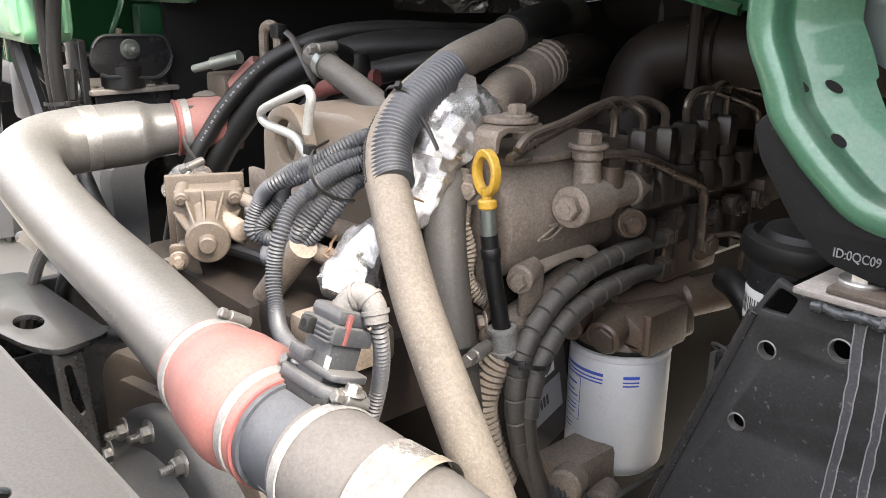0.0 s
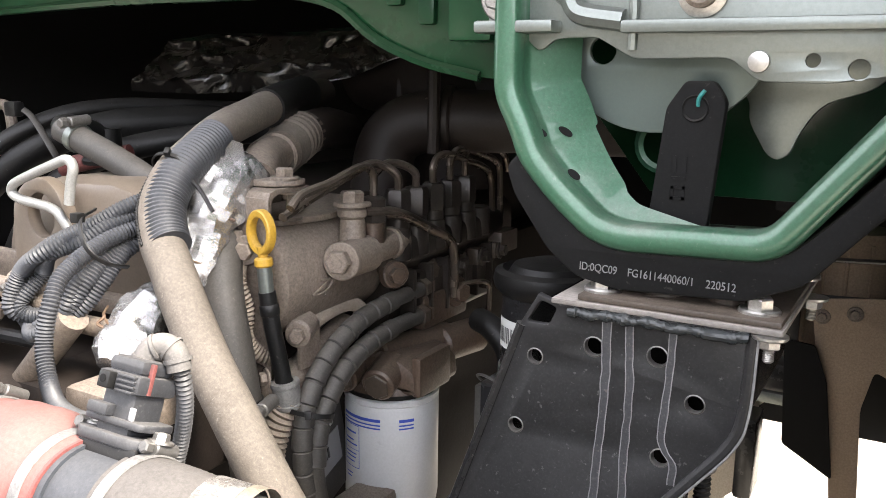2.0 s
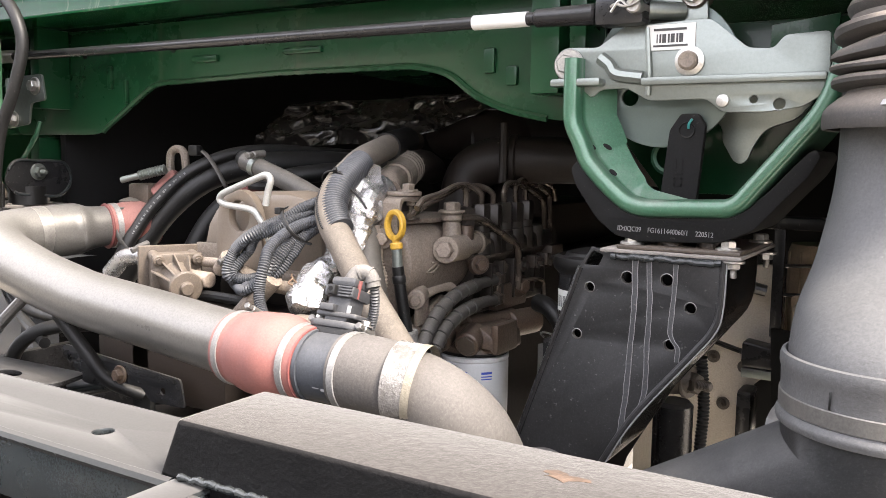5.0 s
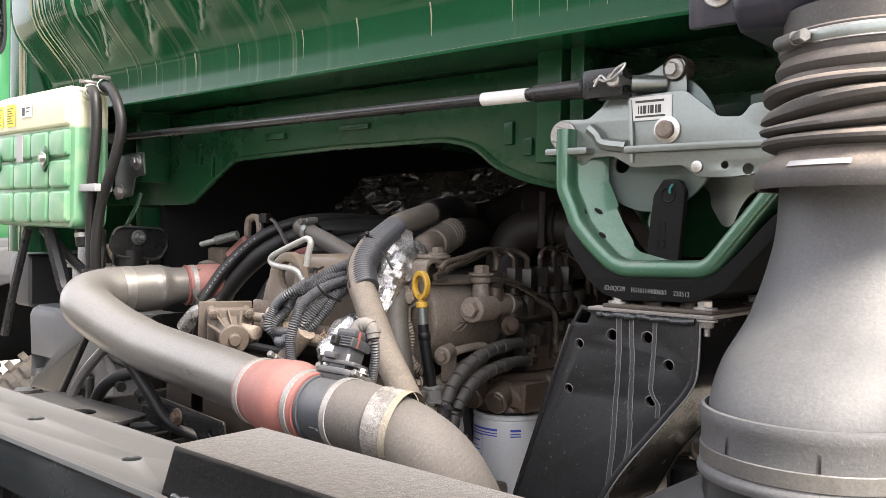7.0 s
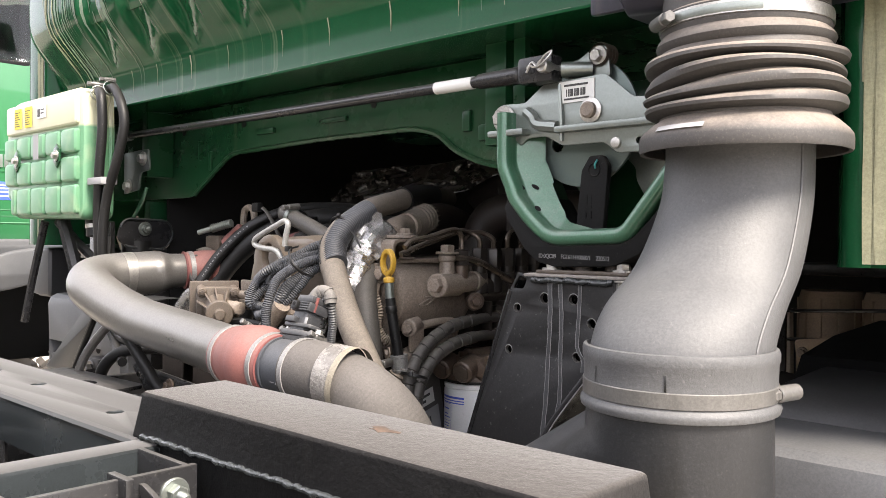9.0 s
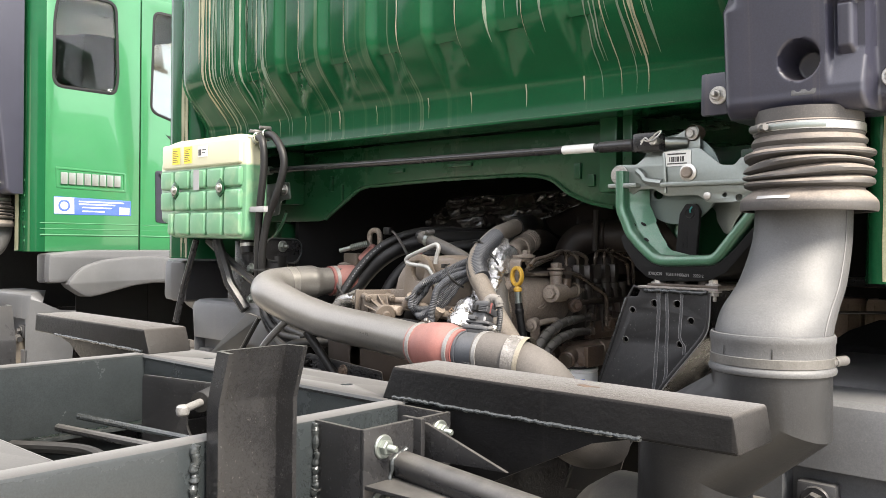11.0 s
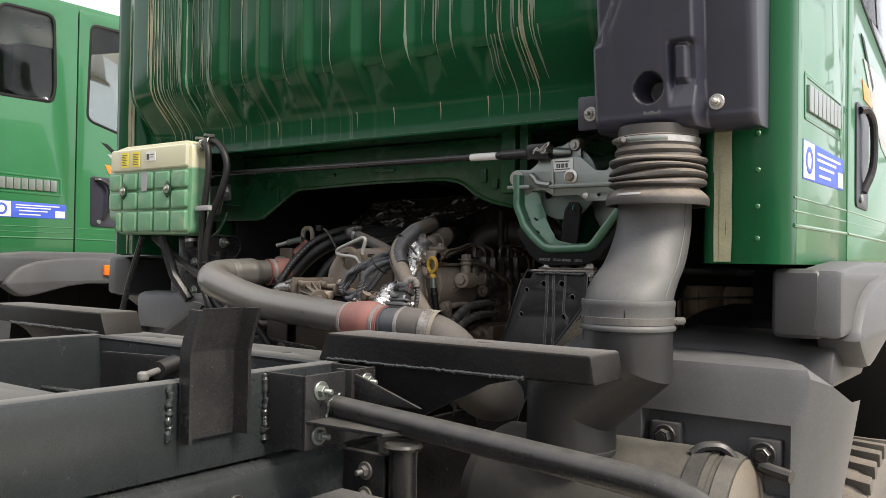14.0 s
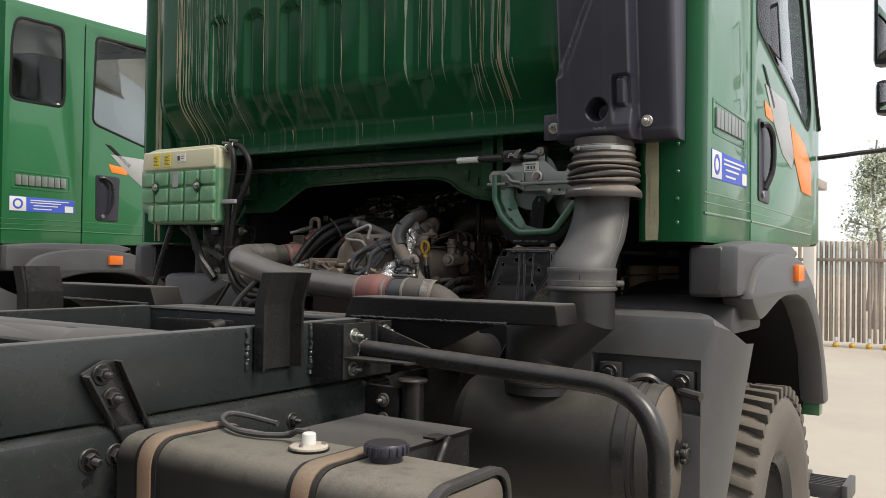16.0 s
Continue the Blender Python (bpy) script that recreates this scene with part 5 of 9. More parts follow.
ram = thing("tilt_ram", (-0.29, 0.07, 0.9), "small black upright hydraulic ram by the rail end", "ram")
part("cylinder", cyl(bmesh.new(), (-0.29, 0.07, 0.95), (-0.29, 0.07, 1.16), 0.032, n=20, bev=0.003), BLACK, ram)
part("collar", lathe(bmesh.new(), [(0, 0), (0.042, 0), (0.045, 0.006), (0.04, 0.012), (0, 0.012)], Matrix.Translation((-0.29, 0.07, 1.155)), 20), BLACK, ram)
part("collar", lathe(bmesh.new(), [(0, 0), (0.048, 0), (0.05, 0.006), (0.045, 0.012), (0, 0.012)], Matrix.Translation((-0.29, 0.07, 0.985)), 20), BLACK, ram)
part("bracket", box(bmesh.new(), (-0.44, 0.04, 1.0), (-0.32, 0.06, 1.14), 0.004), BLACK, ram)
for z in (1.045, 1.10):
    bolt(ram, (-0.37, 0.038, z), (0, -1, 0), 0.026, STRAP, True)


# ---- air intake ----
intake = thing("air_intake_box", (0.19, 0.42, 1.87), "blue-black moulded air intake box with a dusty rubber bellows", "air intake", "air intakes")
HOLE_X, HOLE_Z, HOLE_R = 0.152, 1.953, 0.0325


def box_front(x, z):
    """Depth of the box's moulded front at a place across and up it."""
    y = 0.352 - 0.11 * max(0.0, z - 1.90)
    if z < 1.892:
        y += 0.022 * ((1.892 - z) / 0.026) ** 2
    side = max(0.0, min(1.0, (x - 0.250) / 0.012))        # right half stands back
    y += 0.055 * side * side * (3 - 2 * side)
    pocket = min(1.0, max(0.0, (x - 0.196) / 0.008)) * min(1.0, max(0.0, (2.048 - z) / 0.010)) * min(1.0, max(0.0, (z - 1.905) / 0.06))
    rib = min(1.0, max(0.0, (x - 0.208) / 0.006)) * min(1.0, max(0.0, (0.240 - x) / 0.006)) * min(1.0, max(0.0, (2.042 - z) / 0.008)) * min(1.0, max(0.0, (z - 1.955) / 0.012))
    y += (1 - side) * (0.020 * pocket - 0.017 * rib)
    slant = 0.046 + 0.46 * max(0.0, z - 2.085)             # a stepped ridge runs up from the inner edge
    if z > 2.052:
        step = max(0.0, min(1.0, (slant - x) / 0.010)) * min(1.0, (z - 2.052) / 0.03)
        y += 0.026 * step
        d = (x - slant - 0.012) / 0.006
        y += 0.006 * math.exp(-d * d) * min(1.0, (z - 2.052) / 0.05)
    return y


bm = bmesh.new()
BX = [0.020, 0.022, 0.026, 0.034, 0.042] + [0.05 + 0.007 * k for k in range(8)] + [0.106 + 0.0028 * k for k in range(60)] + [0.278 + 0.011 * k for k in range(7)] + [0.353, 0.358, 0.362, 0.365, 0.366]
ZS = [1.866, 1.868, 1.872, 1.880, 1.888] + [1.892 + 0.003 * k for k in range(60)] + [2.075 + 0.0125 * k for k in range(40)] + [2.6, 2.75, 2.95]
grid = []
for z in ZS:
    row = []
    for x in BX:
        y = box_front(x, z)
        edge_l, edge_r = min(1.0, (x - 0.020) / 0.014), min(1.0, (0.366 - x) / 0.016)
        y += 0.014 * (1 - math.sqrt(max(0.0, 1 - (1 - edge_l) ** 2))) + 0.016 * (1 - math.sqrt(max(0.0, 1 - (1 - edge_r) ** 2)))
        dx, dz = x - HOLE_X, z - HOLE_Z
        d = math.hypot(dx, dz)
        if d < HOLE_R + 0.004:                            # the round blind hole with a rolled lip
            f = max(0.0, min(1.0, (HOLE_R + 0.003 - d) / 0.012))
            y += 0.075 * f * f * (3 - 2 * f)
        row.append(bm.verts.new((x, y, z)))
    grid.append(row)
for a, b in zip(grid, grid[1:]):
    for k in range(len(BX) - 1):
        bm.faces.new((a[k], a[k + 1], b[k + 1], b[k]))
back = [(bm.verts.new((0.020, 0.49, z)), bm.verts.new((0.366, 0.49, z))) for z in ZS]
for k in range(len(ZS) - 1):
    bm.faces.new((back[k][0], grid[k][0], grid[k + 1][0], back[k + 1][0]))
    bm.faces.new((grid[k][-1], back[k][1], back[k + 1][1], grid[k + 1][-1]))
    bm.faces.new((back[k][1], back[k][0], back[k + 1][0], back[k + 1][1]))
bm.faces.new([back[0][0], back[0][1]] + grid[0][::-1])
bm.faces.new([back[-1][1], back[-1][0]] + grid[-1])
body = part("moulded_body", bm, BOXBLUE, intake, "blue-black moulded body", 60)
part("stamp", plate(rounded([(0.138, 1.893), (0.178, 1.893), (0.182, 1.910), (0.16, 1.918), (0.140, 1.912)], 0.004), 0.001, at_y(0.3525), [ring2(0.15, 1.904, 0.005, 10), ring2(0.168, 1.904, 0.005, 10)]), PLASTIC, body)
ear = part("ear", box(bmesh.new(), (-0.048, 0.405, 1.882), (0.025, 0.418, 1.962), 0.006), BOXBLUE, intake, "black fixing ear")
bolt(intake, (-0.012, 0.404, 1.918), (0, -1, 0), 0.022, CHROME, True)
bolt(intake, (0.283, 0.404, 1.918), (0, -1, 0), 0.022, CHROME, True)
cx, cy = 0.146, 0.42
prof = [(0.088, 1.874), (0.088, 1.852), (0.090, 1.850), (0.090, 1.832), (0.0885, 1.828), (0.093, 1.823), (0.095, 1.818), (0.093, 1.813), (0.090, 1.810)]
for z in (1.796, 1.779, 1.762, 1.746):                  # four thick, rounded folds
    prof += [(0.092, z + 0.0085), (0.099, z + 0.0065), (0.1045, z + 0.0045), (0.1068, z + 0.001), (0.1062, z - 0.003), (0.101, z - 0.0055), (0.094, z - 0.007), (0.091, z - 0.008)]
prof += [(0.092, 1.735), (0.098, 1.731), (0.108, 1.722), (0.1115, 1.717), (0.1125, 1.712), (0.1125, 1.702), (0.111, 1.699), (0.107, 1.700), (0.106, 1.714), (0.085, 1.725)]
bm = lathe(bmesh.new(), prof, Matrix.Translation((cx, cy, 0)), 72)
for v in bm.verts:                                      # the folds sag unevenly
    a = math.atan2(v.co.y - cy, v.co.x - cx)
    w = max(0.0, 1 - abs(v.co.z - 1.778) / 0.052)
    v.co.z += w * (0.006 * math.cos(a) + 0.0035 * math.sin(a * 2 + 0.8 + v.co.z * 90))
    k = 1 + 0.025 * w * math.sin(a * 2 - 0.5 + v.co.z * 140)
    v.co.x, v.co.y = cx + (v.co.x - cx) * k, cy + (v.co.y - cy) * k
part("bellows", bm, BELLOWS, intake, "dust-topped rubber bellows")
worm_clamp(intake, (cx, cy, 1.841), (0, 0, 1), 0.0905, 0.014, CHROME, (-0.65, -0.75, 0), 1.2)
part("clamp_thread", lathe(bmesh.new(), [(0.0925, 0.0), (0.0931, 0.002), (0.0931, 0.007), (0.0925, 0.009)], Matrix.Translation((cx, cy, 1.836)), 40, start=-130, sweep=75), ZINC, intake)
part("worn_tape", lathe(bmesh.new(), [(0.1126, 1.7185), (0.1085, 1.7236)], Matrix.Translation((cx, cy, 0)), 20, start=-118, sweep=32), PAPER_GREY, intake)

elbow = thing("intake_elbow", (0.13, 0.36, 1.15), "grey plastic intake elbow joined by a wide clamped band", "intake pipe", "intake elbows")
mid = [(0.130, 0.445, 1.74, 0.0815), (0.130, 0.445, 1.69, 0.0815), (0.130, 0.435, 1.64, 0.083), (0.127, 0.40, 1.575, 0.088), (0.124, 0.35, 1.53, 0.093), (0.123, 0.325, 1.49, 0.0935), (0.123, 0.322, 1.44, 0.0935)]
pts = spline(mid, 6)
bm = bmesh.new()
rws = []
for x, y, z, r in pts:
    rws.append([bm.verts.new((x + r * math.cos(2 * math.pi * k / 40), y + r * math.sin(2 * math.pi * k / 40), z)) for k in range(40)])
for a, b in zip(rws, rws[1:]):
    for k in range(40):
        bm.faces.new((a[k], a[(k + 1) % 40], b[(k + 1) % 40], b[k]))
part("upper_pipe", bm, PLASTIC, elbow, "scuffed grey upper pipe", 60)
part("mould_seam", sweep(bmesh.new(), [(x + r * 0.97, y - r * 0.24, z) for x, y, z, r in pts[4:-4]], 0.0016, 6), PLASTIC, elbow)
band = [(0.0935, 1.490), (0.0955, 1.494), (0.0985, 1.493), (0.0998, 1.489), (0.0998, 1.482), (0.0985, 1.478), (0.0980, 1.463), (0.0980, 1.442), (0.0990, 1.4405), (0.1012, 1.438), (0.1018, 1.434), (0.1005, 1.430), (0.0935, 1.428)]
part("band", lathe(bmesh.new(), band, Matrix.Translation((0.123, 0.322, 0)), 48), PLASTIC, elbow, "black joint band")
part("band_strap", lathe(bmesh.new(), [(0.0982, 1.4425), (0.0994, 1.4435), (0.0994, 1.4575), (0.0982, 1.4585)], Matrix.Translation((0.123, 0.322, 0)), 48), STRAP, elbow, "dull steel strap")
part("strap_screw", cyl(bmesh.new(), (0.217, 0.345, 1.450), (0.224, 0.378, 1.450), 0.0085, n=12, bev=0.001), STRAP, elbow)
part("screw_head", cyl(bmesh.new(), (0.2165, 0.333, 1.450), (0.217, 0.345, 1.450), 0.007, n=6, bev=0.001), STRAP, elbow)
for a in (-118, -70):
    part("band_slot", lathe(bmesh.new(), [(0.0983, 1.459), (0.0990, 1.460), (0.0990, 1.474), (0.0983, 1.475)], Matrix.Translation((0.123, 0.322, 0)), 2, start=a, sweep=1.2), RUBBER, elbow)
# mitred lower leg: down, slanting towards the rail, down again into the canister
bm = bmesh.new()
rws = []
for cx2, cy2, z0, lean, r in ((0.123, 0.322, 1.45, 0.0, 0.0945), (0.123, 0.322, 1.370, -0.50, 0.0965), (-0.022, 0.345, 1.264, -0.62, 0.100), (-0.022, 0.348, 1.12, 0.0, 0.103)):
    rws.append([])
    for k in range(40):
        dx, dy = r * math.cos(2 * math.pi * k / 40), r * math.sin(2 * math.pi * k / 40)
        rws[-1].append(bm.verts.new((cx2 + dx, cy2 + dy, z0 + lean * dx)))
for a, b in zip(rws, rws[1:]):
    for k in range(40):
        bm.faces.new((a[k], a[(k + 1) % 40], b[(k + 1) % 40], b[k]))
part("lower_leg", bm, PLASTIC_DARK, elbow, "black mitred lower leg", 30)
part("leg_collar", lathe(bmesh.new(), [(0.103, 1.158), (0.1055, 1.157), (0.1065, 1.153), (0.1065, 1.147), (0.103, 1.145)], Matrix.Translation((-0.022, 0.348, 0)), 40), PLASTIC_DARK, elbow)


# ---- cab mount and lock ----
pedestal = thing("mount_pedestal", (-0.2, 0.58, 1.1), "black folded-steel cab mount pedestal with drilled face and paint runs", "bracket")
face = [(-0.252, 1.5525), (-0.270, 1.521), (-0.352, 1.285), (-0.42, 1.08), (-0.30, 1.08), (-0.262, 1.20), (-0.238, 1.245), (-0.190, 1.328), (-0.122, 1.415), (-0.092, 1.455), (-0.083, 1.485), (-0.081, 1.546), (-0.233, 1.546)]
drilled = [(-0.202, 1.515, 0.008), (-0.150, 1.516, 0.008), (-0.119, 1.483, 0.0073), (-0.143, 1.433, 0.0073), (-0.269, 1.433, 0.0066), (-0.253, 1.498, 0.0066)]
holes = [ring2(x, z, r) for x, z, r in drilled] + [
         rounded([(-0.262, 1.527), (-0.250, 1.5475), (-0.235, 1.5425), (-0.242, 1.527)], 0.004, 3)]
part("face_plate", plate(face, 0.007, at_y(0.53), holes), BLACK_RUN, pedestal, "drilled face plate with dried runs")
for x, z, r in drilled:
    part("hole_rim", lathe(bmesh.new(), [(r + 0.0009, 0.0), (r - 0.0002, -0.0005), (r - 0.0004, 0.0068)], Matrix.Translation((x, 0.5262, z)) @ Matrix.Rotation(radians(-90), 4, "X"), 24), STRAP, pedestal, "bare drilled rim")
# near-black so the pedestal's inside reads as shade through its holes
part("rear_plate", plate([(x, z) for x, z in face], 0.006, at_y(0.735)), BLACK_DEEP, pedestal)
edge = [(-0.235, 1.248), (-0.190, 1.328), (-0.122, 1.415), (-0.092, 1.455), (-0.083, 1.485), (-0.081, 1.545)]
bm = bmesh.new()
strip = [[bm.verts.new((x, y, z)) for y in (0.534, 0.73)] for x, z in spline([(x, 0, z) for x, z in edge], 4) and [(p[0], p[2]) for p in spline([(x, 0, z) for x, z in edge], 4)]]
for a, b in zip(strip, strip[1:]):
    bm.faces.new((a[0], a[1], b[1], b[0]))
bmesh.ops.solidify(bm, geom=bm.faces[:], thickness=0.006)
part("side_flange", bm, BLACK, pedestal)
part("flange_lip", sweep(bmesh.new(), [Vector((p[0], 0.528, p[2])) for p in spline([(x, 0, z) for x, z in [(-0.262, 1.20)] + edge], 5)], 0.0050, 10), BLACK_RUN, pedestal, "rolled rubbed edge")
part("pale_edge", sweep(bmesh.new(), [Vector((p[0] + 0.0042, 0.5250, p[2] - 0.0018)) for p in spline([(x, 0, z) for x, z in [(-0.262, 1.20)] + edge], 5)], 0.0011, 6), RUN_EDGE, pedestal, "thin pale edge line")
left_e = [(-0.262, 1.548), (-0.268, 1.524), (-0.352, 1.285), (-0.42, 1.08)]
# unseen side sheet added to keep light out of the pedestal
bm = bmesh.new()
strip = [[bm.verts.new((x + 0.004, y, z)) for y in (0.534, 0.73)] for x, z in ((-0.262, 1.54), (-0.268, 1.524), (-0.352, 1.285), (-0.42, 1.08))]
for a, b in zip(strip, strip[1:]):
    bm.faces.new((a[0], a[1], b[1], b[0]))
bmesh.ops.solidify(bm, geom=bm.faces[:], thickness=0.005)
part("light_block", bm, BLACK, pedestal)
part("left_lip", sweep(bmesh.new(), [(x + 0.001, 0.529, z) for x, z in left_e[1:]], 0.005, 8), BLACK, pedestal)
top = part("top_plate", box(bmesh.new(), (-0.240, 0.524, 1.5465), (-0.060, 0.745, 1.5515), 0.0018), TOPDUST, pedestal, "dusty brown-edged top plate")
part("pad_plate", box(bmesh.new(), (-0.218, 0.526, 1.552), (-0.062, 0.73, 1.557), 0.0015), CAST_DARK, pedestal, "dark brown pad plate")
seam(pedestal, [(-0.225, 0.524, 1.542), (-0.084, 0.524, 1.542)], 0.0048)
for x, y in ((-0.205, 0.55), (-0.082, 0.55), (-0.07, 0.69), (-0.22, 0.69)):
    bolt(pedestal, (x, y, 1.557), (0, 0, 1), 0.02, CHROME)
    bolt(pedestal, (x + 0.012, y - 0.02, 1.546), (0, 0, -1), 0.017, CHROME, True) if x > -0.1 else None

def paint_run(way, w):
    """A dried run: a thin film with raised pale edges, wandering down the plate."""
    line = [Vector((p[0] + 0.0007 * noise.noise(Vector((p[0] * 50, 3, p[2] * 90))), 0.5262, p[2])) for p in resample(spline([(x, 0.5262, z) for x, z in way], 8), 0.003)]
    bm = bmesh.new()
    rows = []
    for i, p in enumerate(line):
        h = w / 2 * (1 + 0.22 * noise.noise(Vector((way[0][0] * 40, 0, p.z * 60)))) * (0.7 if i == len(line) - 1 else 1)
        rows.append([bm.verts.new((p.x + q * h, p.y - d, p.z)) for q, d in ((-1, 0), (-0.8, 0.0006), (0.8, 0.0006), (1, 0))])
    for a, b in zip(rows, rows[1:]):
        for k in range(3):
            bm.faces.new((a[k], a[k + 1], b[k + 1], b[k]))
    film_run = part("paint_run", bm, RUN_FILM, pedestal, "dried grey run")
    for k in (0, 3):
        part("run_edge", sweep(bmesh.new(), [r + Vector((0, -0.0003, 0)) for r in [Vector((p.x + (k - 1.5) / 1.5 * w / 2 * (1 + 0.22 * noise.noise(Vector((way[0][0] * 40, 0, p.z * 60)))), p.y, p.z)) for p in line]], 0.0005, 5), RUN_EDGE, film_run)


paint_run([(-0.192, 1.540), (-0.191, 1.49), (-0.194, 1.43), (-0.198, 1.36), (-0.206, 1.29)], 0.0068)
paint_run([(-0.174, 1.540), (-0.171, 1.49), (-0.172, 1.43), (-0.173, 1.37), (-0.181, 1.335)], 0.0062)
paint_run([(-0.139, 1.540), (-0.140, 1.50), (-0.143, 1.455), (-0.140, 1.44), (-0.133, 1.43), (-0.133, 1.412)], 0.0056)

strap = thing("rubber_mount_strap", (-0.14, 0.58, 1.56), "black rubber mount cradle stencilled with a part number", "rubber mount")
outer = [(-0.292, 1.655), (-0.284, 1.632), (-0.252, 1.588), (-0.226, 1.568), (-0.192, 1.561), (-0.092, 1.565), (-0.052, 1.582), (-0.012, 1.628), (0.008, 1.650), (0.020, 1.674), (0.014, 1.682), (0.006, 1.679), (-0.010, 1.662), (-0.034, 1.634),
         (-0.063, 1.606), (-0.085, 1.598), (-0.19, 1.595), (-0.218, 1.604), (-0.255, 1.640), (-0.275, 1.672)]
part("cradle", plate(rounded(outer, 0.006, 2), 0.16, at_y(0.618), edge=0.004), CRADLE_RUBBER, strap)
part("stud_base", cyl(bmesh.new(), (-0.16, 0.57, 1.556), (-0.16, 0.57, 1.57), 0.018, n=14), CAST_DARK, strap)
part("stud_base", cyl(bmesh.new(), (-0.11, 0.57, 1.556), (-0.11, 0.57, 1.57), 0.014, n=14), CAST_DARK, strap)
lettering("ID:0QC09    FG1611440060/1    220512", 0.0092, Matrix.Translation((-0.222, 0.5375, 1.575)) @ Matrix.Rotation(radians(1.2), 4, "Y") @ FRONT @ Matrix.Diagonal((0.82, 1, 1, 1)), STENCIL, strap)

hanger = thing("cab_mount_hanger", (-0.14, 0.58, 1.60), "pale green pressed-steel hanger under the cab lock", "bracket")
go = [(-0.300, 1.80), (-0.300, 1.714), (-0.284, 1.684), (-0.276, 1.662), (-0.249, 1.632), (-0.215, 1.604), (-0.191, 1.597), (-0.081, 1.601), (-0.064, 1.610), (0.03, 1.728), (0.05, 1.80)]
bm = bmesh.new()
line = resample([(-0.300, 0, 1.80)] + [(x, 0, z) for x, z in rounded(go, 0.03, 6)[7:-7]] + [(0.05, 0, 1.80)], 0.006)
lips = ((0.552, 0.0185), (0.545, 0.0195), (0.536, 0.0185), (0.5315, 0.016), (0.5295, 0.011), (0.5285, 0.004), (0.531, -0.001), (0.538, -0.004), (0.60, -0.004), (0.70, -0.004))
rws = []
for i, p in enumerate(line):
    a, b = line[max(i - 1, 0)], line[min(i + 1, len(line) - 1)]
    t = Vector((b[0] - a[0], 0, b[2] - a[2])).normalized()
    nrm = Vector((-t.z, 0, t.x))
    s = min(1.0, max(0.0, (-0.13 - p[0]) / 0.15))       # the slotted web widens up the one arm
    wide = 0.0185 + 0.036 * s
    full = [(0.552 + 0.9 * (wide - 0.0185) * f, 0.0185 + (wide - 0.0185) * f) for f in (1.0, 0.66, 0.33, 0.1)] + list(lips)
    rws.append([bm.verts.new(Vector((p[0], y, p[2])) + nrm * off) for y, off in full])
for a, b in zip(rws, rws[1:]):
    for k in range(len(full) - 1):
        bm.faces.new((a[k], a[k + 1], b[k + 1], b[k]))
bmesh.ops.remove_doubles(bm, verts=bm.verts, dist=1e-5)
bmesh.ops.recalc_face_normals(bm, faces=bm.faces[:])
bmesh.ops.solidify(bm, geom=bm.faces[:], thickness=0.0015)
cradle = part("cradle", bm, GREEN_PALE, hanger, "pale green pressed cradle", 60)
slots = [[(x + 0.0026 * math.cos(a) * math.cos(0.9) + 0.0062 * math.sin(a) * math.sin(0.9) * -1, z + 0.0026 * math.cos(a) * math.sin(0.9) + 0.0062 * math.sin(a) * math.cos(0.9)) for a in [2 * math.pi * k / 16 for k in range(16)]] for x, z in ((-0.266, 1.684), (-0.249, 1.684), (-0.236, 1.650))]
def web_y(x, z):
    """Depth of the slotted web: it leans away from the rim."""
    return 0.552 + 0.9 * (min((Vector((x, 0, z)) - Vector(q)).length for q in line) - 0.0185)


# slots are laid on as near-black patches, their shade painted
for loop in slots:
    bm = bmesh.new()
    bm.faces.new([bm.verts.new((x, web_y(x, z) - 0.0012, z)) for x, z in loop])
    bmesh.ops.solidify(bm, geom=bm.faces[:], thickness=0.0006)
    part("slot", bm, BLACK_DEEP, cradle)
part("rear_wall", plate([(-0.30, 1.86), (-0.30, 1.72), (-0.22, 1.62), (-0.07, 1.62), (0.03, 1.73), (0.05, 1.86)], 0.004, at_y(0.72)), GREEN_SHADED, hanger)

lock = thing("cab_lock", (-0.15, 0.57, 1.68), "zinc-plated cab lock with pressed plates and a barcode label", "latch")
lk = [(-0.318, 1.775), (-0.318, 1.812), (-0.307, 1.816), (-0.263, 1.814), (-0.226, 1.840), (-0.195, 1.840), (-0.118, 1.842), (-0.106, 1.833), (-0.071, 1.804), (-0.042, 1.802), (-0.030, 1.817), (0.02, 1.819), (0.022, 1.750),
      (-0.007, 1.732), (-0.051, 1.726), (-0.097, 1.727), (-0.119, 1.744), (-0.191, 1.743), (-0.222, 1.760), (-0.257, 1.759), (-0.270, 1.748), (-0.285, 1.761), (-0.318, 1.765)]
hs = [ring2(-0.062, 1.742, 0.005, 12), ring2(-0.032, 1.728 + 0.008, 0.007, 14)]
part("front_plate", plate(rounded(lk, 0.006, 3), 0.004, at_y(0.555), hs), ZINC, lock, "pressed zinc front plate")
part("bent_flange", box(bmesh.new(), (-0.20, 0.541, 1.762), (0.02, 0.556, 1.772), 0.003), ZINC, lock)
part("bent_flange", box(bmesh.new(), (-0.322, 0.532, 1.763), (-0.252, 0.556, 1.773), 0.003), ZINC, lock)
part("pressed_ridge", hose([(-0.258, 0.552, 1.80), (-0.245, 0.550, 1.79), (-0.235, 0.550, 1.778), (-0.20, 0.551, 1.772)], 0.009, 8), ZINC, lock)
part("pressed_ridge", sweep(bmesh.new(), [(-0.197, 0.553, 1.835), (-0.192, 0.551, 1.78), (-0.193, 0.553, 1.75)], 0.004, 8), ZINC, lock)
label = part("label", box(bmesh.new(), (-0.197, 0.5512, 1.806), (-0.135, 0.5528, 1.838), 0), PAPER, lock, "white barcode label", 0)
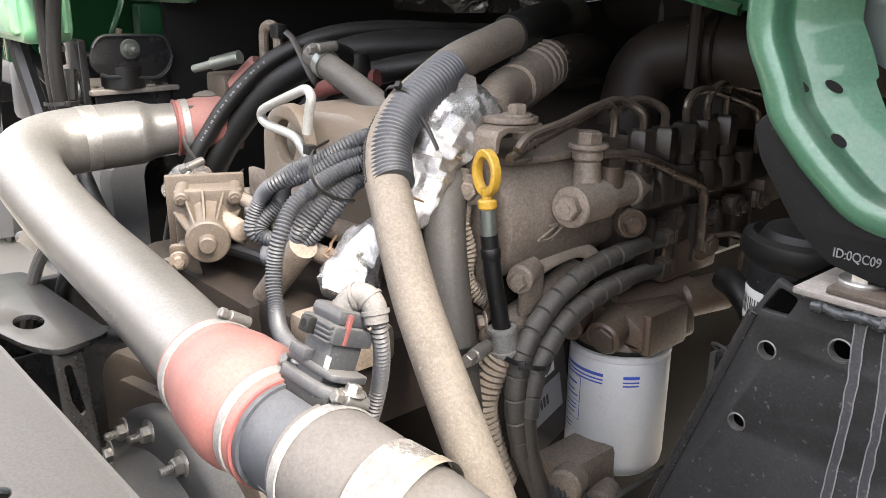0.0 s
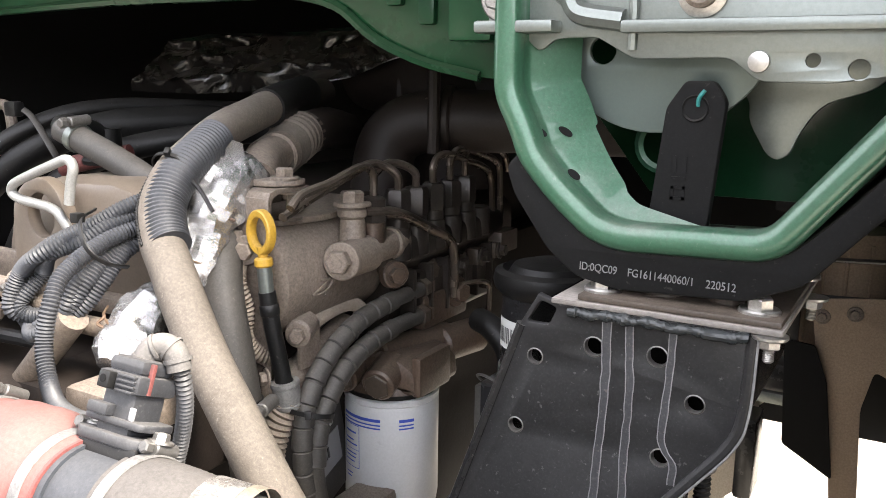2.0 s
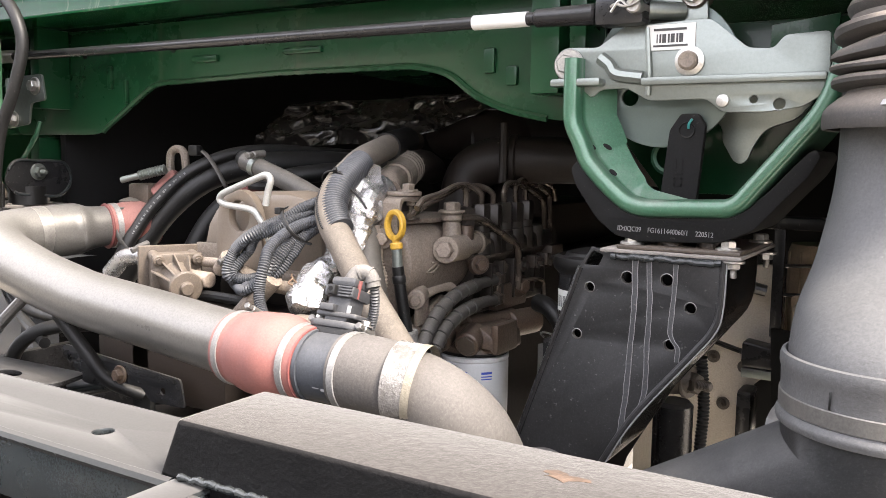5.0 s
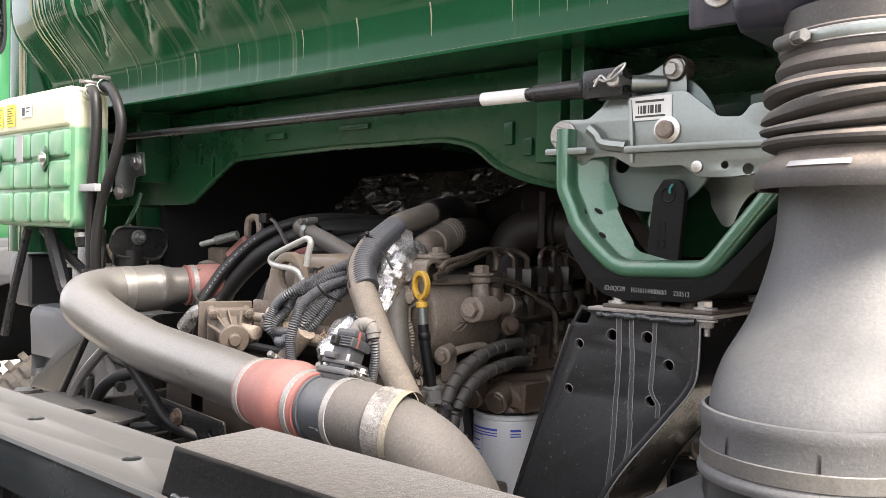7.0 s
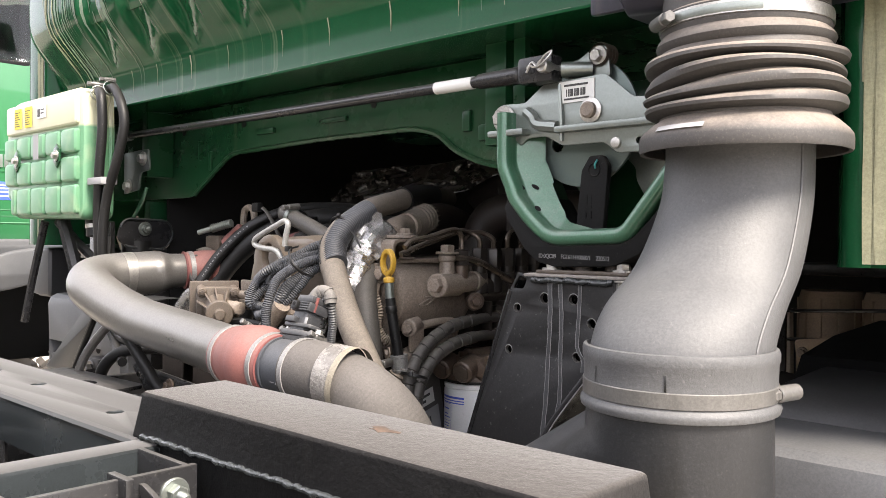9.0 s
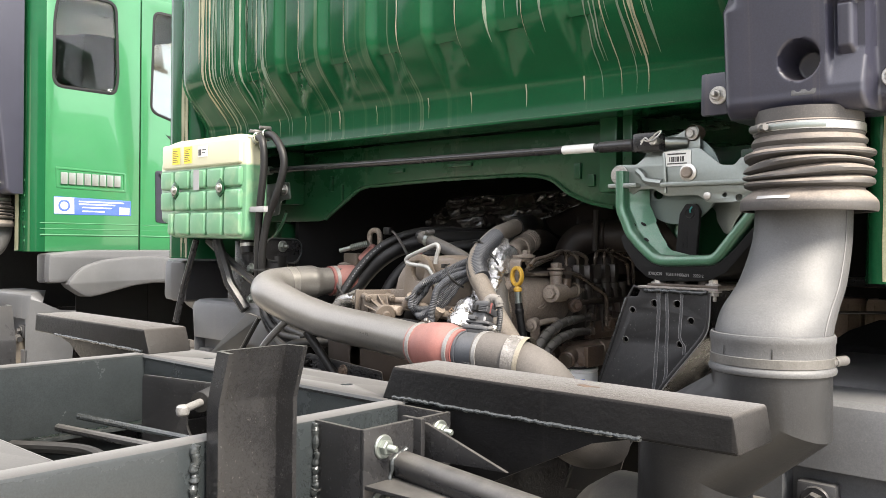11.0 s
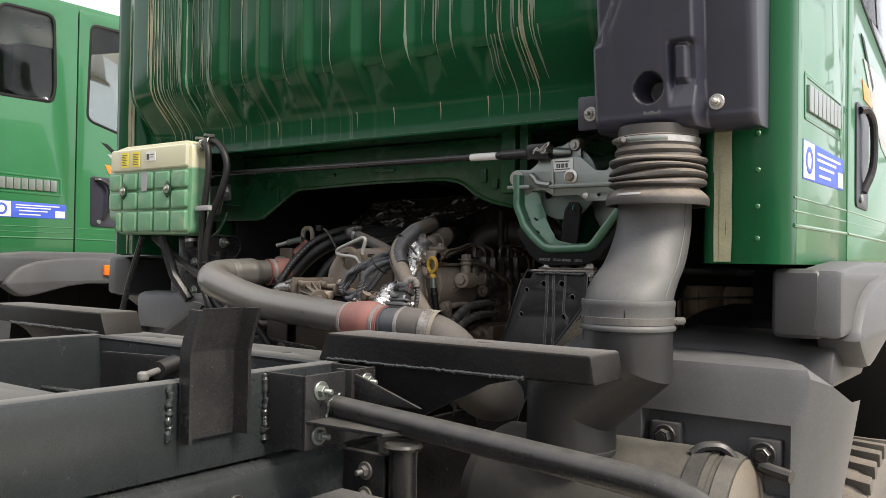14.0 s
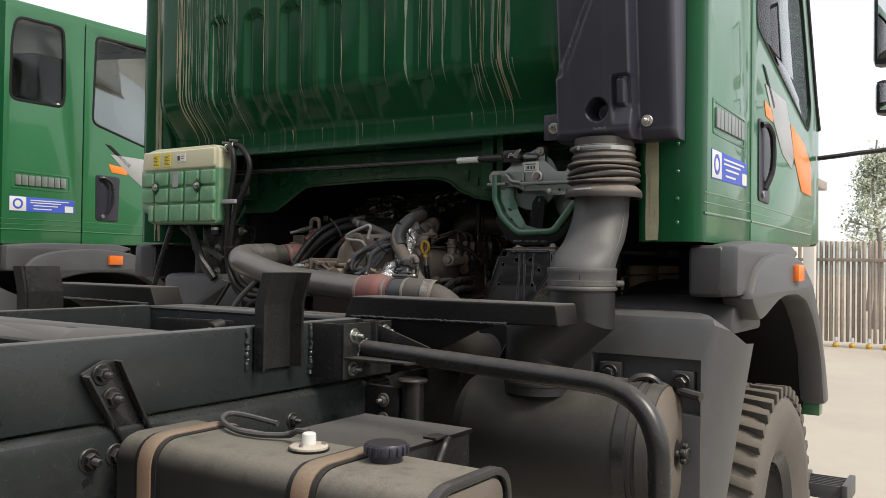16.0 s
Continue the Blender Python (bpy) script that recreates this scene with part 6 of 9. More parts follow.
rowsb = [(-0.184 + k * 0.0036, 1.815, 0.0014 + 0.001 * (k * 7 % 3), 0.011) for k in range(10)] + [(-0.188, 1.830, 0.042, 0.003), (-0.188, 1.810, 0.044, 0.0025)]
bars(label, at_y(0.5512), rowsb, INK)
part("pivot_washer", lathe(bmesh.new(), [(0, 0), (0.018, 0), (0.0185, 0.003), (0.014, 0.005), (0, 0.005)], Matrix.Translation((-0.141, 0.553, 1.791)) @ Matrix.Rotation(radians(90), 4, "X"), 24), CHROME, lock)
part("pivot_pin", lathe(bmesh.new(), [(0, 0), (0.012, 0), (0.012, 0.008), (0.009, 0.01), (0, 0.0095)], Matrix.Translation((-0.141, 0.549, 1.791)) @ Matrix.Rotation(radians(90), 4, "X"), 24), CAST, lock)
part("rivet", lathe(bmesh.new(), [(0, 0), (0.008, 0), (0.0075, 0.004), (0, 0.006)], Matrix.Translation((-0.098, 0.553, 1.741)) @ Matrix.Rotation(radians(90), 4, "X"), 16), CHROME, lock)
bolt(lock, (-0.303, 0.552, 1.793), (0, -1, 0), 0.027, CHROME)
part("cam_disc", plate(ring2(-0.186, 1.782, 0.098, 48), 0.006, at_y(0.60), [ring2(-0.232, 1.751, 0.0115, 18)]), DISC, lock, "dull grey cam disc")
hook = [(-0.17, 1.76), (-0.118, 1.712), (-0.118, 1.695), (-0.102, 1.668), (-0.094, 1.663), (-0.084, 1.668), (-0.076, 1.69), (-0.062, 1.71), (-0.025, 1.722), (-0.005, 1.745), (-0.02, 1.78), (-0.12, 1.78)]
part("hook", plate(rounded(hook, 0.01, 3), 0.007, at_y(0.645)), ZINC, lock, "forged lock hook")
part("spring_ring", lathe(bmesh.new(), [(0.022, 0), (0.026, 0.002), (0.022, 0.004), (0.018, 0.002), (0.022, 0)], Matrix.Translation((-0.187, 0.64, 1.672)) @ Matrix.Rotation(radians(90), 4, "X"), 20), GREEN_PALE, lock)
buckle = [(-0.168, 1.706), (-0.154, 1.727), (-0.132, 1.727), (-0.122, 1.712), (-0.126, 1.66), (-0.131, 1.60), (-0.179, 1.60)]
part("catch_strap", plate(rounded(buckle, 0.004, 3), 0.012, at_y(0.575), (), 0.002), CRADLE_RUBBER, lock, "black catch strap")
part("eyelet", lathe(bmesh.new(), [(0, 0), (0.0085, 0), (0.010, 0.0015), (0.0105, 0.001), (0.0105, -0.001)], Matrix.Translation((-0.145, 0.5688, 1.706)) @ Matrix.Rotation(radians(90), 4, "X"), 20), CRADLE_RUBBER, lock)
part("wire_clip", hose([(-0.143, 0.568, 1.708), (-0.142, 0.566, 1.714), (-0.138, 0.566, 1.720)], 0.0017, 6), material("turquoise paint mark", (0.015, 0.16, 0.15), 0.5), lock)
bars(lock, at_y(0.5685), [(-0.160, 1.655, 0.0035, 0.014), (-0.152, 1.655, 0.0035, 0.014), (-0.160, 1.650, 0.0115, 0.0025), (-0.160, 1.634, 0.0025, 0.011), (-0.151, 1.634, 0.0025, 0.011), (-0.160, 1.6425, 0.0115, 0.0025), (-0.160, 1.634, 0.0115, 0.0025)], CRADLE_RUBBER)
part("top_lever", plate(rounded([(-0.205, 1.838), (-0.198, 1.868), (-0.150, 1.893), (-0.132, 1.890), (-0.128, 1.842)], 0.008), 0.006, at_y(0.585)), ZINC, lock, "zinc pivot lever")
part("lever_spring", lathe(bmesh.new(), [(0.016 + 0.002 * (k % 2), k * 0.004) for k in range(8)], Matrix.Translation((-0.145, 0.575, 1.878)) @ Matrix.Rotation(radians(-90), 4, "X"), 18), CAST_DARK, lock)
bolt(lock, (-0.148, 0.582, 1.876), (0, -1, 0), 0.02, CHROME)
part("back_plate", plate([(-0.06, 1.84), (0.02, 1.85), (0.02, 1.76), (-0.06, 1.76)], 0.004, at_y(0.63)), GREEN_SHADED, lock)

rod = thing("tilt_torsion_rod", (-0.85, 0.53, 1.85), "long black painted rod linking the two cab locks", "rod")
a, b = Vector((-1.60, 0.576, 1.869)), Vector((-0.215, 0.545, 1.856))
part("shaft", cyl(bmesh.new(), a, a.lerp(b, 0.9), 0.0092, n=16), BLACK, rod)
part("sleeve", cyl(bmesh.new(), a.lerp(b, 0.9), a.lerp(b, 0.965), 0.0125, 0.0145, n=16, bev=0.003), BLACK, rod)
part("fork", box(bmesh.new(), (-0.262, 0.530, 1.838), (-0.196, 0.562, 1.880), 0.008), BLACK, rod)
part("paper_wrap", cyl(bmesh.new(), a.lerp(b, 0.83), a.lerp(b, 0.892), 0.0105, n=16), PAPER, rod, "white paper tag")
part("pin", cyl(bmesh.new(), (-0.205, 0.515, 1.859), (-0.205, 0.60, 1.859), 0.010, n=16, bev=0.002), CHROME, rod)
part("split_pin", hose([(-0.235, 0.520, 1.853), (-0.222, 0.516, 1.866), (-0.208, 0.512, 1.858), (-0.190, 0.512, 1.868), (-0.186, 0.516, 1.878), (-0.198, 0.514, 1.872), (-0.212, 0.514, 1.858), (-0.228, 0.518, 1.862), (-0.236, 0.522, 1.86)], 0.0018, 6), CHROME, rod)
part("link_pin", cyl(bmesh.new(), (-0.20, 0.56, 1.859), (-0.16, 0.585, 1.858), 0.012, n=14), ZINC, rod)


# ---- engine: casting and covers ----
engine = thing("engine_block", (-0.87, 1.1, 0.55), "dust-caked in-line diesel engine block under the cab", "engine")
# block, head and sump take the colour with deep shade painted in
part("block", box(bmesh.new(), (-1.05, 0.62, 0.75), (-0.64, 1.85, 1.45), 0.03), HORN, engine, "oily cast block, darkened for deep shade")
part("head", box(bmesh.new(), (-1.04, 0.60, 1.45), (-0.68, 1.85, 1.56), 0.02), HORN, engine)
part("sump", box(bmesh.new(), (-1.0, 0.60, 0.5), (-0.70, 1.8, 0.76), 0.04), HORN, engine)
m = Matrix.Translation((-1.02, 0.30, 0.86)) @ Matrix.Rotation(radians(-90), 4, "X")
bell = part("bell_housing", lathe(bmesh.new(), [(0.10, -0.06), (0.15, -0.02), (0.205, 0.015), (0.235, 0.055), (0.245, 0.072), (0.285, 0.078), (0.295, 0.084), (0.300, 0.094), (0.300, 0.118), (0.290, 0.12)], m, 72), BELL, engine, "dark grey bell housing")
part("joint_line", lathe(bmesh.new(), [(0.298, 0.118), (0.304, 0.120), (0.304, 0.124), (0.298, 0.126)], m, 72), RUST, bell)
part("rear_ring", lathe(bmesh.new(), [(0.290, 0.124), (0.318, 0.126), (0.322, 0.132), (0.322, 0.20), (0.31, 0.215)], m, 72), CAST_DARK, bell, "brown dusty casing ring")
for k in range(16):
    a = radians(12 + k * 22.5)
    bolt(bell, m @ Vector((0.272 * math.cos(a), 0.272 * math.sin(a), 0.079)), (0, -1, 0), 0.027, CHROME, True)
part("flywheel_casing", plate(rounded([(-1.50, 0.80), (-1.47, 1.05), (-1.38, 1.135), (-1.05, 1.20), (-0.82, 1.19), (-0.66, 1.06), (-0.62, 0.80)], 0.05, 5), 0.13, at_y(0.50), edge=0.016), CASING, engine, "dusty brown flywheel casing")
part("casing_step", plate(rounded([(-1.33, 0.95), (-1.30, 1.12), (-1.05, 1.165), (-0.82, 1.15), (-0.76, 0.95)], 0.04, 5), 0.03, at_y(0.428), edge=0.008), CASING, engine)
hung = part("hung_strip", plate(rounded([(-1.16, 1.325), (-1.145, 1.335), (-0.86, 1.315), (-0.85, 1.27), (-0.93, 1.268), (-0.95, 1.288), (-1.02, 1.29), (-1.04, 1.272), (-1.10, 1.275), (-1.12, 1.295)], 0.006), 0.004, at_y(0.365), [ring2(-1.135, 1.312, 0.007, 12), ring2(-0.90, 1.29, 0.006, 12), ring2(-1.06, 1.295, 0.006, 12)]), BLACK, engine, "drilled black strip below the pipe")
bolt(hung, (-1.0, 0.362, 1.303), (0, -1, 0), 0.02, OIL_BROWN)
# gearbox and shaft added, mostly unseen, to darken reflections between the rails
part("gearbox", box(bmesh.new(), (-1.29, -0.62, 0.62), (-0.70, 0.26, 1.06), 0.05, seg=3), HORN, engine, "dark gearbox casing, enlarged to deepen the dark between the rails")
part("gearbox_tail", cyl(bmesh.new(), (-0.99, -0.60, 0.86), (-0.99, -1.1, 0.84), 0.17, 0.13, n=32, bev=0.01), HORN, engine)
part("prop_shaft", cyl(bmesh.new(), (-0.99, -1.1, 0.84), (-0.99, -4.4, 0.70), 0.065, n=24), RAIL_CLEAN, engine)

cover = thing("valve_cover", (-0.87, 0.65, 1.46), "rounded sandy-brown cast cover at the rear of the engine", "engine cover")
prof = [(-1.003, 1.46), (-0.995, 1.51), (-0.985, 1.545), (-0.965, 1.573), (-0.935, 1.592), (-0.90, 1.602), (-0.79, 1.607), (-0.755, 1.60), (-0.73, 1.58), (-0.718, 1.55), (-0.715, 1.46)]
part("dome", plate(prof, 0.24, at_y(0.655), edge=0.022), COVER, cover, "domed casting")
part("flange", box(bmesh.new(), (-1.02, 0.515, 1.455), (-0.705, 0.80, 1.475), 0.006), CAST, cover)
part("nameplate_pad", box(bmesh.new(), (-0.985, 0.514, 1.475), (-0.86, 0.524, 1.512), 0.003), CAST, cover)
bolt(cover, (-0.872, 0.512, 1.497), (0, -1, 0), 0.022, CAST)
part("filler_neck", lathe(bmesh.new(), [(0.032, 0), (0.034, 0.006), (0.030, 0.012), (0.022, 0.014), (0.021, 0.05), (0, 0.05)], Matrix.Translation((-0.995, 0.70, 1.60)), 24), RUBBER, cover)

eye = thing("lifting_eye", (-0.87, 0.512, 1.48), "cast lifting eye with a bright bent wire through it", "lifting eye")
out = [(-0.928, 1.47), (-0.924, 1.57), (-0.91, 1.593), (-0.885, 1.607), (-0.86, 1.608), (-0.84, 1.595), (-0.828, 1.57), (-0.812, 1.47)]
part("eye_plate", plate(rounded(out, 0.012, 3), 0.018, at_y(0.514), [ring2(-0.872, 1.563, 0.0235, 24, 1.12)], 0.003), COVER, eye)
part("wire", sweep(bmesh.new(), spline([(-0.795, 0.488, 1.585), (-0.790, 0.488, 1.607), (-0.784, 0.488, 1.626), (-0.793, 0.488, 1.634), (-0.815, 0.488, 1.628), (-0.880, 0.490, 1.606), (-0.900, 0.492, 1.597), (-0.902, 0.493, 1.588), (-0.885, 0.493, 1.582), (-0.835, 0.493, 1.577), (-0.818, 0.494, 1.567), (-0.806, 0.50, 1.54), (-0.80, 0.505, 1.515)], 6), 0.0056, 12), GALV_WHITE, eye, "bent bright wire")

# ---- charge-air pipe ----
charge = thing("charge_air_pipe", (-1.0, 0.31, 1.38), "dusty bright steel charge-air pipe with red hose joints", "pipe")
run = [(-1.258, 0.60, 1.524, 0.0385), (-1.266, 0.57, 1.523, 0.0385), (-1.274, 0.535, 1.522, 0.0395), (-1.281, 0.512, 1.520, 0.0425), (-1.286, 0.494, 1.519, 0.0485), (-1.292, 0.475, 1.518, 0.0495), (-1.298, 0.445, 1.516, 0.0495), (-1.304, 0.405, 1.514, 0.0495), (-1.301, 0.362, 1.510, 0.0495), (-1.276, 0.326, 1.502, 0.049),
       (-1.23, 0.309, 1.488, 0.0475), (-1.13, 0.307, 1.460, 0.046), (-1.045, 0.308, 1.442, 0.0455), (-0.99, 0.307, 1.434, 0.045), (-0.82, 0.300, 1.421, 0.0445), (-0.66, 0.289, 1.409, 0.044), (-0.60, 0.285, 1.405, 0.043)]
pts = spline(run, 6)
steps_r = [p[3] for p in pts]
acc = [0.0]
for p, q in zip(pts, pts[1:]):
    acc.append(acc[-1] + float(np.linalg.norm(q[:3] - p[:3])))
part("steel_pipe", sweep(bmesh.new(), pts, lambda s: float(np.interp(s, acc, steps_r)), 36), STEEL, charge, "dusty polished steel pipe", 60)
part("polished_band", sweep(bmesh.new(), [(-1.301, 0.432, 1.5157), (-1.3035, 0.408, 1.5145)], 0.0499, 36), CHROME, charge)
part("weld_ring", sweep(bmesh.new(), [(-1.2875, 0.489, 1.5187), (-1.2868, 0.492, 1.5188)], 0.0494, 36), STEEL, charge)
d = Vector((0.12, -0.003, -0.002)).normalized()
m, _ = frame_of((-0.664, 0.2885, 1.4072), (-0.520, 0.2815, 1.4035))
part("red_hose", lathe(bmesh.new(), [(0.0435, 0), (0.0485, 0.0005), (0.0485, 0.016), (0.0484, 0.022), (0.0500, 0.028), (0.0530, 0.038), (0.0550, 0.050), (0.0555, 0.060), (0.0556, 0.066), (0.0562, 0.070), (0.0572, 0.078), (0.0575, 0.088), (0.0562, 0.099), (0.0530, 0.109), (0.0500, 0.116), (0.0492, 0.119), (0.0490, 0.144), (0.0435, 0.1445)], m, 48), RED, charge, "dusty red silicone hose")
part("hose_edge", lathe(bmesh.new(), [(0.0425, 0.1405), (0.0488, 0.141), (0.0492, 0.143), (0.0488, 0.145), (0.0425, 0.1452)], m, 48), RED_EDGE, charge)
part("hose_edge", lathe(bmesh.new(), [(0.042, -0.0006), (0.0478, -0.0002), (0.0482, 0.0012), (0.0478, 0.003)], m, 48), RED_EDGE, charge)
worm_clamp(charge, m @ Vector((0, 0, 0.010)), d, 0.0488, 0.010, CLAMP, (0, 0.55, 0.85), 0.9)
worm_clamp(charge, m @ Vector((0, 0, 0.127)), d, 0.0495, 0.011, CLAMP, (0, 0.55, 0.85), 0.9)
m2, _ = frame_of((-1.272, 0.545, 1.522), (-1.243, 0.64, 1.526))
part("red_hose", lathe(bmesh.new(), [(0.0385, 0), (0.0430, 0.0005), (0.0430, 0.024), (0.0455, 0.036), (0.0465, 0.05), (0.0455, 0.07), (0.044, 0.10)], m2, 36), RED, charge, "dusty red silicone hose")
part("hose_edge", lathe(bmesh.new(), [(0.0385, -0.001), (0.0440, 0.0), (0.0450, 0.0015), (0.0440, 0.004)], m2, 36), RED_EDGE, charge)
part("hose_band", lathe(bmesh.new(), [(0.0430, 0.010), (0.0445, 0.0105), (0.0445, 0.021), (0.0430, 0.0215)], m2, 36), CLAMP, charge)
part("sleeve", sweep(bmesh.new(), [(-0.525, 0.282, 1.4035), (-0.512, 0.2815, 1.4035), (-0.45, 0.281, 1.4035)], 0.0435, 40), SLATE, charge, "slate-grey plastic sensor sleeve")
part("sleeve_ring", sweep(bmesh.new(), [(-0.520, 0.2815, 1.4035), (-0.514, 0.2815, 1.4035)], 0.0465, 40), SLATE, charge)
bars(charge, Matrix.Translation((-0.505, 0.2408, 1.392)) @ FRONT, [(0, 0, 0.012, 0.002), (0.015, -0.004, 0.010, 0.002), (0.028, -0.006, 0.006, 0.006)], STENCIL)
duct = [(-0.47, 0.281, 1.4035), (-0.43, 0.283, 1.403), (-0.395, 0.289, 1.396), (-0.36, 0.30, 1.379), (-0.332, 0.314, 1.352), (-0.315, 0.33, 1.315), (-0.310, 0.355, 1.275), (-0.308, 0.40, 1.235), (-0.308, 0.46, 1.215), (-0.308, 0.52, 1.21)]
def ripple(s):
    return 0.0475 + 0.010 * min(1, max(0, (s - 0.08) / 0.1)) + 0.00025 * math.sin(s * 1300)
part("ribbed_duct", sweep(bmesh.new(), resample(spline(duct, 10), 0.0017), ripple, 40), DUCT, charge, "dust-coated wrapped duct", 60)
worm_clamp(charge, (-0.458, 0.2815, 1.4035), (1, 0, 0), 0.0482, 0.010, CLAMP, (0, 0.5, 0.87), 0.9)
tape = sweep(bmesh.new(), spline([(-0.398, 0.2845, 1.4012), (-0.384, 0.287, 1.4), (-0.372, 0.2895, 1.3985)], 4), 0.0490, 40, False)
part("clear_tape", tape, TAPE, charge, "crumpled clear tape patch")
part("yellowed_tape", sweep(bmesh.new(), spline([(-0.372, 0.2895, 1.3985), (-0.362, 0.2915, 1.397)], 4), 0.0499, 40, False), YELLOWED, charge)
part("paper_patch", lathe(bmesh.new(), [(0.0496, 0.002), (0.0497, 0.009), (0.0500, 0.017)], frame_of((-0.400, 0.2842, 1.4016), (-0.38, 0.2878, 1.3998))[0], 12, start=155, sweep=48), PAPER_GREY, charge)

sensor = thing("pressure_sensor", (-0.515, 0.335, 1.44), "black pressure sensor plug clipped on the charge pipe", "sensor")
up = Vector((0, 0.42, 0.9)).normalized()
o = Vector((-0.5, 0.300, 1.440))
km = Matrix.Translation(o + Vector((0.004, 0, 0))) @ Matrix.Rotation(radians(-22), 4, "X")
part("mount", box(bmesh.new(), (-0.030, -0.02, -0.012), (0.034, 0.022, 0.010), 0.004, km), RUBBER, sensor)
part("flange", plate(rounded([(-0.042, -0.012), (-0.028, -0.022), (0.024, -0.022), (0.042, -0.008), (0.042, 0.012), (0.026, 0.022), (-0.026, 0.022), (-0.042, 0.012)], 0.006, 3), 0.009, km @ Matrix.Translation((0, 0, 0.012)), edge=0.0015), PLUG, sensor)
part("flange_lip", plate(rounded([(-0.032, -0.018), (0.030, -0.018), (0.034, 0.0), (0.030, 0.018), (-0.032, 0.018)], 0.005, 3), 0.006, km @ Matrix.Translation((0, 0, 0.025)), edge=0.0012), PLUG, sensor)
part("core", box(bmesh.new(), (-0.020, -0.015, 0.012), (0.016, 0.016, 0.070), 0.005, km), PLUG, sensor)
part("latch_bridge", box(bmesh.new(), (-0.024, -0.024, 0.028), (-0.002, -0.014, 0.037), 0.002, km), PLUG, sensor)
part("collar", box(bmesh.new(), (-0.025, -0.020, 0.047), (0.021, 0.020, 0.062), 0.004, km), PLUG, sensor)
for k in range(4):
    part("grip_rib", box(bmesh.new(), (-0.001, -0.0225, 0.0475 + k * 0.0038), (0.018, -0.018, 0.0495 + k * 0.0038), 0.0006, km), PLUG, sensor)
part("latch", box(bmesh.new(), (-0.016, -0.027, 0.048), (-0.004, -0.018, 0.061), 0.002, km), RUBBER, sensor)
part("latch_eye", cyl(bmesh.new(), km @ Vector((-0.010, -0.0275, 0.055)), km @ Vector((-0.010, -0.0255, 0.055)), 0.0032, n=14), BLACK_DEEP, sensor)
part("shroud", box(bmesh.new(), (-0.020, -0.017, 0.062), (0.018, 0.017, 0.074), 0.005, km), PLUG, sensor)
part("boot", hose([km @ Vector(p) for p in ((-0.001, 0, 0.066), (0.0, 0, 0.076), (0.004, 0.002, 0.084), (0.012, 0.006, 0.087), (0.020, 0.010, 0.082), (0.024, 0.014, 0.070))], 0.0098, 18), HOSE_DUST, sensor, "dusty grey rubber boot")
for q0, q1 in (((0.0, 0, 0.073), (0.0004, 0, 0.0755)), ((0.0045, 0.002, 0.0835), (0.0065, 0.003, 0.085)), ((0.015, 0.0075, 0.0862), (0.017, 0.0085, 0.085)), ((0.0215, 0.011, 0.0795), (0.0225, 0.012, 0.0765))):
    part("boot_rib", sweep(bmesh.new(), [km @ Vector(q0), km @ Vector(q1)], 0.0112, 18), HOSE_DUST, sensor)
part("cable", ribbed([km @ Vector(p) for p in ((0.0235, 0.013, 0.076), (0.024, 0.022, 0.060), (0.018, 0.036, 0.04), (0.004, 0.055, 0.01), (-0.01, 0.07, -0.03))], 0.0062, 0.004, 0.0009), PLUG, sensor)
part("red_lock", box(bmesh.new(), (0.0175, -0.010, 0.048), (0.0215, -0.006, 0.072), 0.001, km), RED_EDGE, sensor)
for x in (-0.036, 0.036):
    bolt(sensor, km @ Vector((x, 0, 0.016)), up, 0.013)
part("white_tag", box(bmesh.new(), (0.014, -0.0165, 0.028), (0.020, -0.0145, 0.038), 0.001, km), PAPER_GREY, sensor)

# ---- hoses and looms ----
heater = thing("heater_hose", (-0.6, 0.5, 1.28), "thick dust-coated hose with a split corrugated sleeve", "hose")
hp = [(-0.86, 1.02, 1.70), (-0.80, 0.90, 1.698), (-0.755, 0.79, 1.690), (-0.735, 0.715, 1.676), (-0.716, 0.64, 1.660), (-0.706, 0.592, 1.640), (-0.700, 0.552, 1.618), (-0.690, 0.52, 1.588), (-0.668, 0.50, 1.560), (-0.638, 0.485, 1.535), (-0.602, 0.468, 1.503),
      (-0.560, 0.452, 1.462), (-0.515, 0.44, 1.418), (-0.468, 0.43, 1.37), (-0.42, 0.425, 1.31), (-0.38, 0.42, 1.22)]
part("hose", hose(hp, 0.0225, 20), HOSE_TAN, heater, "dust-coated rubber hose")
sl = spline(hp[4:10], 10)[4:-6]
line = resample([Vector(p) + Vector((0.0075, 0.0015, 0.003)) for p in sl], 0.0008)
part("split_sleeve", sweep(bmesh.new(), line, lambda s: 0.0222 + 0.0010 * math.copysign(abs(math.sin(s * 2 * math.pi / 0.0050)) ** 0.5, math.sin(s * 2 * math.pi / 0.0050)), 26), CONDUIT, heater, "ribbed grey-blue sleeve", 60)
edge_line = resample([Vector(p) + Vector((-0.008, -0.0205, 0.006)) for p in sl], 0.001)
part("sleeve_edge", sweep(bmesh.new(), edge_line, lambda s: 0.0018 + 0.0006 * math.sin(s * 2 * math.pi / 0.0042), 8), RUBBER, heater)
tie(heater, (-0.7015, 0.556, 1.622), (0.1, -0.75, -0.65), 0.0265, 0.005, RUBBER, (0.3, -0.7, 0.7))
part("tail_wrap", sweep(bmesh.new(), spline([(-0.745, 0.755, 1.684), (-0.762, 0.81, 1.692), (-0.80, 0.90, 1.70)], 5), 0.0265, 18), RUBBER, heater, "loose black wrap")
part("tie_tail", hose([(-0.685, 0.552, 1.622), (-0.655, 0.545, 1.606), (-0.632, 0.54, 1.585)], 0.0022, 6), RUBBER, heater)

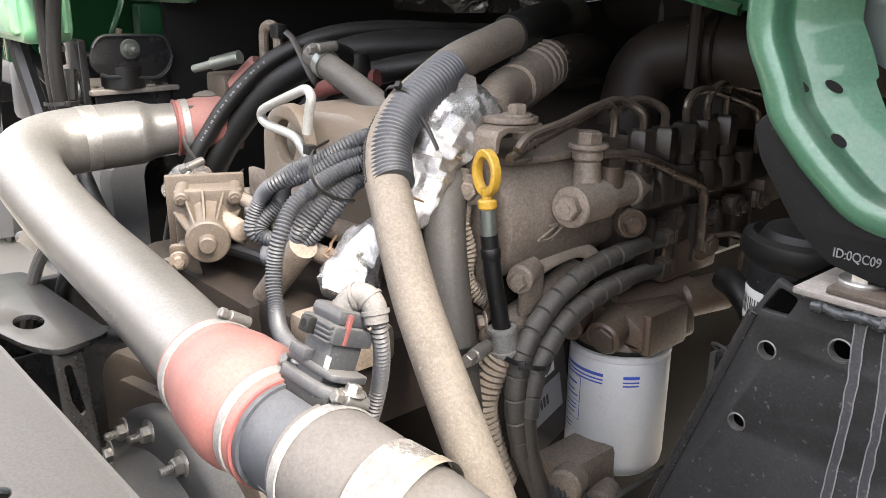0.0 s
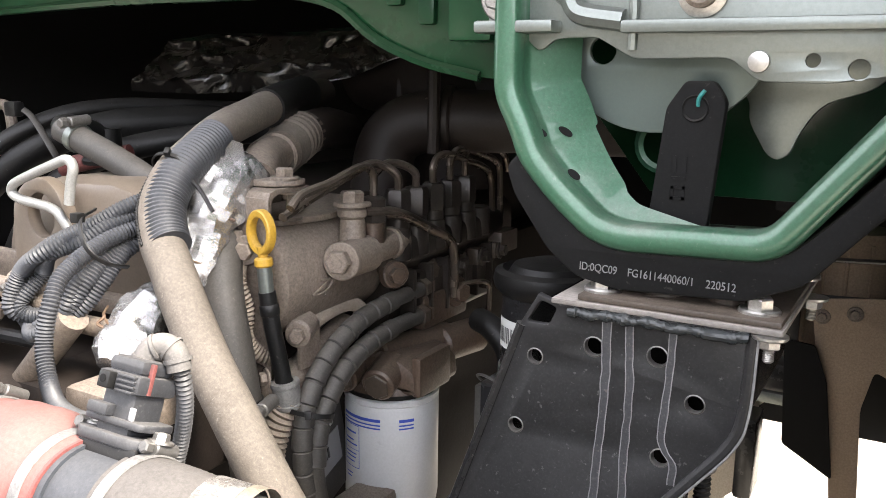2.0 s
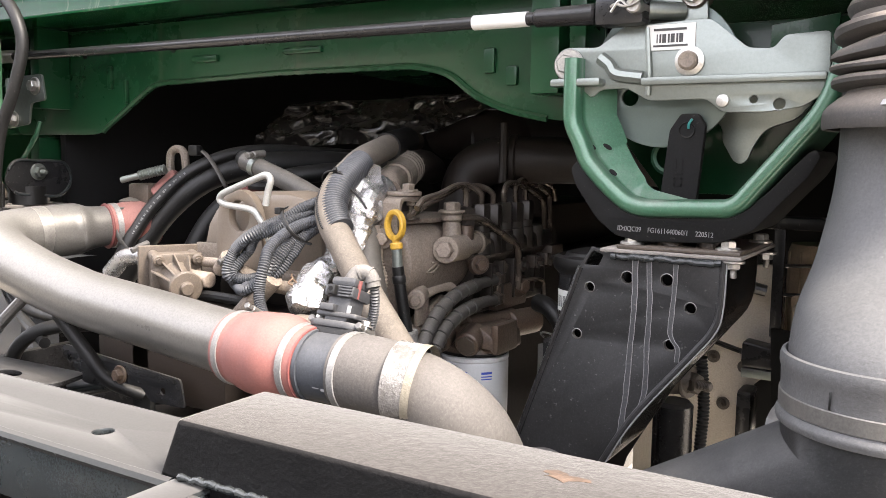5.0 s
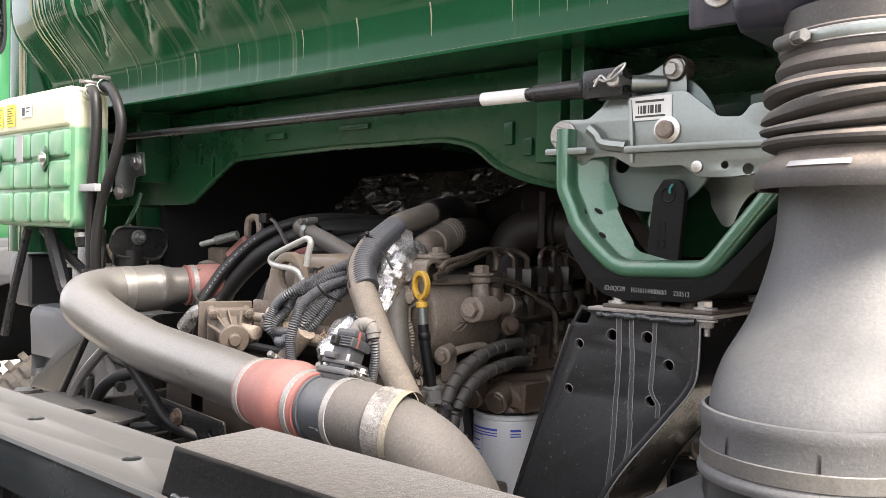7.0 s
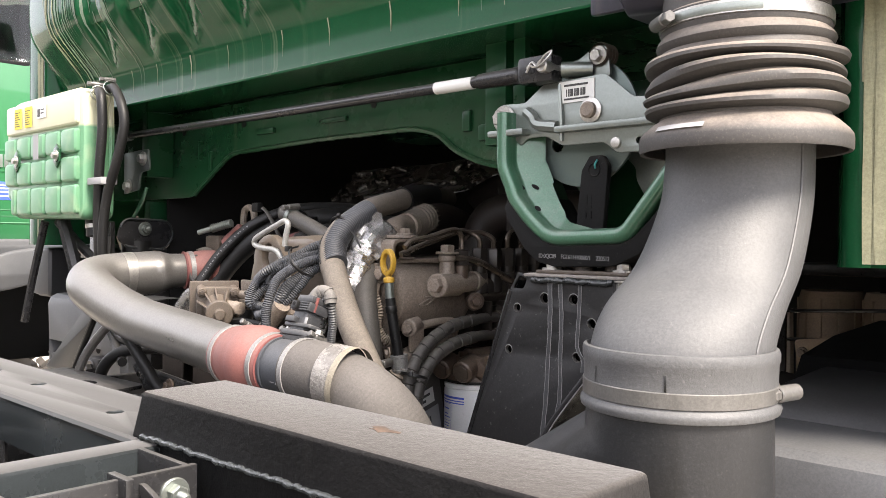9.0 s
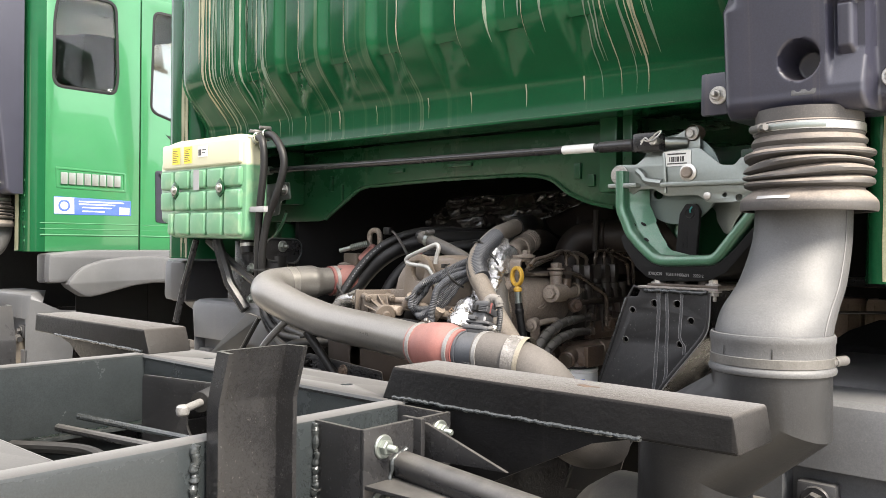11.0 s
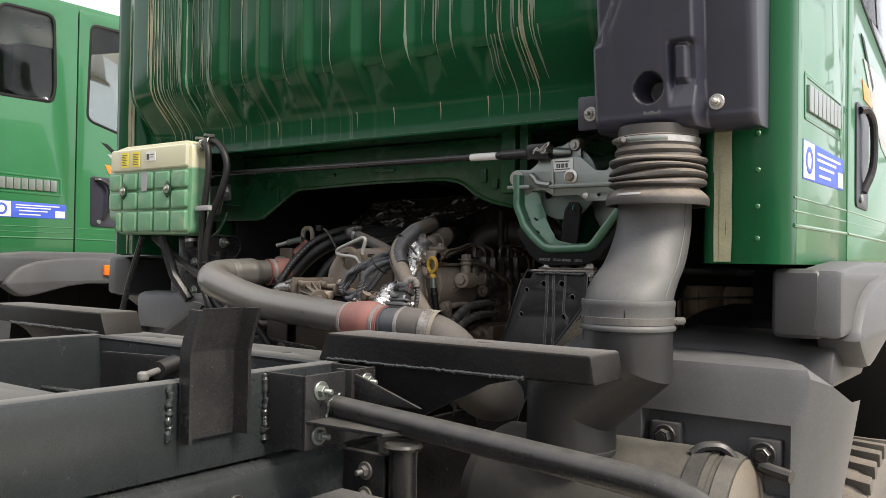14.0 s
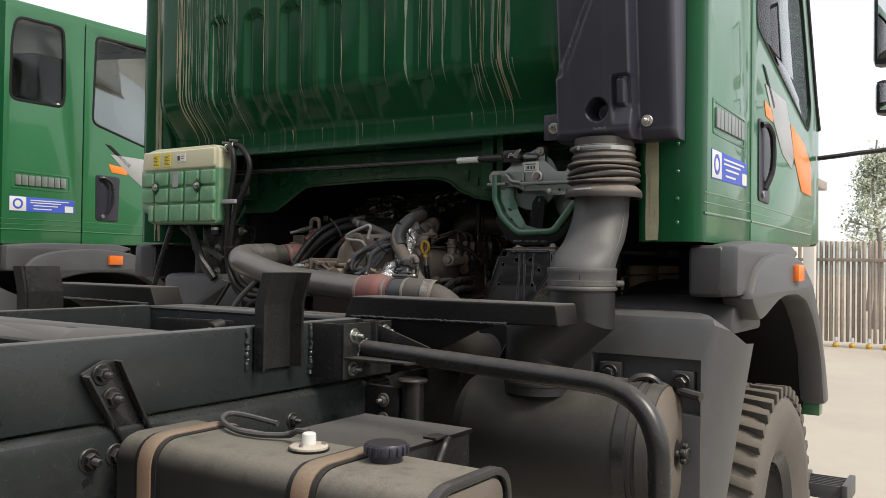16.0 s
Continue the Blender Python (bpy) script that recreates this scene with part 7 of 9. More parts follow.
dark = thing("coolant_hose", (-0.61, 0.545, 1.3), "smooth dark grey coolant hose with a clamped joint", "hose")
part("hose", hose([(-0.72, 0.665, 1.575), (-0.692, 0.62, 1.555), (-0.664, 0.583, 1.527), (-0.645, 0.562, 1.495), (-0.628, 0.550, 1.46), (-0.616, 0.546, 1.42), (-0.608, 0.545, 1.38), (-0.603, 0.548, 1.33), (-0.597, 0.555, 1.25)], 0.0232, 20), HOSE_DARK, dark)
worm_clamp(dark, (-0.607, 0.5455, 1.372), (0.08, 0, -1), 0.0236, 0.014, RUBBER, (0.85, 0.3, 0), 1.3)
tan = thing("tan_conduit", (-0.62, 0.59, 1.38), "dusty tan corrugated conduit", "conduit")
part("conduit", ribbed([(-0.655, 0.60, 1.52), (-0.640, 0.582, 1.498), (-0.635, 0.588, 1.465), (-0.638, 0.588, 1.435), (-0.63, 0.60, 1.412), (-0.61, 0.62, 1.40)], 0.009, 0.005, 0.0012, 12), CONDUIT_TAN, tan)

foil = thing("foil_wrapped_pipe", (-0.67, 0.53, 1.44), "pipe wrapped in crumpled silver foil tied with wire", "pipe")
def crumple(pts, seed):
    """A wrapped tube with sharp, faceted creases."""
    line = resample([Vector(p[:3]) for p in spline(pts, 10)], 0.0060)
    fine_line = spline(pts, 10)
    runs, radii, total = [0.0], [fine_line[0][3]], 0.0
    for p, q in zip(fine_line, fine_line[1:]):
        total += float(np.linalg.norm(q[:3] - p[:3]))
        runs.append(total)
        radii.append(q[3])
    b = sweep(bmesh.new(), line, lambda s: float(np.interp(s, runs, radii)), 24)
    for v in b.verts:
        q = v.co * 26 + Vector((seed, 0, 0))
        fold = abs(noise.noise(q)) * 0.017 + abs(noise.noise(q * 2.4 + Vector((3, 7, 1)))) * 0.008
        v.co += Vector(noise.noise_vector(v.co * 18)) * 0.006
        near = min(line, key=lambda c: (c - v.co).length_squared)
        out = (v.co - near).normalized()
        v.co += out * (0.007 - fold)
    return b
foil_way = [(-0.690, 0.660, 1.612, 0.026), (-0.689, 0.640, 1.606, 0.036), (-0.686, 0.606, 1.592, 0.0385), (-0.685, 0.582, 1.563, 0.035), (-0.680, 0.560, 1.532, 0.031), (-0.680, 0.532, 1.503, 0.026), (-0.689, 0.500, 1.483, 0.024), (-0.693, 0.480, 1.461, 0.028), (-0.689, 0.464, 1.441, 0.031), (-0.684, 0.455, 1.428, 0.026)]
part("foil", crumple(foil_way, 3), FOIL, foil, "crumpled foil", 14)
b = bmesh.new()
tipv = [b.verts.new(p) for p in ((-0.694, 0.607, 1.618), (-0.682, 0.622, 1.622), (-0.670, 0.634, 1.616), (-0.664, 0.622, 1.650), (-0.672, 0.614, 1.654), (-0.682, 0.605, 1.638))]
b.faces.new((tipv[0], tipv[1], tipv[4], tipv[5]))
b.faces.new((tipv[1], tipv[2], tipv[3], tipv[4]))
bmesh.ops.solidify(b, geom=b.faces[:], thickness=0.0012)
part("foil_tip", b, FOIL, foil, smooth=0)
for way in ([(-0.722, 0.600, 1.622), (-0.700, 0.590, 1.626), (-0.672, 0.598, 1.618), (-0.652, 0.612, 1.598), (-0.648, 0.628, 1.575)], [(-0.735, 0.482, 1.480), (-0.716, 0.462, 1.476), (-0.690, 0.455, 1.466), (-0.668, 0.468, 1.456)], [(-0.690, 0.520, 1.545), (-0.668, 0.522, 1.537), (-0.652, 0.535, 1.528), (-0.650, 0.550, 1.520)]):
    part("tie_wire", hose(way, 0.0014, 6), RUST, foil, "rusty tie wire")
for c in ((-0.712, 0.592, 1.624), (-0.655, 0.592, 1.580), (-0.722, 0.466, 1.478), (-0.662, 0.524, 1.533)):
    c = Vector(c)
    part("tie_twist", hose([c, c + Vector((0.008, -0.006, -0.002)), c + Vector((0.005, -0.012, -0.008)), c + Vector((0.014, -0.010, -0.012))], 0.0017, 6), RUST, foil)

loom = thing("wiring_coil", (-0.74, 0.44, 1.45), "coiled grey corrugated wiring conduit held by a cable tie", "wiring loom")
def loop(off, seed):
    rng = random.Random(seed)
    base = [(-0.660, 0.605, 1.612), (-0.692, 0.578, 1.606), (-0.728, 0.52, 1.588), (-0.748, 0.478, 1.570), (-0.785, 0.452, 1.545), (-0.822, 0.440, 1.512), (-0.832, 0.434, 1.478), (-0.812, 0.430, 1.456), (-0.775, 0.432, 1.458), (-0.738, 0.440, 1.480), (-0.725, 0.462, 1.512), (-0.722, 0.50, 1.545), (-0.698, 0.565, 1.572), (-0.66, 0.60, 1.59)]
    c = Vector((-0.76, 0.45, 1.515))
    return [c + (Vector(p) - c) * off + Vector((rng.uniform(-0.004, 0.004), rng.uniform(-0.012, 0.012), rng.uniform(-0.004, 0.004))) for p in base]
for k, off in enumerate((1.0, 0.86, 0.72)):
    part("conduit", ribbed(loop(off, k), 0.0084, 0.0038, 0.0008, 12), CONDUIT, loom)
part("conduit", ribbed([(-0.655, 0.60, 1.575), (-0.690, 0.565, 1.572), (-0.722, 0.49, 1.558), (-0.728, 0.43, 1.53), (-0.722, 0.405, 1.50), (-0.722, 0.395, 1.462), (-0.705, 0.385, 1.432), (-0.672, 0.37, 1.418), (-0.62, 0.355, 1.42), (-0.56, 0.345, 1.432)], 0.0085, 0.0038, 0.0008, 12), CONDUIT, loom)
part("cable_tie", sweep(bmesh.new(), spline([(-0.742, 0.48, 1.585), (-0.728, 0.452, 1.580), (-0.708, 0.436, 1.567), (-0.694, 0.434, 1.552), (-0.688, 0.45, 1.538), (-0.69, 0.475, 1.53)], 6), 0.003, 8, flat=0.5), RUBBER, loom)
part("tie_head", box(bmesh.new(), (-0.738, 0.446, 1.576), (-0.727, 0.456, 1.586), 0.001), RUBBER, loom)

black_hoses = thing("black_hose_pair", (-1.1, 0.7, 1.45), "pair of thick black rubber hoses arching over the engine", "hose")
thin = [(-1.275, 0.52, 1.33), (-1.245, 0.528, 1.41), (-1.222, 0.553, 1.485), (-1.212, 0.576, 1.524), (-1.201, 0.599, 1.560), (-1.180, 0.640, 1.608), (-1.150, 0.679, 1.642), (-1.116, 0.735, 1.667), (-1.085, 0.805, 1.676), (-1.05, 0.885, 1.674), (-1.0, 1.0, 1.668), (-0.94, 1.12, 1.66)]
thick = [(-1.30, 0.55, 1.32), (-1.268, 0.563, 1.395), (-1.243, 0.592, 1.467), (-1.229, 0.615, 1.510), (-1.205, 0.645, 1.558), (-1.172, 0.68, 1.600), (-1.14, 0.722, 1.628), (-1.10, 0.775, 1.645), (-1.06, 0.84, 1.650), (-1.01, 0.93, 1.650), (-0.94, 1.08, 1.64)]
part("hose", hose(thin, 0.0130, 16), RUBBER, black_hoses)
part("hose", hose(thick, 0.0265, 18), RUBBER, black_hoses)
part("hose", hose([(-1.19, 0.66, 1.40), (-1.17, 0.672, 1.47), (-1.14, 0.70, 1.54), (-1.09, 0.735, 1.59), (-1.02, 0.79, 1.62), (-0.95, 0.88, 1.635), (-0.88, 1.0, 1.64)], 0.019, 16), RUBBER, black_hoses)
for k in range(22):                                     # unreadable white print along the thin hose
    q = spline(thin[2:7], 12)
    p0 = Vector(q[6 + int(k * 1.62)][:3])
    p1 = Vector(q[7 + int(k * 1.62)][:3])
    off = Vector((0.0095, -0.0075, 0.0052))
    part("print", sweep(bmesh.new(), [p0 + off, p0.lerp(p1, 0.72 if k % 4 else 0.45) + off], 0.0016 if k % 3 else 0.0022, 6), STENCIL, black_hoses)
for way in ([(-1.160, 0.666, 1.672), (-1.150, 0.672, 1.676), (-1.134, 0.682, 1.664), (-1.106, 0.684, 1.632), (-1.092, 0.692, 1.602), (-1.10, 0.715, 1.588)], [(-1.262, 0.575, 1.545), (-1.250, 0.552, 1.538), (-1.226, 0.538, 1.505), (-1.202, 0.560, 1.462), (-1.185, 0.590, 1.447), (-1.20, 0.62, 1.455)]):
    part("cable_tie", sweep(bmesh.new(), spline(way, 6), 0.0055, 8, flat=0.35), HOSE_DARK, black_hoses)
part("tie_head", box(bmesh.new(), (-1.168, 0.662, 1.662), (-1.142, 0.680, 1.684), 0.005), RUBBER, black_hoses)
part("tie_head", box(bmesh.new(), (-1.272, 0.556, 1.548), (-1.238, 0.572, 1.560), 0.004), HOSE_DARK, black_hoses)
part("red_lead", hose([(-1.13, 0.73, 1.575), (-1.075, 0.70, 1.592), (-1.02, 0.70, 1.605), (-0.97, 0.72, 1.615)], 0.013, 12), RED_EDGE, black_hoses, "red lead")
breather = thing("breather_hose", (-0.93, 0.69, 1.53), "grey breather hose with a worm clamp on an elbow", "hose")
part("hose", hose([(-0.95, 0.60, 1.655), (-0.90, 0.60, 1.638), (-0.85, 0.60, 1.621), (-0.795, 0.602, 1.598), (-0.745, 0.615, 1.565)], 0.017, 16), HOSE_DARK, breather)
part("elbow", hose([(-0.94, 0.60, 1.652), (-0.962, 0.61, 1.658), (-0.982, 0.64, 1.656), (-0.993, 0.68, 1.645), (-0.995, 0.70, 1.62)], 0.0155, 14), RUBBER, breather)
worm_clamp(breather, (-0.922, 0.60, 1.6455), (0.94, 0, -0.32), 0.0175, 0.012, ZINC, (0.35, -0.1, 0.9), 1.1)

# ---- linkage and actuator on the engine's rear ----
act = thing("throttle_actuator", (-0.98, 0.42, 1.40), "dusty cast actuator with a round cap and bolted box", "actuator")
ax = Vector((0.87, -0.46, -0.10)).normalized()           # towards the round cap
sd = ax.cross(Vector((0, 0, 1))).normalized()
upv = sd.cross(ax)
am = Matrix(((sd.x, upv.x, ax.x, -0.885), (sd.y, upv.y, ax.y, 0.402), (sd.z, upv.z, ax.z, 1.452), (0, 0, 0, 1)))
part("cap", lathe(bmesh.new(), [(0, 0.004), (0.0105, 0.004), (0.0115, 0.0), (0.0245, -0.001), (0.0265, -0.003), (0.0265, -0.010), (0.024, -0.012)], am, 36), CASING, act, "round end cap")
part("cap_boss", lathe(bmesh.new(), [(0, 0.010), (0.009, 0.010), (0.0105, 0.008), (0.0105, 0.0)], am, 20), CASING, act)
part("barrel", lathe(bmesh.new(), [(0.0235, -0.010), (0.0225, -0.03), (0.026, -0.062), (0.03, -0.07)], am, 32), CASING, act)
part("flange", box(bmesh.new(), (-0.044, -0.040, -0.080), (0.040, 0.042, -0.068), 0.005, am), CASING, act)
part("box", box(bmesh.new(), (-0.040, -0.036, -0.112), (0.036, 0.038, -0.078), 0.005, am), CASING, act)
part("back_plate", box(bmesh.new(), (-0.046, -0.048, -0.120), (0.052, 0.048, -0.111), 0.002, am), CASING, act)
for a in (20, 52, 84, 118, 160, 200, 250, 300):
    fin = plate([(0.022, -0.012), (0.044, -0.069), (0.020, -0.069)], 0.003, am @ Matrix.Rotation(radians(a), 4, "Z") @ Matrix.Rotation(radians(90), 4, "X"), edge=0.0006)
    part("rib", fin, CASING, act)
for u, w in ((-0.034, 0.032), (0.030, 0.033), (-0.034, -0.030), (0.030, -0.030)):
    part("pillar", cyl(bmesh.new(), am @ Vector((u, w, -0.108)), am @ Vector((u, w, -0.060)), 0.0095, n=16, bev=0.002), CASING, act)
    part("screw", cyl(bmesh.new(), am @ Vector((u, w, -0.060)), am @ Vector((u, w, -0.056)), 0.0055, n=6, bev=0.001), CAST_DARK, act)
part("foot", plate(rounded([(0.010, -0.065), (0.045, -0.045), (0.050, -0.02), (0.02, -0.02)], 0.008), 0.008, am @ Matrix.Translation((0, 0, -0.05)), edge=0.001), CASING, act)
bolt(act, am @ Vector((0.038, -0.040, -0.046)), ax, 0.016, CAST)
link = thing("linkage_pipes", (-0.93, 0.46, 1.44), "dusty small pipes and jointed rods across the engine's rear", "pipes")
part("rod", cyl(bmesh.new(), (-1.10, 0.505, 1.478), (-0.86, 0.462, 1.488), 0.0085, n=12), CAST, link)
part("joint", cyl(bmesh.new(), (-0.875, 0.465, 1.475), (-0.845, 0.455, 1.502), 0.013, n=14, bev=0.002), CAST, link)
part("pipe", hose([(-0.865, 0.462, 1.488), (-0.82, 0.46, 1.478), (-0.77, 0.465, 1.462), (-0.70, 0.48, 1.455)], 0.011, 12), CAST, link)
part("spring_joint", ribbed([(-0.97, 0.45, 1.462), (-0.92, 0.445, 1.462), (-0.872, 0.44, 1.462)], 0.0115, 0.008, 0.002, 14), CAST, link)
part("red_ring", cyl(bmesh.new(), (-0.965, 0.452, 1.463), (-0.960, 0.451, 1.463), 0.0135, n=16), RED_EDGE, link)
part("lower_rod", hose([(-0.99, 0.44, 1.41), (-0.93, 0.435, 1.43), (-0.88, 0.44, 1.436), (-0.81, 0.46, 1.43)], 0.0085, 10), RUBBER, link)
part("tan_pipe", cyl(bmesh.new(), (-0.842, 0.44, 1.375), (-0.735, 0.44, 1.478), 0.016, n=16), CAST, link, "sandy slanting pipe")
part("white_wrap", hose([(-1.20, 0.50, 1.44), (-1.165, 0.50, 1.468), (-1.13, 0.50, 1.478), (-1.10, 0.503, 1.478)], 0.017, 12), FOIL, link, "silver wrapped elbow")
worm_clamp(link, (-1.105, 0.503, 1.478), (1, 0, 0), 0.016, 0.008, CAST, (0, -0.3, 1))
worm_clamp(link, (-0.845, 0.461, 1.484), (1, 0, -0.2), 0.0125, 0.007, CAST, (0, -0.3, 1))
part("bracket_sheet", box(bmesh.new(), (-1.10, 0.49, 1.448), (-0.98, 0.60, 1.454), 0.002), CAST, link)
part("base_casting", box(bmesh.new(), (-0.86, 0.42, 1.30), (-0.62, 0.62, 1.40), 0.02), HORN, link, "oily base casting, darkened for deep shade")
part("base_casting", box(bmesh.new(), (-0.70, 0.395, 1.385), (-0.60, 0.46, 1.425), 0.01), CAST, link)
part("base_casting", box(bmesh.new(), (-1.12, 0.40, 1.25), (-0.80, 0.62, 1.40), 0.03), HORN, link)

valve = thing("vent_valve", (-1.24, 0.64, 1.56), "rust-red vent valve with a bright spring plunger and hook", "valve")
part("body", box(bmesh.new(), (-1.285, 0.61, 1.565), (-1.225, 0.67, 1.605), 0.006), CAST_DARK, valve)
part("red_body", cyl(bmesh.new(), (-1.22, 0.64, 1.575), (-1.185, 0.66, 1.62), 0.03, 0.024, n=18, bev=0.004), RED, valve)
part("plunger", cyl(bmesh.new(), (-1.272, 0.585, 1.612), (-1.235, 0.60, 1.622), 0.0065, n=12), ZINC, valve)
part("spring", ribbed([(-1.235, 0.60, 1.622), (-1.205, 0.612, 1.630), (-1.185, 0.62, 1.635)], 0.0085, 0.006, 0.002, 14), ZINC, valve)
part("hook", hose([(-1.285, 0.72, 1.60), (-1.285, 0.72, 1.655), (-1.277, 0.72, 1.672), (-1.258, 0.72, 1.676), (-1.243, 0.72, 1.668), (-1.238, 0.72, 1.64), (-1.238, 0.72, 1.60)], 0.0085, 10), CAST, valve)
part("grey_cap", lathe(bmesh.new(), [(0, 0), (0.02, 0), (0.021, 0.005), (0.012, 0.009), (0, 0.012)], Matrix.Translation((-1.268, 0.60, 1.566)), 16), HOSE_DARK, valve)

# ---- fuel side of the engine ----
dip = thing("dipstick", (-0.60, 0.595, 1.36), "oil dipstick with a yellow ring handle in a black tube", "dipstick")
rm = Matrix.Translation((-0.613, 0.592, 1.557)) @ Matrix.Rotation(radians(-10), 4, "Z") @ Matrix.Rotation(radians(90), 4, "X") @ Matrix.Diagonal((1, 1.22, 1, 1))
ringp = [(0.0165, -0.0055), (0.0195, -0.0055), (0.0208, -0.004), (0.0208, 0.004), (0.0195, 0.0055), (0.0165, 0.0055), (0.0142, 0.0045), (0.0136, 0.0), (0.0142, -0.0045), (0.0165, -0.0055)]
part("ring", lathe(bmesh.new(), ringp, rm, 32), YELLOW, dip, "yellow plastic ring")
part("neck", cyl(bmesh.new(), (-0.612, 0.592, 1.541), (-0.611, 0.592, 1.528), 0.0065, 0.0055, n=12), YELLOW, dip)
part("shoulder", cyl(bmesh.new(), (-0.611, 0.592, 1.529), (-0.610, 0.592, 1.518), 0.0105, n=16, bev=0.002), YELLOW, dip)
part("steel_tip", cyl(bmesh.new(), (-0.610, 0.592, 1.519), (-0.608, 0.593, 1.488), 0.0085, n=14), ZINC, dip)
part("tube", hose([(-0.608, 0.593, 1.490), (-0.604, 0.596, 1.45), (-0.598, 0.602, 1.40), (-0.593, 0.607, 1.355)], 0.0098, 14), RUBBER, dip, "black tube")
part("clip", lathe(bmesh.new(), [(0.0105, 0.0), (0.0165, 0.0), (0.0172, 0.002), (0.0172, 0.005), (0.016, 0.006), (0.016, 0.026), (0.0172, 0.027), (0.0172, 0.030), (0.0165, 0.032), (0.0105, 0.032)], frame_of((-0.5925, 0.6075, 1.352), (-0.5955, 0.6045, 1.384))[0], 28), CAST_GREY, dip, "grey sleeve clip")
part("clip_ear", box(bmesh.new(), (-0.622, 0.592, 1.362), (-0.603, 0.604, 1.380), 0.003), CAST, dip)
part("boot_ring", lathe(bmesh.new(), [(0.0098, 0), (0.0112, 0.002), (0.0112, 0.012), (0.0098, 0.014)], frame_of((-0.6055, 0.595, 1.462), (-0.6068, 0.594, 1.476))[0], 18), RUBBER, dip)
bolt(dip, (-0.615, 0.598, 1.385), (-0.5, -0.85, 0), 0.016, CAST)
part("corrugated_leg", ribbed([(-0.592, 0.61, 1.36), (-0.603, 0.60, 1.33), (-0.61, 0.592, 1.29), (-0.605, 0.598, 1.24), (-0.59, 0.61, 1.18)], 0.0165, 0.008, 0.0018, 16), CONDUIT_TAN, dip, "tan corrugated leg")

mani = thing("intake_manifold", (-0.64, 0.75, 1.45), "sandy cast intake manifold with a bolted bracket", "manifold")
part("casting", plate(rounded([(-0.76, 1.40), (-0.76, 1.553), (-0.635, 1.556), (-0.604, 1.532), (-0.592, 1.492), (-0.600, 1.452), (-0.635, 1.420)], 0.03, 6), 0.30, at_y(0.765), edge=0.014), CAST, mani, "sandy casting")
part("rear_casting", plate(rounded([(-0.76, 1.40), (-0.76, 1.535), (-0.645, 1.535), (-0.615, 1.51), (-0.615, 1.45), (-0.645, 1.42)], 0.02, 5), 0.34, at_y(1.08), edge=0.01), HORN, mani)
part("lid", plate(rounded([(-0.75, 0.628), (-0.628, 0.640), (-0.612, 0.70), (-0.618, 0.86), (-0.75, 0.86)], 0.012), 0.008, Matrix.Translation((0, 0, 1.5585)), edge=0.002), CAST, mani)
part("cast_mark", hose([(-0.5925, 0.655, 1.474), (-0.5905, 0.675, 1.484), (-0.5905, 0.705, 1.494), (-0.5905, 0.690, 1.482), (-0.5910, 0.672, 1.474), (-0.5925, 0.655, 1.474)], 0.0016, 6), CAST, mani)
part("cast_mark", hose([(-0.5905, 0.668, 1.490), (-0.5905, 0.690, 1.487), (-0.5915, 0.676, 1.470)], 0.0014, 6), CAST, mani)
part("upright_bracket", plate(rounded([(-0.674, 1.38), (-0.674, 1.556), (-0.664, 1.584), (-0.652, 1.592), (-0.618, 1.592), (-0.616, 1.38)], 0.006), 0.006, at_y(0.608)), CAST, mani, "upright bracket")
bend = [(0.605, 1.575), (0.606, 1.590), (0.610, 1.598), (0.620, 1.601), (0.676, 1.601), (0.680, 1.598), (0.676, 1.595), (0.624, 1.595), (0.616, 1.592), (0.612, 1.586), (0.611, 1.575)]
part("bracket_top", plate(bend, 0.052, at_x(-0.640), edge=0.0008), CAST, mani)
part("neck_flange", plate(rounded([(-0.715, 0.645), (-0.69, 0.625), (-0.63, 0.622), (-0.606, 0.650), (-0.612, 0.672), (-0.66, 0.69), (-0.70, 0.69)], 0.012, 4), 0.007, Matrix.Translation((0, 0, 1.6055)), edge=0.0015), CAST, mani)
part("bracket_spacer", cyl(bmesh.new(), (-0.622, 0.650, 1.562), (-0.622, 0.650, 1.566), 0.016, n=18, bev=0.001), CAST_DARK, mani)
bolt(mani, (-0.627, 0.650, 1.609), (0, 0, 1), 0.022, CAST)
bolt(mani, (-0.622, 0.650, 1.595), (0, 0, -1), 0.016, CAST, True)
part("bracket_wing", box(bmesh.new(), (-0.70, 0.594, 1.49), (-0.645, 0.600, 1.555), 0.004), CAST, mani)
bolt(mani, (-0.64, 0.597, 1.533), (0.3, -0.95, 0), 0.022, CAST)
part("water_neck", hose([(-0.672, 0.652, 1.606), (-0.685, 0.675, 1.618), (-0.700, 0.705, 1.624), (-0.714, 0.745, 1.628)], 0.025, 20), CAST, mani)
part("neck_collar", cyl(bmesh.new(), (-0.708, 0.728, 1.626), (-0.716, 0.750, 1.629), 0.0285, n=24, bev=0.003), CAST, mani)
part("neck_hose", hose([(-0.712, 0.715, 1.617), (-0.722, 0.76, 1.63), (-0.735, 0.805, 1.644), (-0.742, 0.83, 1.648)], 0.031, 18), HOSE_TAN, mani, "dusty ribbed hose")
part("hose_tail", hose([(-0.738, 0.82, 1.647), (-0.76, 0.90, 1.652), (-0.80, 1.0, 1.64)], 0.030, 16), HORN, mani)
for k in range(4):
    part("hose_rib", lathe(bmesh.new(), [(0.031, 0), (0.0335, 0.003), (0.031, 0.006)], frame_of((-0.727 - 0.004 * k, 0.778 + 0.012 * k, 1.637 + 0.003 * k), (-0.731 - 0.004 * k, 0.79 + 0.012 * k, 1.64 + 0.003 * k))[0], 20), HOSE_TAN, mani)
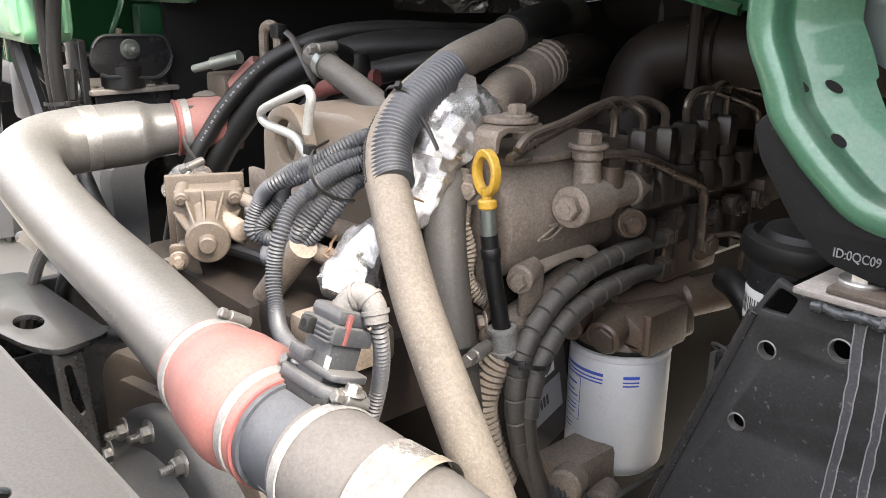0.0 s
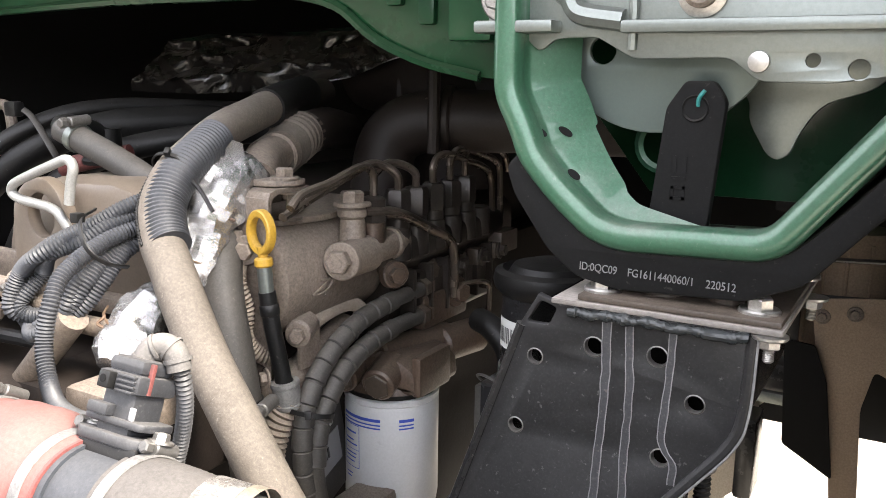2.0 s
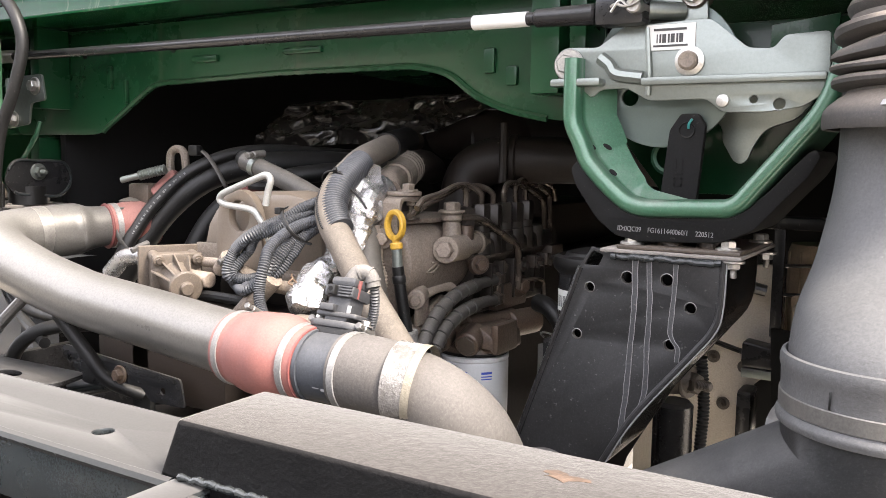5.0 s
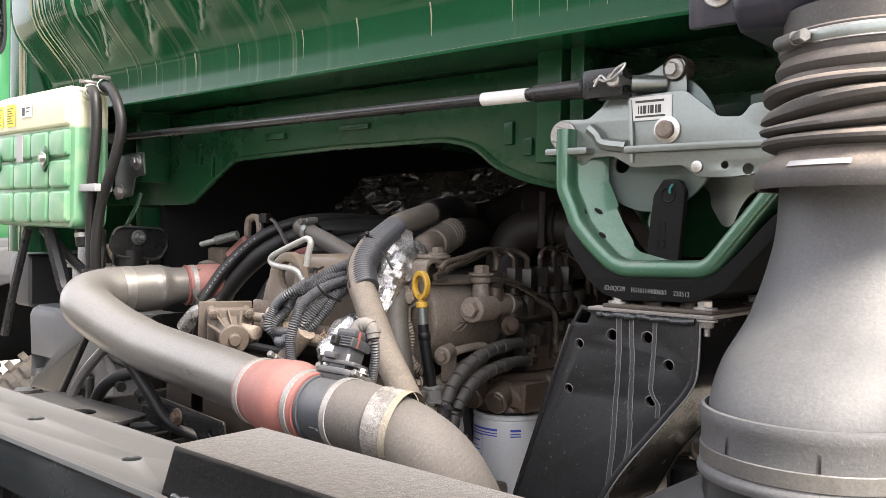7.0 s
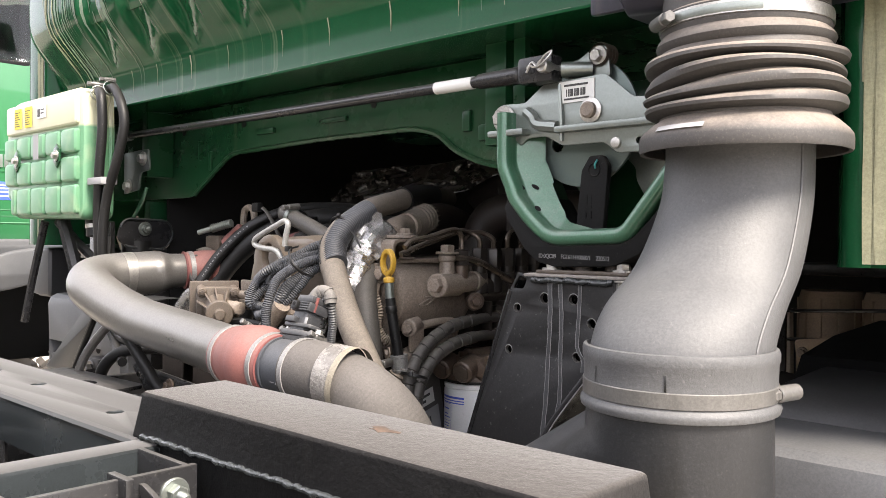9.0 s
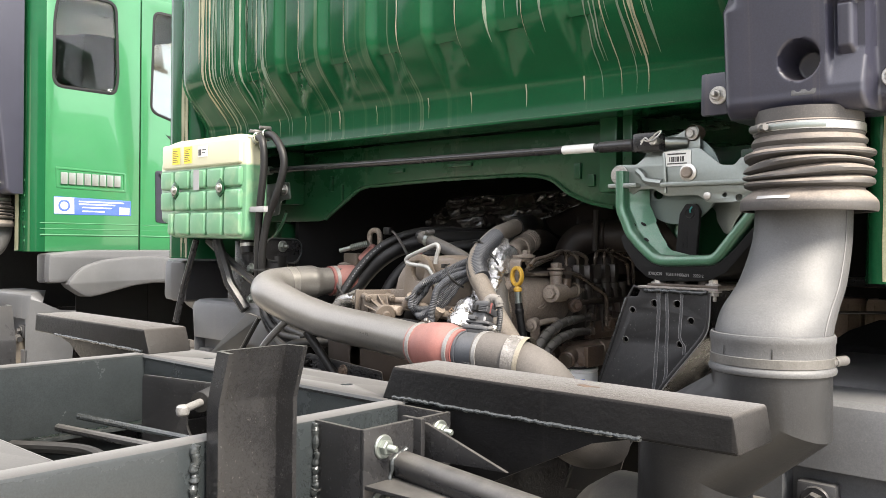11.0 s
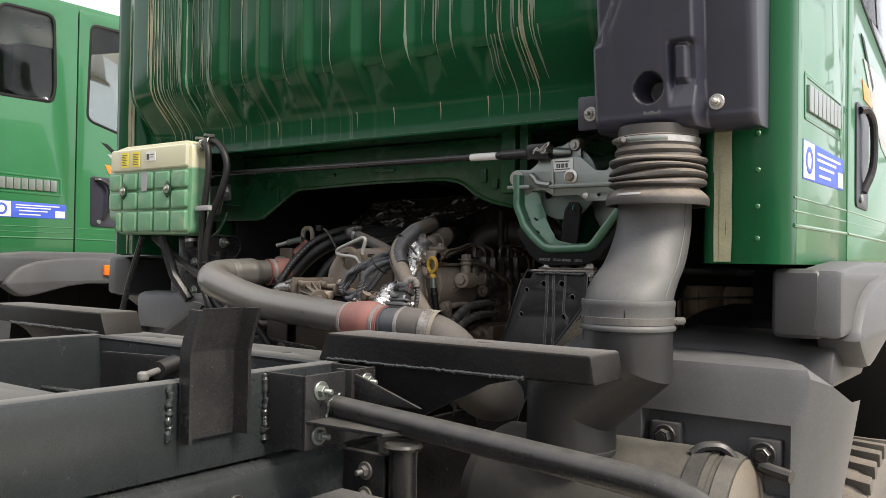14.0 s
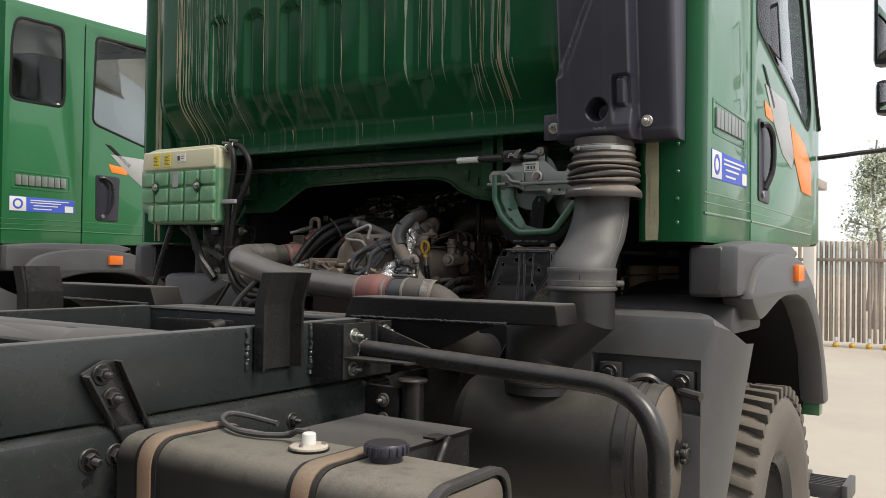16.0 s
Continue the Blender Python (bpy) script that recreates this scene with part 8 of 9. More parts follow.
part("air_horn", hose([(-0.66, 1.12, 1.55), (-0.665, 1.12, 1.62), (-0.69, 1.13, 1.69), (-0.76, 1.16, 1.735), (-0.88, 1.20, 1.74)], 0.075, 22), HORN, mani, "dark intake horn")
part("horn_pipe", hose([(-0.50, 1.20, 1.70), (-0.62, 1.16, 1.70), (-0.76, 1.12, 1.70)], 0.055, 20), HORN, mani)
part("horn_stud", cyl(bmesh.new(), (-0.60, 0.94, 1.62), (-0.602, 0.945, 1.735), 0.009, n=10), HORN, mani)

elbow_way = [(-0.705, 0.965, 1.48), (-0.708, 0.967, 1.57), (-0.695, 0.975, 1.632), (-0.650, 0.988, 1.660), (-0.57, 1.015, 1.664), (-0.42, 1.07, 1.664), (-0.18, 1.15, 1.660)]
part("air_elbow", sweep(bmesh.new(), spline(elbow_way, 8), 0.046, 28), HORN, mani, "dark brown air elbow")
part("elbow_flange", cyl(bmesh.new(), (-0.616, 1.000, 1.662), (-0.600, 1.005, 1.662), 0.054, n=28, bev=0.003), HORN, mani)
part("flange_stud", cyl(bmesh.new(), (-0.606, 0.949, 1.622), (-0.606, 0.949, 1.696), 0.005, n=10), CASING, mani)
bolt(mani, (-0.606, 0.949, 1.696), (0, 0, 1), 0.014, CASING)

pump = thing("injection_pump", (-0.58, 0.88, 1.44), "dusty injection pump row with hexagon unions and steel pipes", "fuel pump")
part("gallery", cyl(bmesh.new(), (-0.577, 0.70, 1.510), (-0.577, 0.82, 1.517), 0.0185, n=20, bev=0.002), CAST, pump, "dusty fuel gallery")
part("gallery_bolt", cyl(bmesh.new(), (-0.577, 0.79, 1.516), (-0.577, 0.80, 1.516), 0.0215, n=20, bev=0.002), CAST, pump)
part("pump_body", plate(rounded([(-0.64, 1.38), (-0.64, 1.515), (-0.60, 1.528), (-0.566, 1.520), (-0.562, 1.49), (-0.585, 1.47), (-0.585, 1.38)], 0.008, 3), 0.30, at_y(0.955), edge=0.006), UNION, pump, "oily pump body, darkened for deep shade")
for y in (0.812, 0.857, 0.903, 0.950, 0.994, 1.04):
    part("pump_boss", cyl(bmesh.new(), (-0.577, y, 1.49), (-0.577, y, 1.535), 0.0195, 0.0175, n=18, bev=0.003), UNION, pump)
    part("pump_fin", box(bmesh.new(), (-0.585, y + 0.018, 1.40), (-0.562, y + 0.026, 1.475), 0.002), UNION, pump)
part("side_cover", box(bmesh.new(), (-0.588, 0.86, 1.415), (-0.570, 1.06, 1.465), 0.006), UNION, pump)
part("fitting_body", cyl(bmesh.new(), (-0.573, 0.685, 1.512), (-0.575, 0.745, 1.512), 0.0225, n=20, bev=0.003), CAST, pump)
bolt(pump, (-0.573, 0.686, 1.512), (0.25, -1, 0.05), 0.030, CAST)
part("riser", cyl(bmesh.new(), (-0.585, 0.725, 1.52), (-0.588, 0.728, 1.556), 0.017, 0.0155, n=18, bev=0.002), CAST, pump)
part("banjo", cyl(bmesh.new(), (-0.588, 0.728, 1.556), (-0.588, 0.728, 1.572), 0.0185, n=20, bev=0.004), CAST, pump)
bolt(pump, (-0.588, 0.728, 1.572), (0, 0, 1), 0.030, CAST)
part("lug", cyl(bmesh.new(), (-0.575, 0.79, 1.475), (-0.562, 0.785, 1.478), 0.018, n=18, bev=0.002), OIL_BROWN, pump)
bolt(pump, (-0.562, 0.785, 1.478), (0.8, -0.6, 0), 0.022, OIL_BROWN)
part("lug_arm", box(bmesh.new(), (-0.585, 0.775, 1.478), (-0.57, 0.80, 1.51), 0.004), CAST_DARK, pump)
nuts = [(0.757, 1.566), (0.813, 1.564), (0.857, 1.563), (0.903, 1.564), (0.950, 1.563), (0.994, 1.565)]
for k, (y, z) in enumerate(nuts):
    part("delivery_valve", cyl(bmesh.new(), (-0.577, y, 1.515), (-0.577, y, z - 0.016), 0.0155, n=16, bev=0.002), UNION if k else OIL_BROWN, pump)
    if k == 0:
        part("union_nut", lathe(bmesh.new(), [(0, -0.016), (0.018, -0.016), (0.018, -0.004), (0.012, 0.0), (0.018, 0.003), (0.018, 0.012), (0.008, 0.016), (0, 0.016)], Matrix.Translation((-0.577, y, z)), 6), UNION, pump)
    else:
        part("union_nut", lathe(bmesh.new(), [(0, -0.018), (0.0165, -0.018), (0.0172, -0.015), (0.0172, 0.016), (0.014, 0.02), (0, 0.02)], Matrix.Translation((-0.577, y, z)) @ Matrix.Rotation(0.3 * k, 4, "Z"), 6), UNION, pump)
lines = [[(0.757, 1.58), (0.757, 1.605), (0.745, 1.618), (0.720, 1.618), (0.67, 1.606), (0.62, 1.598), (0.60, 1.585)],
         [(0.813, 1.58), (0.811, 1.602), (0.798, 1.615), (0.775, 1.618), (0.73, 1.606), (0.66, 1.588), (0.61, 1.572)],
         [(0.857, 1.58), (0.854, 1.602), (0.838, 1.614), (0.815, 1.615), (0.79, 1.604)],
         [(0.903, 1.58), (0.902, 1.604), (0.916, 1.618), (0.945, 1.620), (1.00, 1.607), (1.055, 1.592), (1.078, 1.575), (1.085, 1.54), (1.088, 1.44)],
         [(0.950, 1.58), (0.950, 1.606), (0.965, 1.622), (0.99, 1.624), (1.05, 1.612), (1.095, 1.598), (1.112, 1.57), (1.115, 1.44)],
         [(0.994, 1.58), (0.994, 1.61), (1.01, 1.628), (1.05, 1.625), (1.12, 1.61), (1.14, 1.58)]]
for k, pth in enumerate(lines):
    back = -0.02 if k in (1, 2) else 0.0
    part("fuel_pipe", hose([(-0.577 + (back * min(1, i / 3) if i > 1 else 0), y, z) for i, (y, z) in enumerate(pth)], 0.0055, 10), PIPE_BROWN, pump, "dusty steel fuel pipe")
part("return_pipe", hose([(-0.575, 0.735, 1.565), (-0.565, 0.76, 1.563), (-0.56, 0.80, 1.553), (-0.56, 0.87, 1.525), (-0.56, 0.915, 1.506), (-0.56, 0.932, 1.488), (-0.56, 0.936, 1.45), (-0.56, 0.935, 1.415)], 0.0072, 12), PIPE_BROWN, pump)
part("clip", box(bmesh.new(), (-0.575, 1.07, 1.455), (-0.55, 1.13, 1.49), 0.004), CAST_DARK, pump)
for y in (0.93, 1.0, 1.06):
    part("lever", box(bmesh.new(), (-0.575, y, 1.45), (-0.555, y + 0.03, 1.475), 0.004), CAST_DARK, pump)
    bolt(pump, (-0.555, y + 0.015, 1.462), (1, 0, 0), 0.018, UNION)

feed = thing("fuel_feed_hoses", (-0.575, 0.7, 1.15), "spiral-wrapped grey hoses running to brass unions", "hose")
part("feed_block", box(bmesh.new(), (-0.63, 0.865, 1.38), (-0.565, 0.99, 1.43), 0.008), OIL_BROWN, feed, "brown oily union block")
part("feed_block", box(bmesh.new(), (-0.63, 0.88, 1.43), (-0.585, 0.96, 1.475), 0.008), OIL_BROWN, feed)
A = [(-0.575, 0.885, 1.442), (-0.572, 0.86, 1.441), (-0.572, 0.80, 1.440), (-0.574, 0.735, 1.432), (-0.576, 0.685, 1.414), (-0.577, 0.650, 1.390), (-0.576, 0.627, 1.365), (-0.575, 0.612, 1.335), (-0.572, 0.606, 1.29), (-0.570, 0.618, 1.23), (-0.565, 0.645, 1.165), (-0.56, 0.66, 1.10)]
B = [(-0.572, 0.878, 1.404), (-0.568, 0.85, 1.405), (-0.566, 0.79, 1.406), (-0.567, 0.73, 1.398), (-0.568, 0.682, 1.380), (-0.568, 0.650, 1.353), (-0.566, 0.628, 1.32), (-0.564, 0.618, 1.28), (-0.562, 0.628, 1.22), (-0.556, 0.652, 1.15)]
for pth in (A, B):
    part("hose", hose(pth, 0.0105, 14), HOSE_DARK, feed, "grey wrapped hose")
    line = resample(spline(pth[2:-2], 8), 0.0016)
    part("spiral_wrap", sweep(bmesh.new(), line, lambda s: 0.0112 + 0.0009 * (1 if (s % 0.026) > 0.0022 else -1) + 0.0008 * (s % 0.026) / 0.026, 14), HOSE_DARK, feed)
    part("union", cyl(bmesh.new(), Vector(pth[0]), Vector(pth[1]) * 0.3 + Vector(pth[0]) * 0.7, 0.015, n=6), OIL_BROWN, feed)
    part("union", cyl(bmesh.new(), pth[1], Vector(pth[1]) + (Vector(pth[0]) - Vector(pth[1])) * 0.6, 0.0145, n=6), CAST_DARK, feed)
tie(feed, (-0.573, 0.622, 1.345), (0, 0.3, 1), 0.027, 0.006, RUBBER, (0.5, -0.8, 0))
bolt(feed, (-0.565, 0.95, 1.42), (1, -0.2, 0), 0.030, OIL_BROWN)
bolt(feed, (-0.585, 0.90, 1.46), (1, -0.2, 0), 0.026, CAST_DARK)
part("thin_pipe", hose([(-0.56, 0.95, 1.43), (-0.54, 0.98, 1.432), (-0.535, 1.0, 1.42), (-0.535, 1.0, 1.38)], 0.004, 8), PIPE_BROWN, feed)
part("tan_loop", ribbed([(-0.612, 0.67, 1.43), (-0.614, 0.707, 1.437), (-0.614, 0.749, 1.439), (-0.611, 0.774, 1.429), (-0.622, 0.783, 1.408), (-0.651, 0.781, 1.393)], 0.0085, 0.0048, 0.0012, 12), CONDUIT_TAN, feed, "tan conduit loop")
part("sender", cyl(bmesh.new(), (-0.61, 0.665, 1.438), (-0.60, 0.635, 1.432), 0.016, n=16, bev=0.003), CAST, feed)
part("sender_tab", box(bmesh.new(), (-0.605, 0.638, 1.385), (-0.598, 0.675, 1.44), 0.003), CAST, feed)
bolt(feed, (-0.60, 0.636, 1.43), (0.4, -0.9, 0), 0.02, CAST)
part("thick_pipe", hose([(-0.63, 0.77, 1.40), (-0.625, 0.72, 1.388), (-0.62, 0.67, 1.375), (-0.62, 0.62, 1.36)], 0.021, 16), CAST, feed, "sandy thick pipe")

filt_oil = thing("oil_filter", (-0.575, 0.80, 1.16), "white spin-on oil filter with blue print under a brown head", "oil filter")
fc = (-0.592, 0.822)
fm = Matrix.Translation((fc[0], fc[1], 1.135)) @ Matrix.Diagonal((1.14, 1.14, 1.06, 1))
part("can", lathe(bmesh.new(), [(0, 0.0), (0.030, 0.0), (0.049, 0.004), (0.0555, 0.012), (0.057, 0.022), (0.057, 0.152), (0.0555, 0.156), (0.0575, 0.158), (0.0575, 0.164), (0.054, 0.166), (0, 0.166)], fm, 48), WHITE, filt_oil, "white enamelled can")
part("seal", lathe(bmesh.new(), [(0.05, 0.166), (0.0565, 0.167), (0.0565, 0.172), (0.05, 0.173)], fm, 40), RUBBER, filt_oil)
def wrap_bar(a0, a1, z0, z1, mat, r=0.05735):
    part("print", lathe(bmesh.new(), [(r, z0), (r, z1)], fm, max(2, int((a1 - a0) / 4)), start=a0, sweep=a1 - a0), mat, filt_oil)
for z in (0.138, 0.133, 0.1285):
    wrap_bar(-128, -70, z, z + (0.004 if z > 0.137 else 0.002), BLUE)
    wrap_bar(-48, -30, z, z + (0.004 if z > 0.137 else 0.002), BLUE)
for a0, a1, z0, z1 in ((-128, -98, 0.127, 0.1278), (-128, -127, 0.070, 0.127), (-99, -98, 0.070, 0.127), (-128, -98, 0.070, 0.0708), (-128, -98, 0.094, 0.0947), (-125, -104, 0.116, 0.1185), (-125, -108, 0.106, 0.108), (-125, -102, 0.100, 0.102), (-125, -103, 0.088, 0.0896), (-125, -104, 0.083, 0.0846), (-125, -106, 0.077, 0.0786), (-124, -110, 0.060, 0.0616), (-124, -112, 0.055, 0.0566)):
    wrap_bar(a0, a1, z0, z1, BLUE, 0.0572)
hm = [(-0.652, 1.318), (-0.648, 1.352), (-0.615, 1.366), (-0.555, 1.366), (-0.528, 1.350), (-0.524, 1.318)]
part("head", plate(rounded(hm, 0.008, 3), 0.115, at_y(0.835), edge=0.010), OIL_BROWN, filt_oil, "brown cast filter head")
part("head_neck", lathe(bmesh.new(), [(0.062, 0.0), (0.064, 0.003), (0.060, 0.014), (0.052, 0.020)], Matrix.Translation((fc[0], fc[1], 1.312)), 40), OIL_BROWN, filt_oil)
for a0, a1, r in (((-0.628, 0.79, 1.350), (-0.618, 0.742, 1.338), 0.021), ((-0.575, 0.80, 1.350), (-0.566, 0.748, 1.337), 0.0225)):
    part("boss", cyl(bmesh.new(), a0, a1, r, n=20, bev=0.003), OIL_BROWN, filt_oil)
    tip = Vector(a1) + (Vector(a1) - Vector(a0)).normalized() * 0.004
    part("plug", cyl(bmesh.new(), a1, tip, r * 0.8, n=6, bev=0.001), CAST_DARK, filt_oil)
part("boss", cyl(bmesh.new(), (-0.60, 0.80, 1.358), (-0.565, 0.93, 1.358), 0.021, n=18, bev=0.004), OIL_BROWN, filt_oil)
part("boss", cyl(bmesh.new(), (-0.565, 0.90, 1.350), (-0.545, 0.985, 1.350), 0.026, n=18, bev=0.005), OIL_BROWN, filt_oil)
part("rib", box(bmesh.new(), (-0.60, 0.775, 1.362), (-0.594, 0.90, 1.374), 0.002), OIL_BROWN, filt_oil)
part("rib", box(bmesh.new(), (-0.535, 0.78, 1.318), (-0.52, 0.86, 1.372), 0.005), OIL_BROWN, filt_oil)

ecu = thing("engine_controller", (-0.64, 0.70, 1.15), "grey engine control box with white and grey labels", "control unit")
em = Matrix.Translation((-0.628, 0.70, 1.26)) @ Matrix.Rotation(radians(12), 4, "X") @ Matrix.Rotation(radians(8), 4, "Z")
part("case", box(bmesh.new(), (-0.03, -0.075, -0.10), (0.0, 0.075, 0.10), 0.006, em), HOSE_DARK, ecu, "dark grey ribbed case")
part("label", box(bmesh.new(), (0.0004, -0.035, 0.005), (0.0012, 0.045, 0.035), 0, em), PAPER, ecu, "white printed label", 0)
part("label", box(bmesh.new(), (0.0004, -0.045, -0.055), (0.0012, 0.055, -0.005), 0, em), PAPER_GREY, ecu, "grey printed label", 0)
b = bmesh.new()
for k in range(9):
    box(b, (0.0012, -0.035 + k * 0.007, -0.035), (0.0018, -0.031 + k * 0.007, -0.02), 0, em)
for y, z, w in ((-0.028, 0.022, 0.06), (-0.028, 0.012, 0.045), (-0.04, -0.013, 0.04)):
    box(b, (0.0012, y, z), (0.0018, y + w, z + 0.005), 0, em)
part("print", b, INK, ecu, smooth=0)
low = thing("lower_fittings", (-0.56, 0.68, 1.05), "cluster of dusty cast unions and conduit below the hoses", "fittings")
part("casting", box(bmesh.new(), (-0.61, 0.68, 1.13), (-0.55, 0.78, 1.19), 0.012), CAST, low)
part("union", cyl(bmesh.new(), (-0.56, 0.70, 1.17), (-0.545, 0.665, 1.175), 0.022, n=16, bev=0.004), CAST, low)
part("union", cyl(bmesh.new(), (-0.55, 0.76, 1.13), (-0.53, 0.715, 1.135), 0.02, n=16, bev=0.004), CAST, low)
part("conduit", ribbed([(-0.56, 0.655, 1.165), (-0.54, 0.68, 1.16), (-0.52, 0.70, 1.13), (-0.52, 0.71, 1.07)], 0.011, 0.006, 0.0014, 12), CONDUIT, low)
part("conduit", ribbed([(-0.51, 0.76, 1.10), (-0.49, 0.80, 1.09), (-0.48, 0.86, 1.04)], 0.014, 0.006, 0.0014, 12), CONDUIT_TAN, low)

can = thing("power_steering_tank", (-0.358, 0.80, 1.32), "black cylindrical reservoir with a rubber cap and barcode label", "reservoir")
cm = Matrix.Translation((-0.356, 0.802, 1.335)) @ Matrix.Diagonal((1.08, 1.08, 0.96, 1))
part("body", lathe(bmesh.new(), [(0, 0), (0.05, 0), (0.052, 0.004), (0.052, 0.165), (0.048, 0.168), (0, 0.168)], cm, 36), BLACK, can)
part("cap", lathe(bmesh.new(), [(0.053, 0.15), (0.060, 0.158), (0.062, 0.168), (0.060, 0.178), (0.052, 0.182), (0.046, 0.175), (0.04, 0.186), (0.02, 0.192), (0, 0.193)], cm, 36), RUBBER, can, "ribbed rubber cap")
part("label", lathe(bmesh.new(), [(0.0524, 0.085), (0.0524, 0.122)], cm, 12, start=-150, sweep=45), PAPER, can, "white barcode label")
for k in range(9):
    part("print", lathe(bmesh.new(), [(0.0527, 0.092), (0.0527, 0.112)], cm, 1, start=-146 + k * 4.2, sweep=1.6 + (k % 3) * 0.6), INK, can)
part("clamp", lathe(bmesh.new(), [(0.052, 0.04), (0.0545, 0.041), (0.0545, 0.056), (0.052, 0.057)], cm, 36), ZINC, can)
part("holder", box(bmesh.new(), (-0.432, 0.775, 1.10), (-0.34, 0.86, 1.362), 0.005), BLACK, can)
part("holder_clip", hose([(-0.428, 0.772, 1.365), (-0.432, 0.768, 1.372), (-0.42, 0.762, 1.376), (-0.40, 0.757, 1.372), (-0.385, 0.753, 1.358)], 0.0018, 6), STRAP, can, "bent spring clip")
part("hose", hose([(-0.50, 0.90, 1.40), (-0.47, 0.885, 1.395), (-0.445, 0.88, 1.37), (-0.44, 0.88, 1.34)], 0.017, 12), RUBBER, can)
part("strip", box(bmesh.new(), (-0.452, 0.80, 1.0), (-0.437, 0.815, 1.345), 0.002), STRAP, can)

sheet = thing("plastic_sheet", (-0.95, 1.1, 1.65), "crumpled black plastic sheet lying over the engine", "plastic sheet")
bm = bmesh.new()
bmesh.ops.create_grid(bm, x_segments=110, y_segments=46, size=1.0)
for v in bm.verts:
    u, w = (v.co.x + 1) / 2, (v.co.y + 1) / 2
    front = min(1.0, w / 0.45)
    back = max(0.0, (w - 0.45) / 0.55)
    low = 1.690 + 0.075 * max(0.0, min(1.0, (u - 0.5) / 0.35))
    x = -1.386 + 0.80 * u + 0.13 * front * (1 - u)
    y = 1.09 + 0.03 * front + 0.28 * back
    z = low + (1.792 + 0.02 * u - low) * front ** 0.8 + 0.02 * back
    q = Vector((x * 5, z * 9, y * 6))
    fold = abs(noise.noise(q)) * 0.07 + abs(noise.noise(q * 2.3 + Vector((5, 1, 2)))) * 0.038 + abs(noise.noise(q * 6.0)) * 0.010
    v.co = Vector((x + 0.01 * noise.noise(q * 1.7), y - fold, z + 0.012 * noise.noise(q * 1.3 + Vector((9, 9, 9)))))
bmesh.ops.solidify(bm, geom=bm.faces[:], thickness=0.002)
part("sheet", bm, SHEET, sheet, smooth=40)

# ---- seen past the pedestal ----
shock = thing("shock_absorber", (-0.205, 0.78, 0.7), "black shock absorber with a rusty top nut", "shock absorber")
part("body", cyl(bmesh.new(), (-0.205, 0.78, 0.70), (-0.205, 0.78, 1.29), 0.031, n=24, bev=0.006), BLACK, shock)
part("bush", cyl(bmesh.new(), (-0.225, 0.77, 1.325), (-0.185, 0.79, 1.325), 0.024, n=18, bev=0.003), CAST_DARK, shock)
bolt(shock, (-0.185, 0.785, 1.322), (0.9, -0.35, 0), 0.034, CAST_DARK, True)
part("cable", ribbed([(-0.17, 0.80, 1.36), (-0.165, 0.81, 1.28), (-0.168, 0.81, 1.20), (-0.16, 0.80, 1.12), (-0.11, 0.79, 1.10), (-0.06, 0.77, 1.08)], 0.009, 0.006, 0.001, 10), RUBBER, shock)
pan = thing("inner_wheel_housing", (-0.22, 1.3, 0.8), "cream dust-covered inner wheel housing with black brackets", "wheel housing")
part("panel", plate([(-0.44, 0.85), (-0.44, 1.42), (-0.14, 1.46), (-0.135, 1.25), (-0.187, 1.197), (-0.190, 1.06), (-0.244, 1.008), (-0.30, 0.93), (-0.36, 0.80)], 0.02, at_y(1.32)), CREAM, pan)
part("bracket", plate(rounded([(-0.203, 1.30), (-0.125, 1.288), (-0.125, 1.246), (-0.203, 1.246)], 0.008), 0.05, at_y(1.285), edge=0.004), BLACK, pan)
part("bracket_lip", box(bmesh.new(), (-0.203, 1.262, 1.224), (-0.126, 1.31, 1.243), 0.003), ZINC, pan, "bare zinc lower lip")
part("rod", cyl(bmesh.new(), (-0.28, 1.29, 1.29), (-0.20, 1.27, 1.275), 0.006, n=10), BLACK, pan)
part("bracket", box(bmesh.new(), (-0.205, 1.24, 1.06), (-0.175, 1.31, 1.20), 0.008), BLACK, pan)
for x, z in ((-0.27, 1.25), (-0.245, 1.15), (-0.205, 1.235)):
    bolt(pan, (x, 1.308, z), (0, -1, 0), 0.018, CAST_DARK, True)
part("arm", hose([(-0.36, 1.2, 1.40), (-0.26, 1.22, 1.43), (-0.16, 1.25, 1.41)], 0.012, 10), BLACK, pan)
part("leaf_pack", box(bmesh.new(), (-0.42, 0.9, 0.80), (-0.30, 1.9, 0.88), 0.01), CREAM, pan)
shield = thing("heat_shield", (-0.05, 1.32, 1.1), "brown dusty sheet-metal shield below a strapped ribbed canister", "shield")
pl = [(-0.118, 1.40), (-0.03, 1.412), (0.16, 1.43), (0.16, 1.30), (0.03, 1.275), (-0.02, 1.30), (-0.034, 1.235), (-0.018, 0.98), (-0.052, 0.975), (-0.079, 1.21), (-0.103, 1.307)]
part("sheet", plate(rounded(pl, 0.01), 0.006, at_y(1.28)), SHIELD, shield, "brown dusty sheet")
can_prof = [(0.062, 1.30), (0.066, 1.31), (0.066, 1.385), (0.0665, 1.39), (0.066, 1.395), (0.066, 1.48), (0.060, 1.50), (0, 1.50)]
for x in (-0.075, 0.055, 0.185):
    part("canister", lathe(bmesh.new(), can_prof, Matrix.Translation((x, 1.37, 0)), 28), SHIELD, shield, "ribbed dusty canister")
    for a in (-150, -120, -90, -60, -30):
        rx, ry = x + 0.066 * math.cos(radians(a)), 1.37 + 0.066 * math.sin(radians(a))
        part("canister_rib", cyl(bmesh.new(), (rx, ry, 1.315), (rx, ry, 1.485), 0.003, n=8), SHIELD, shield)
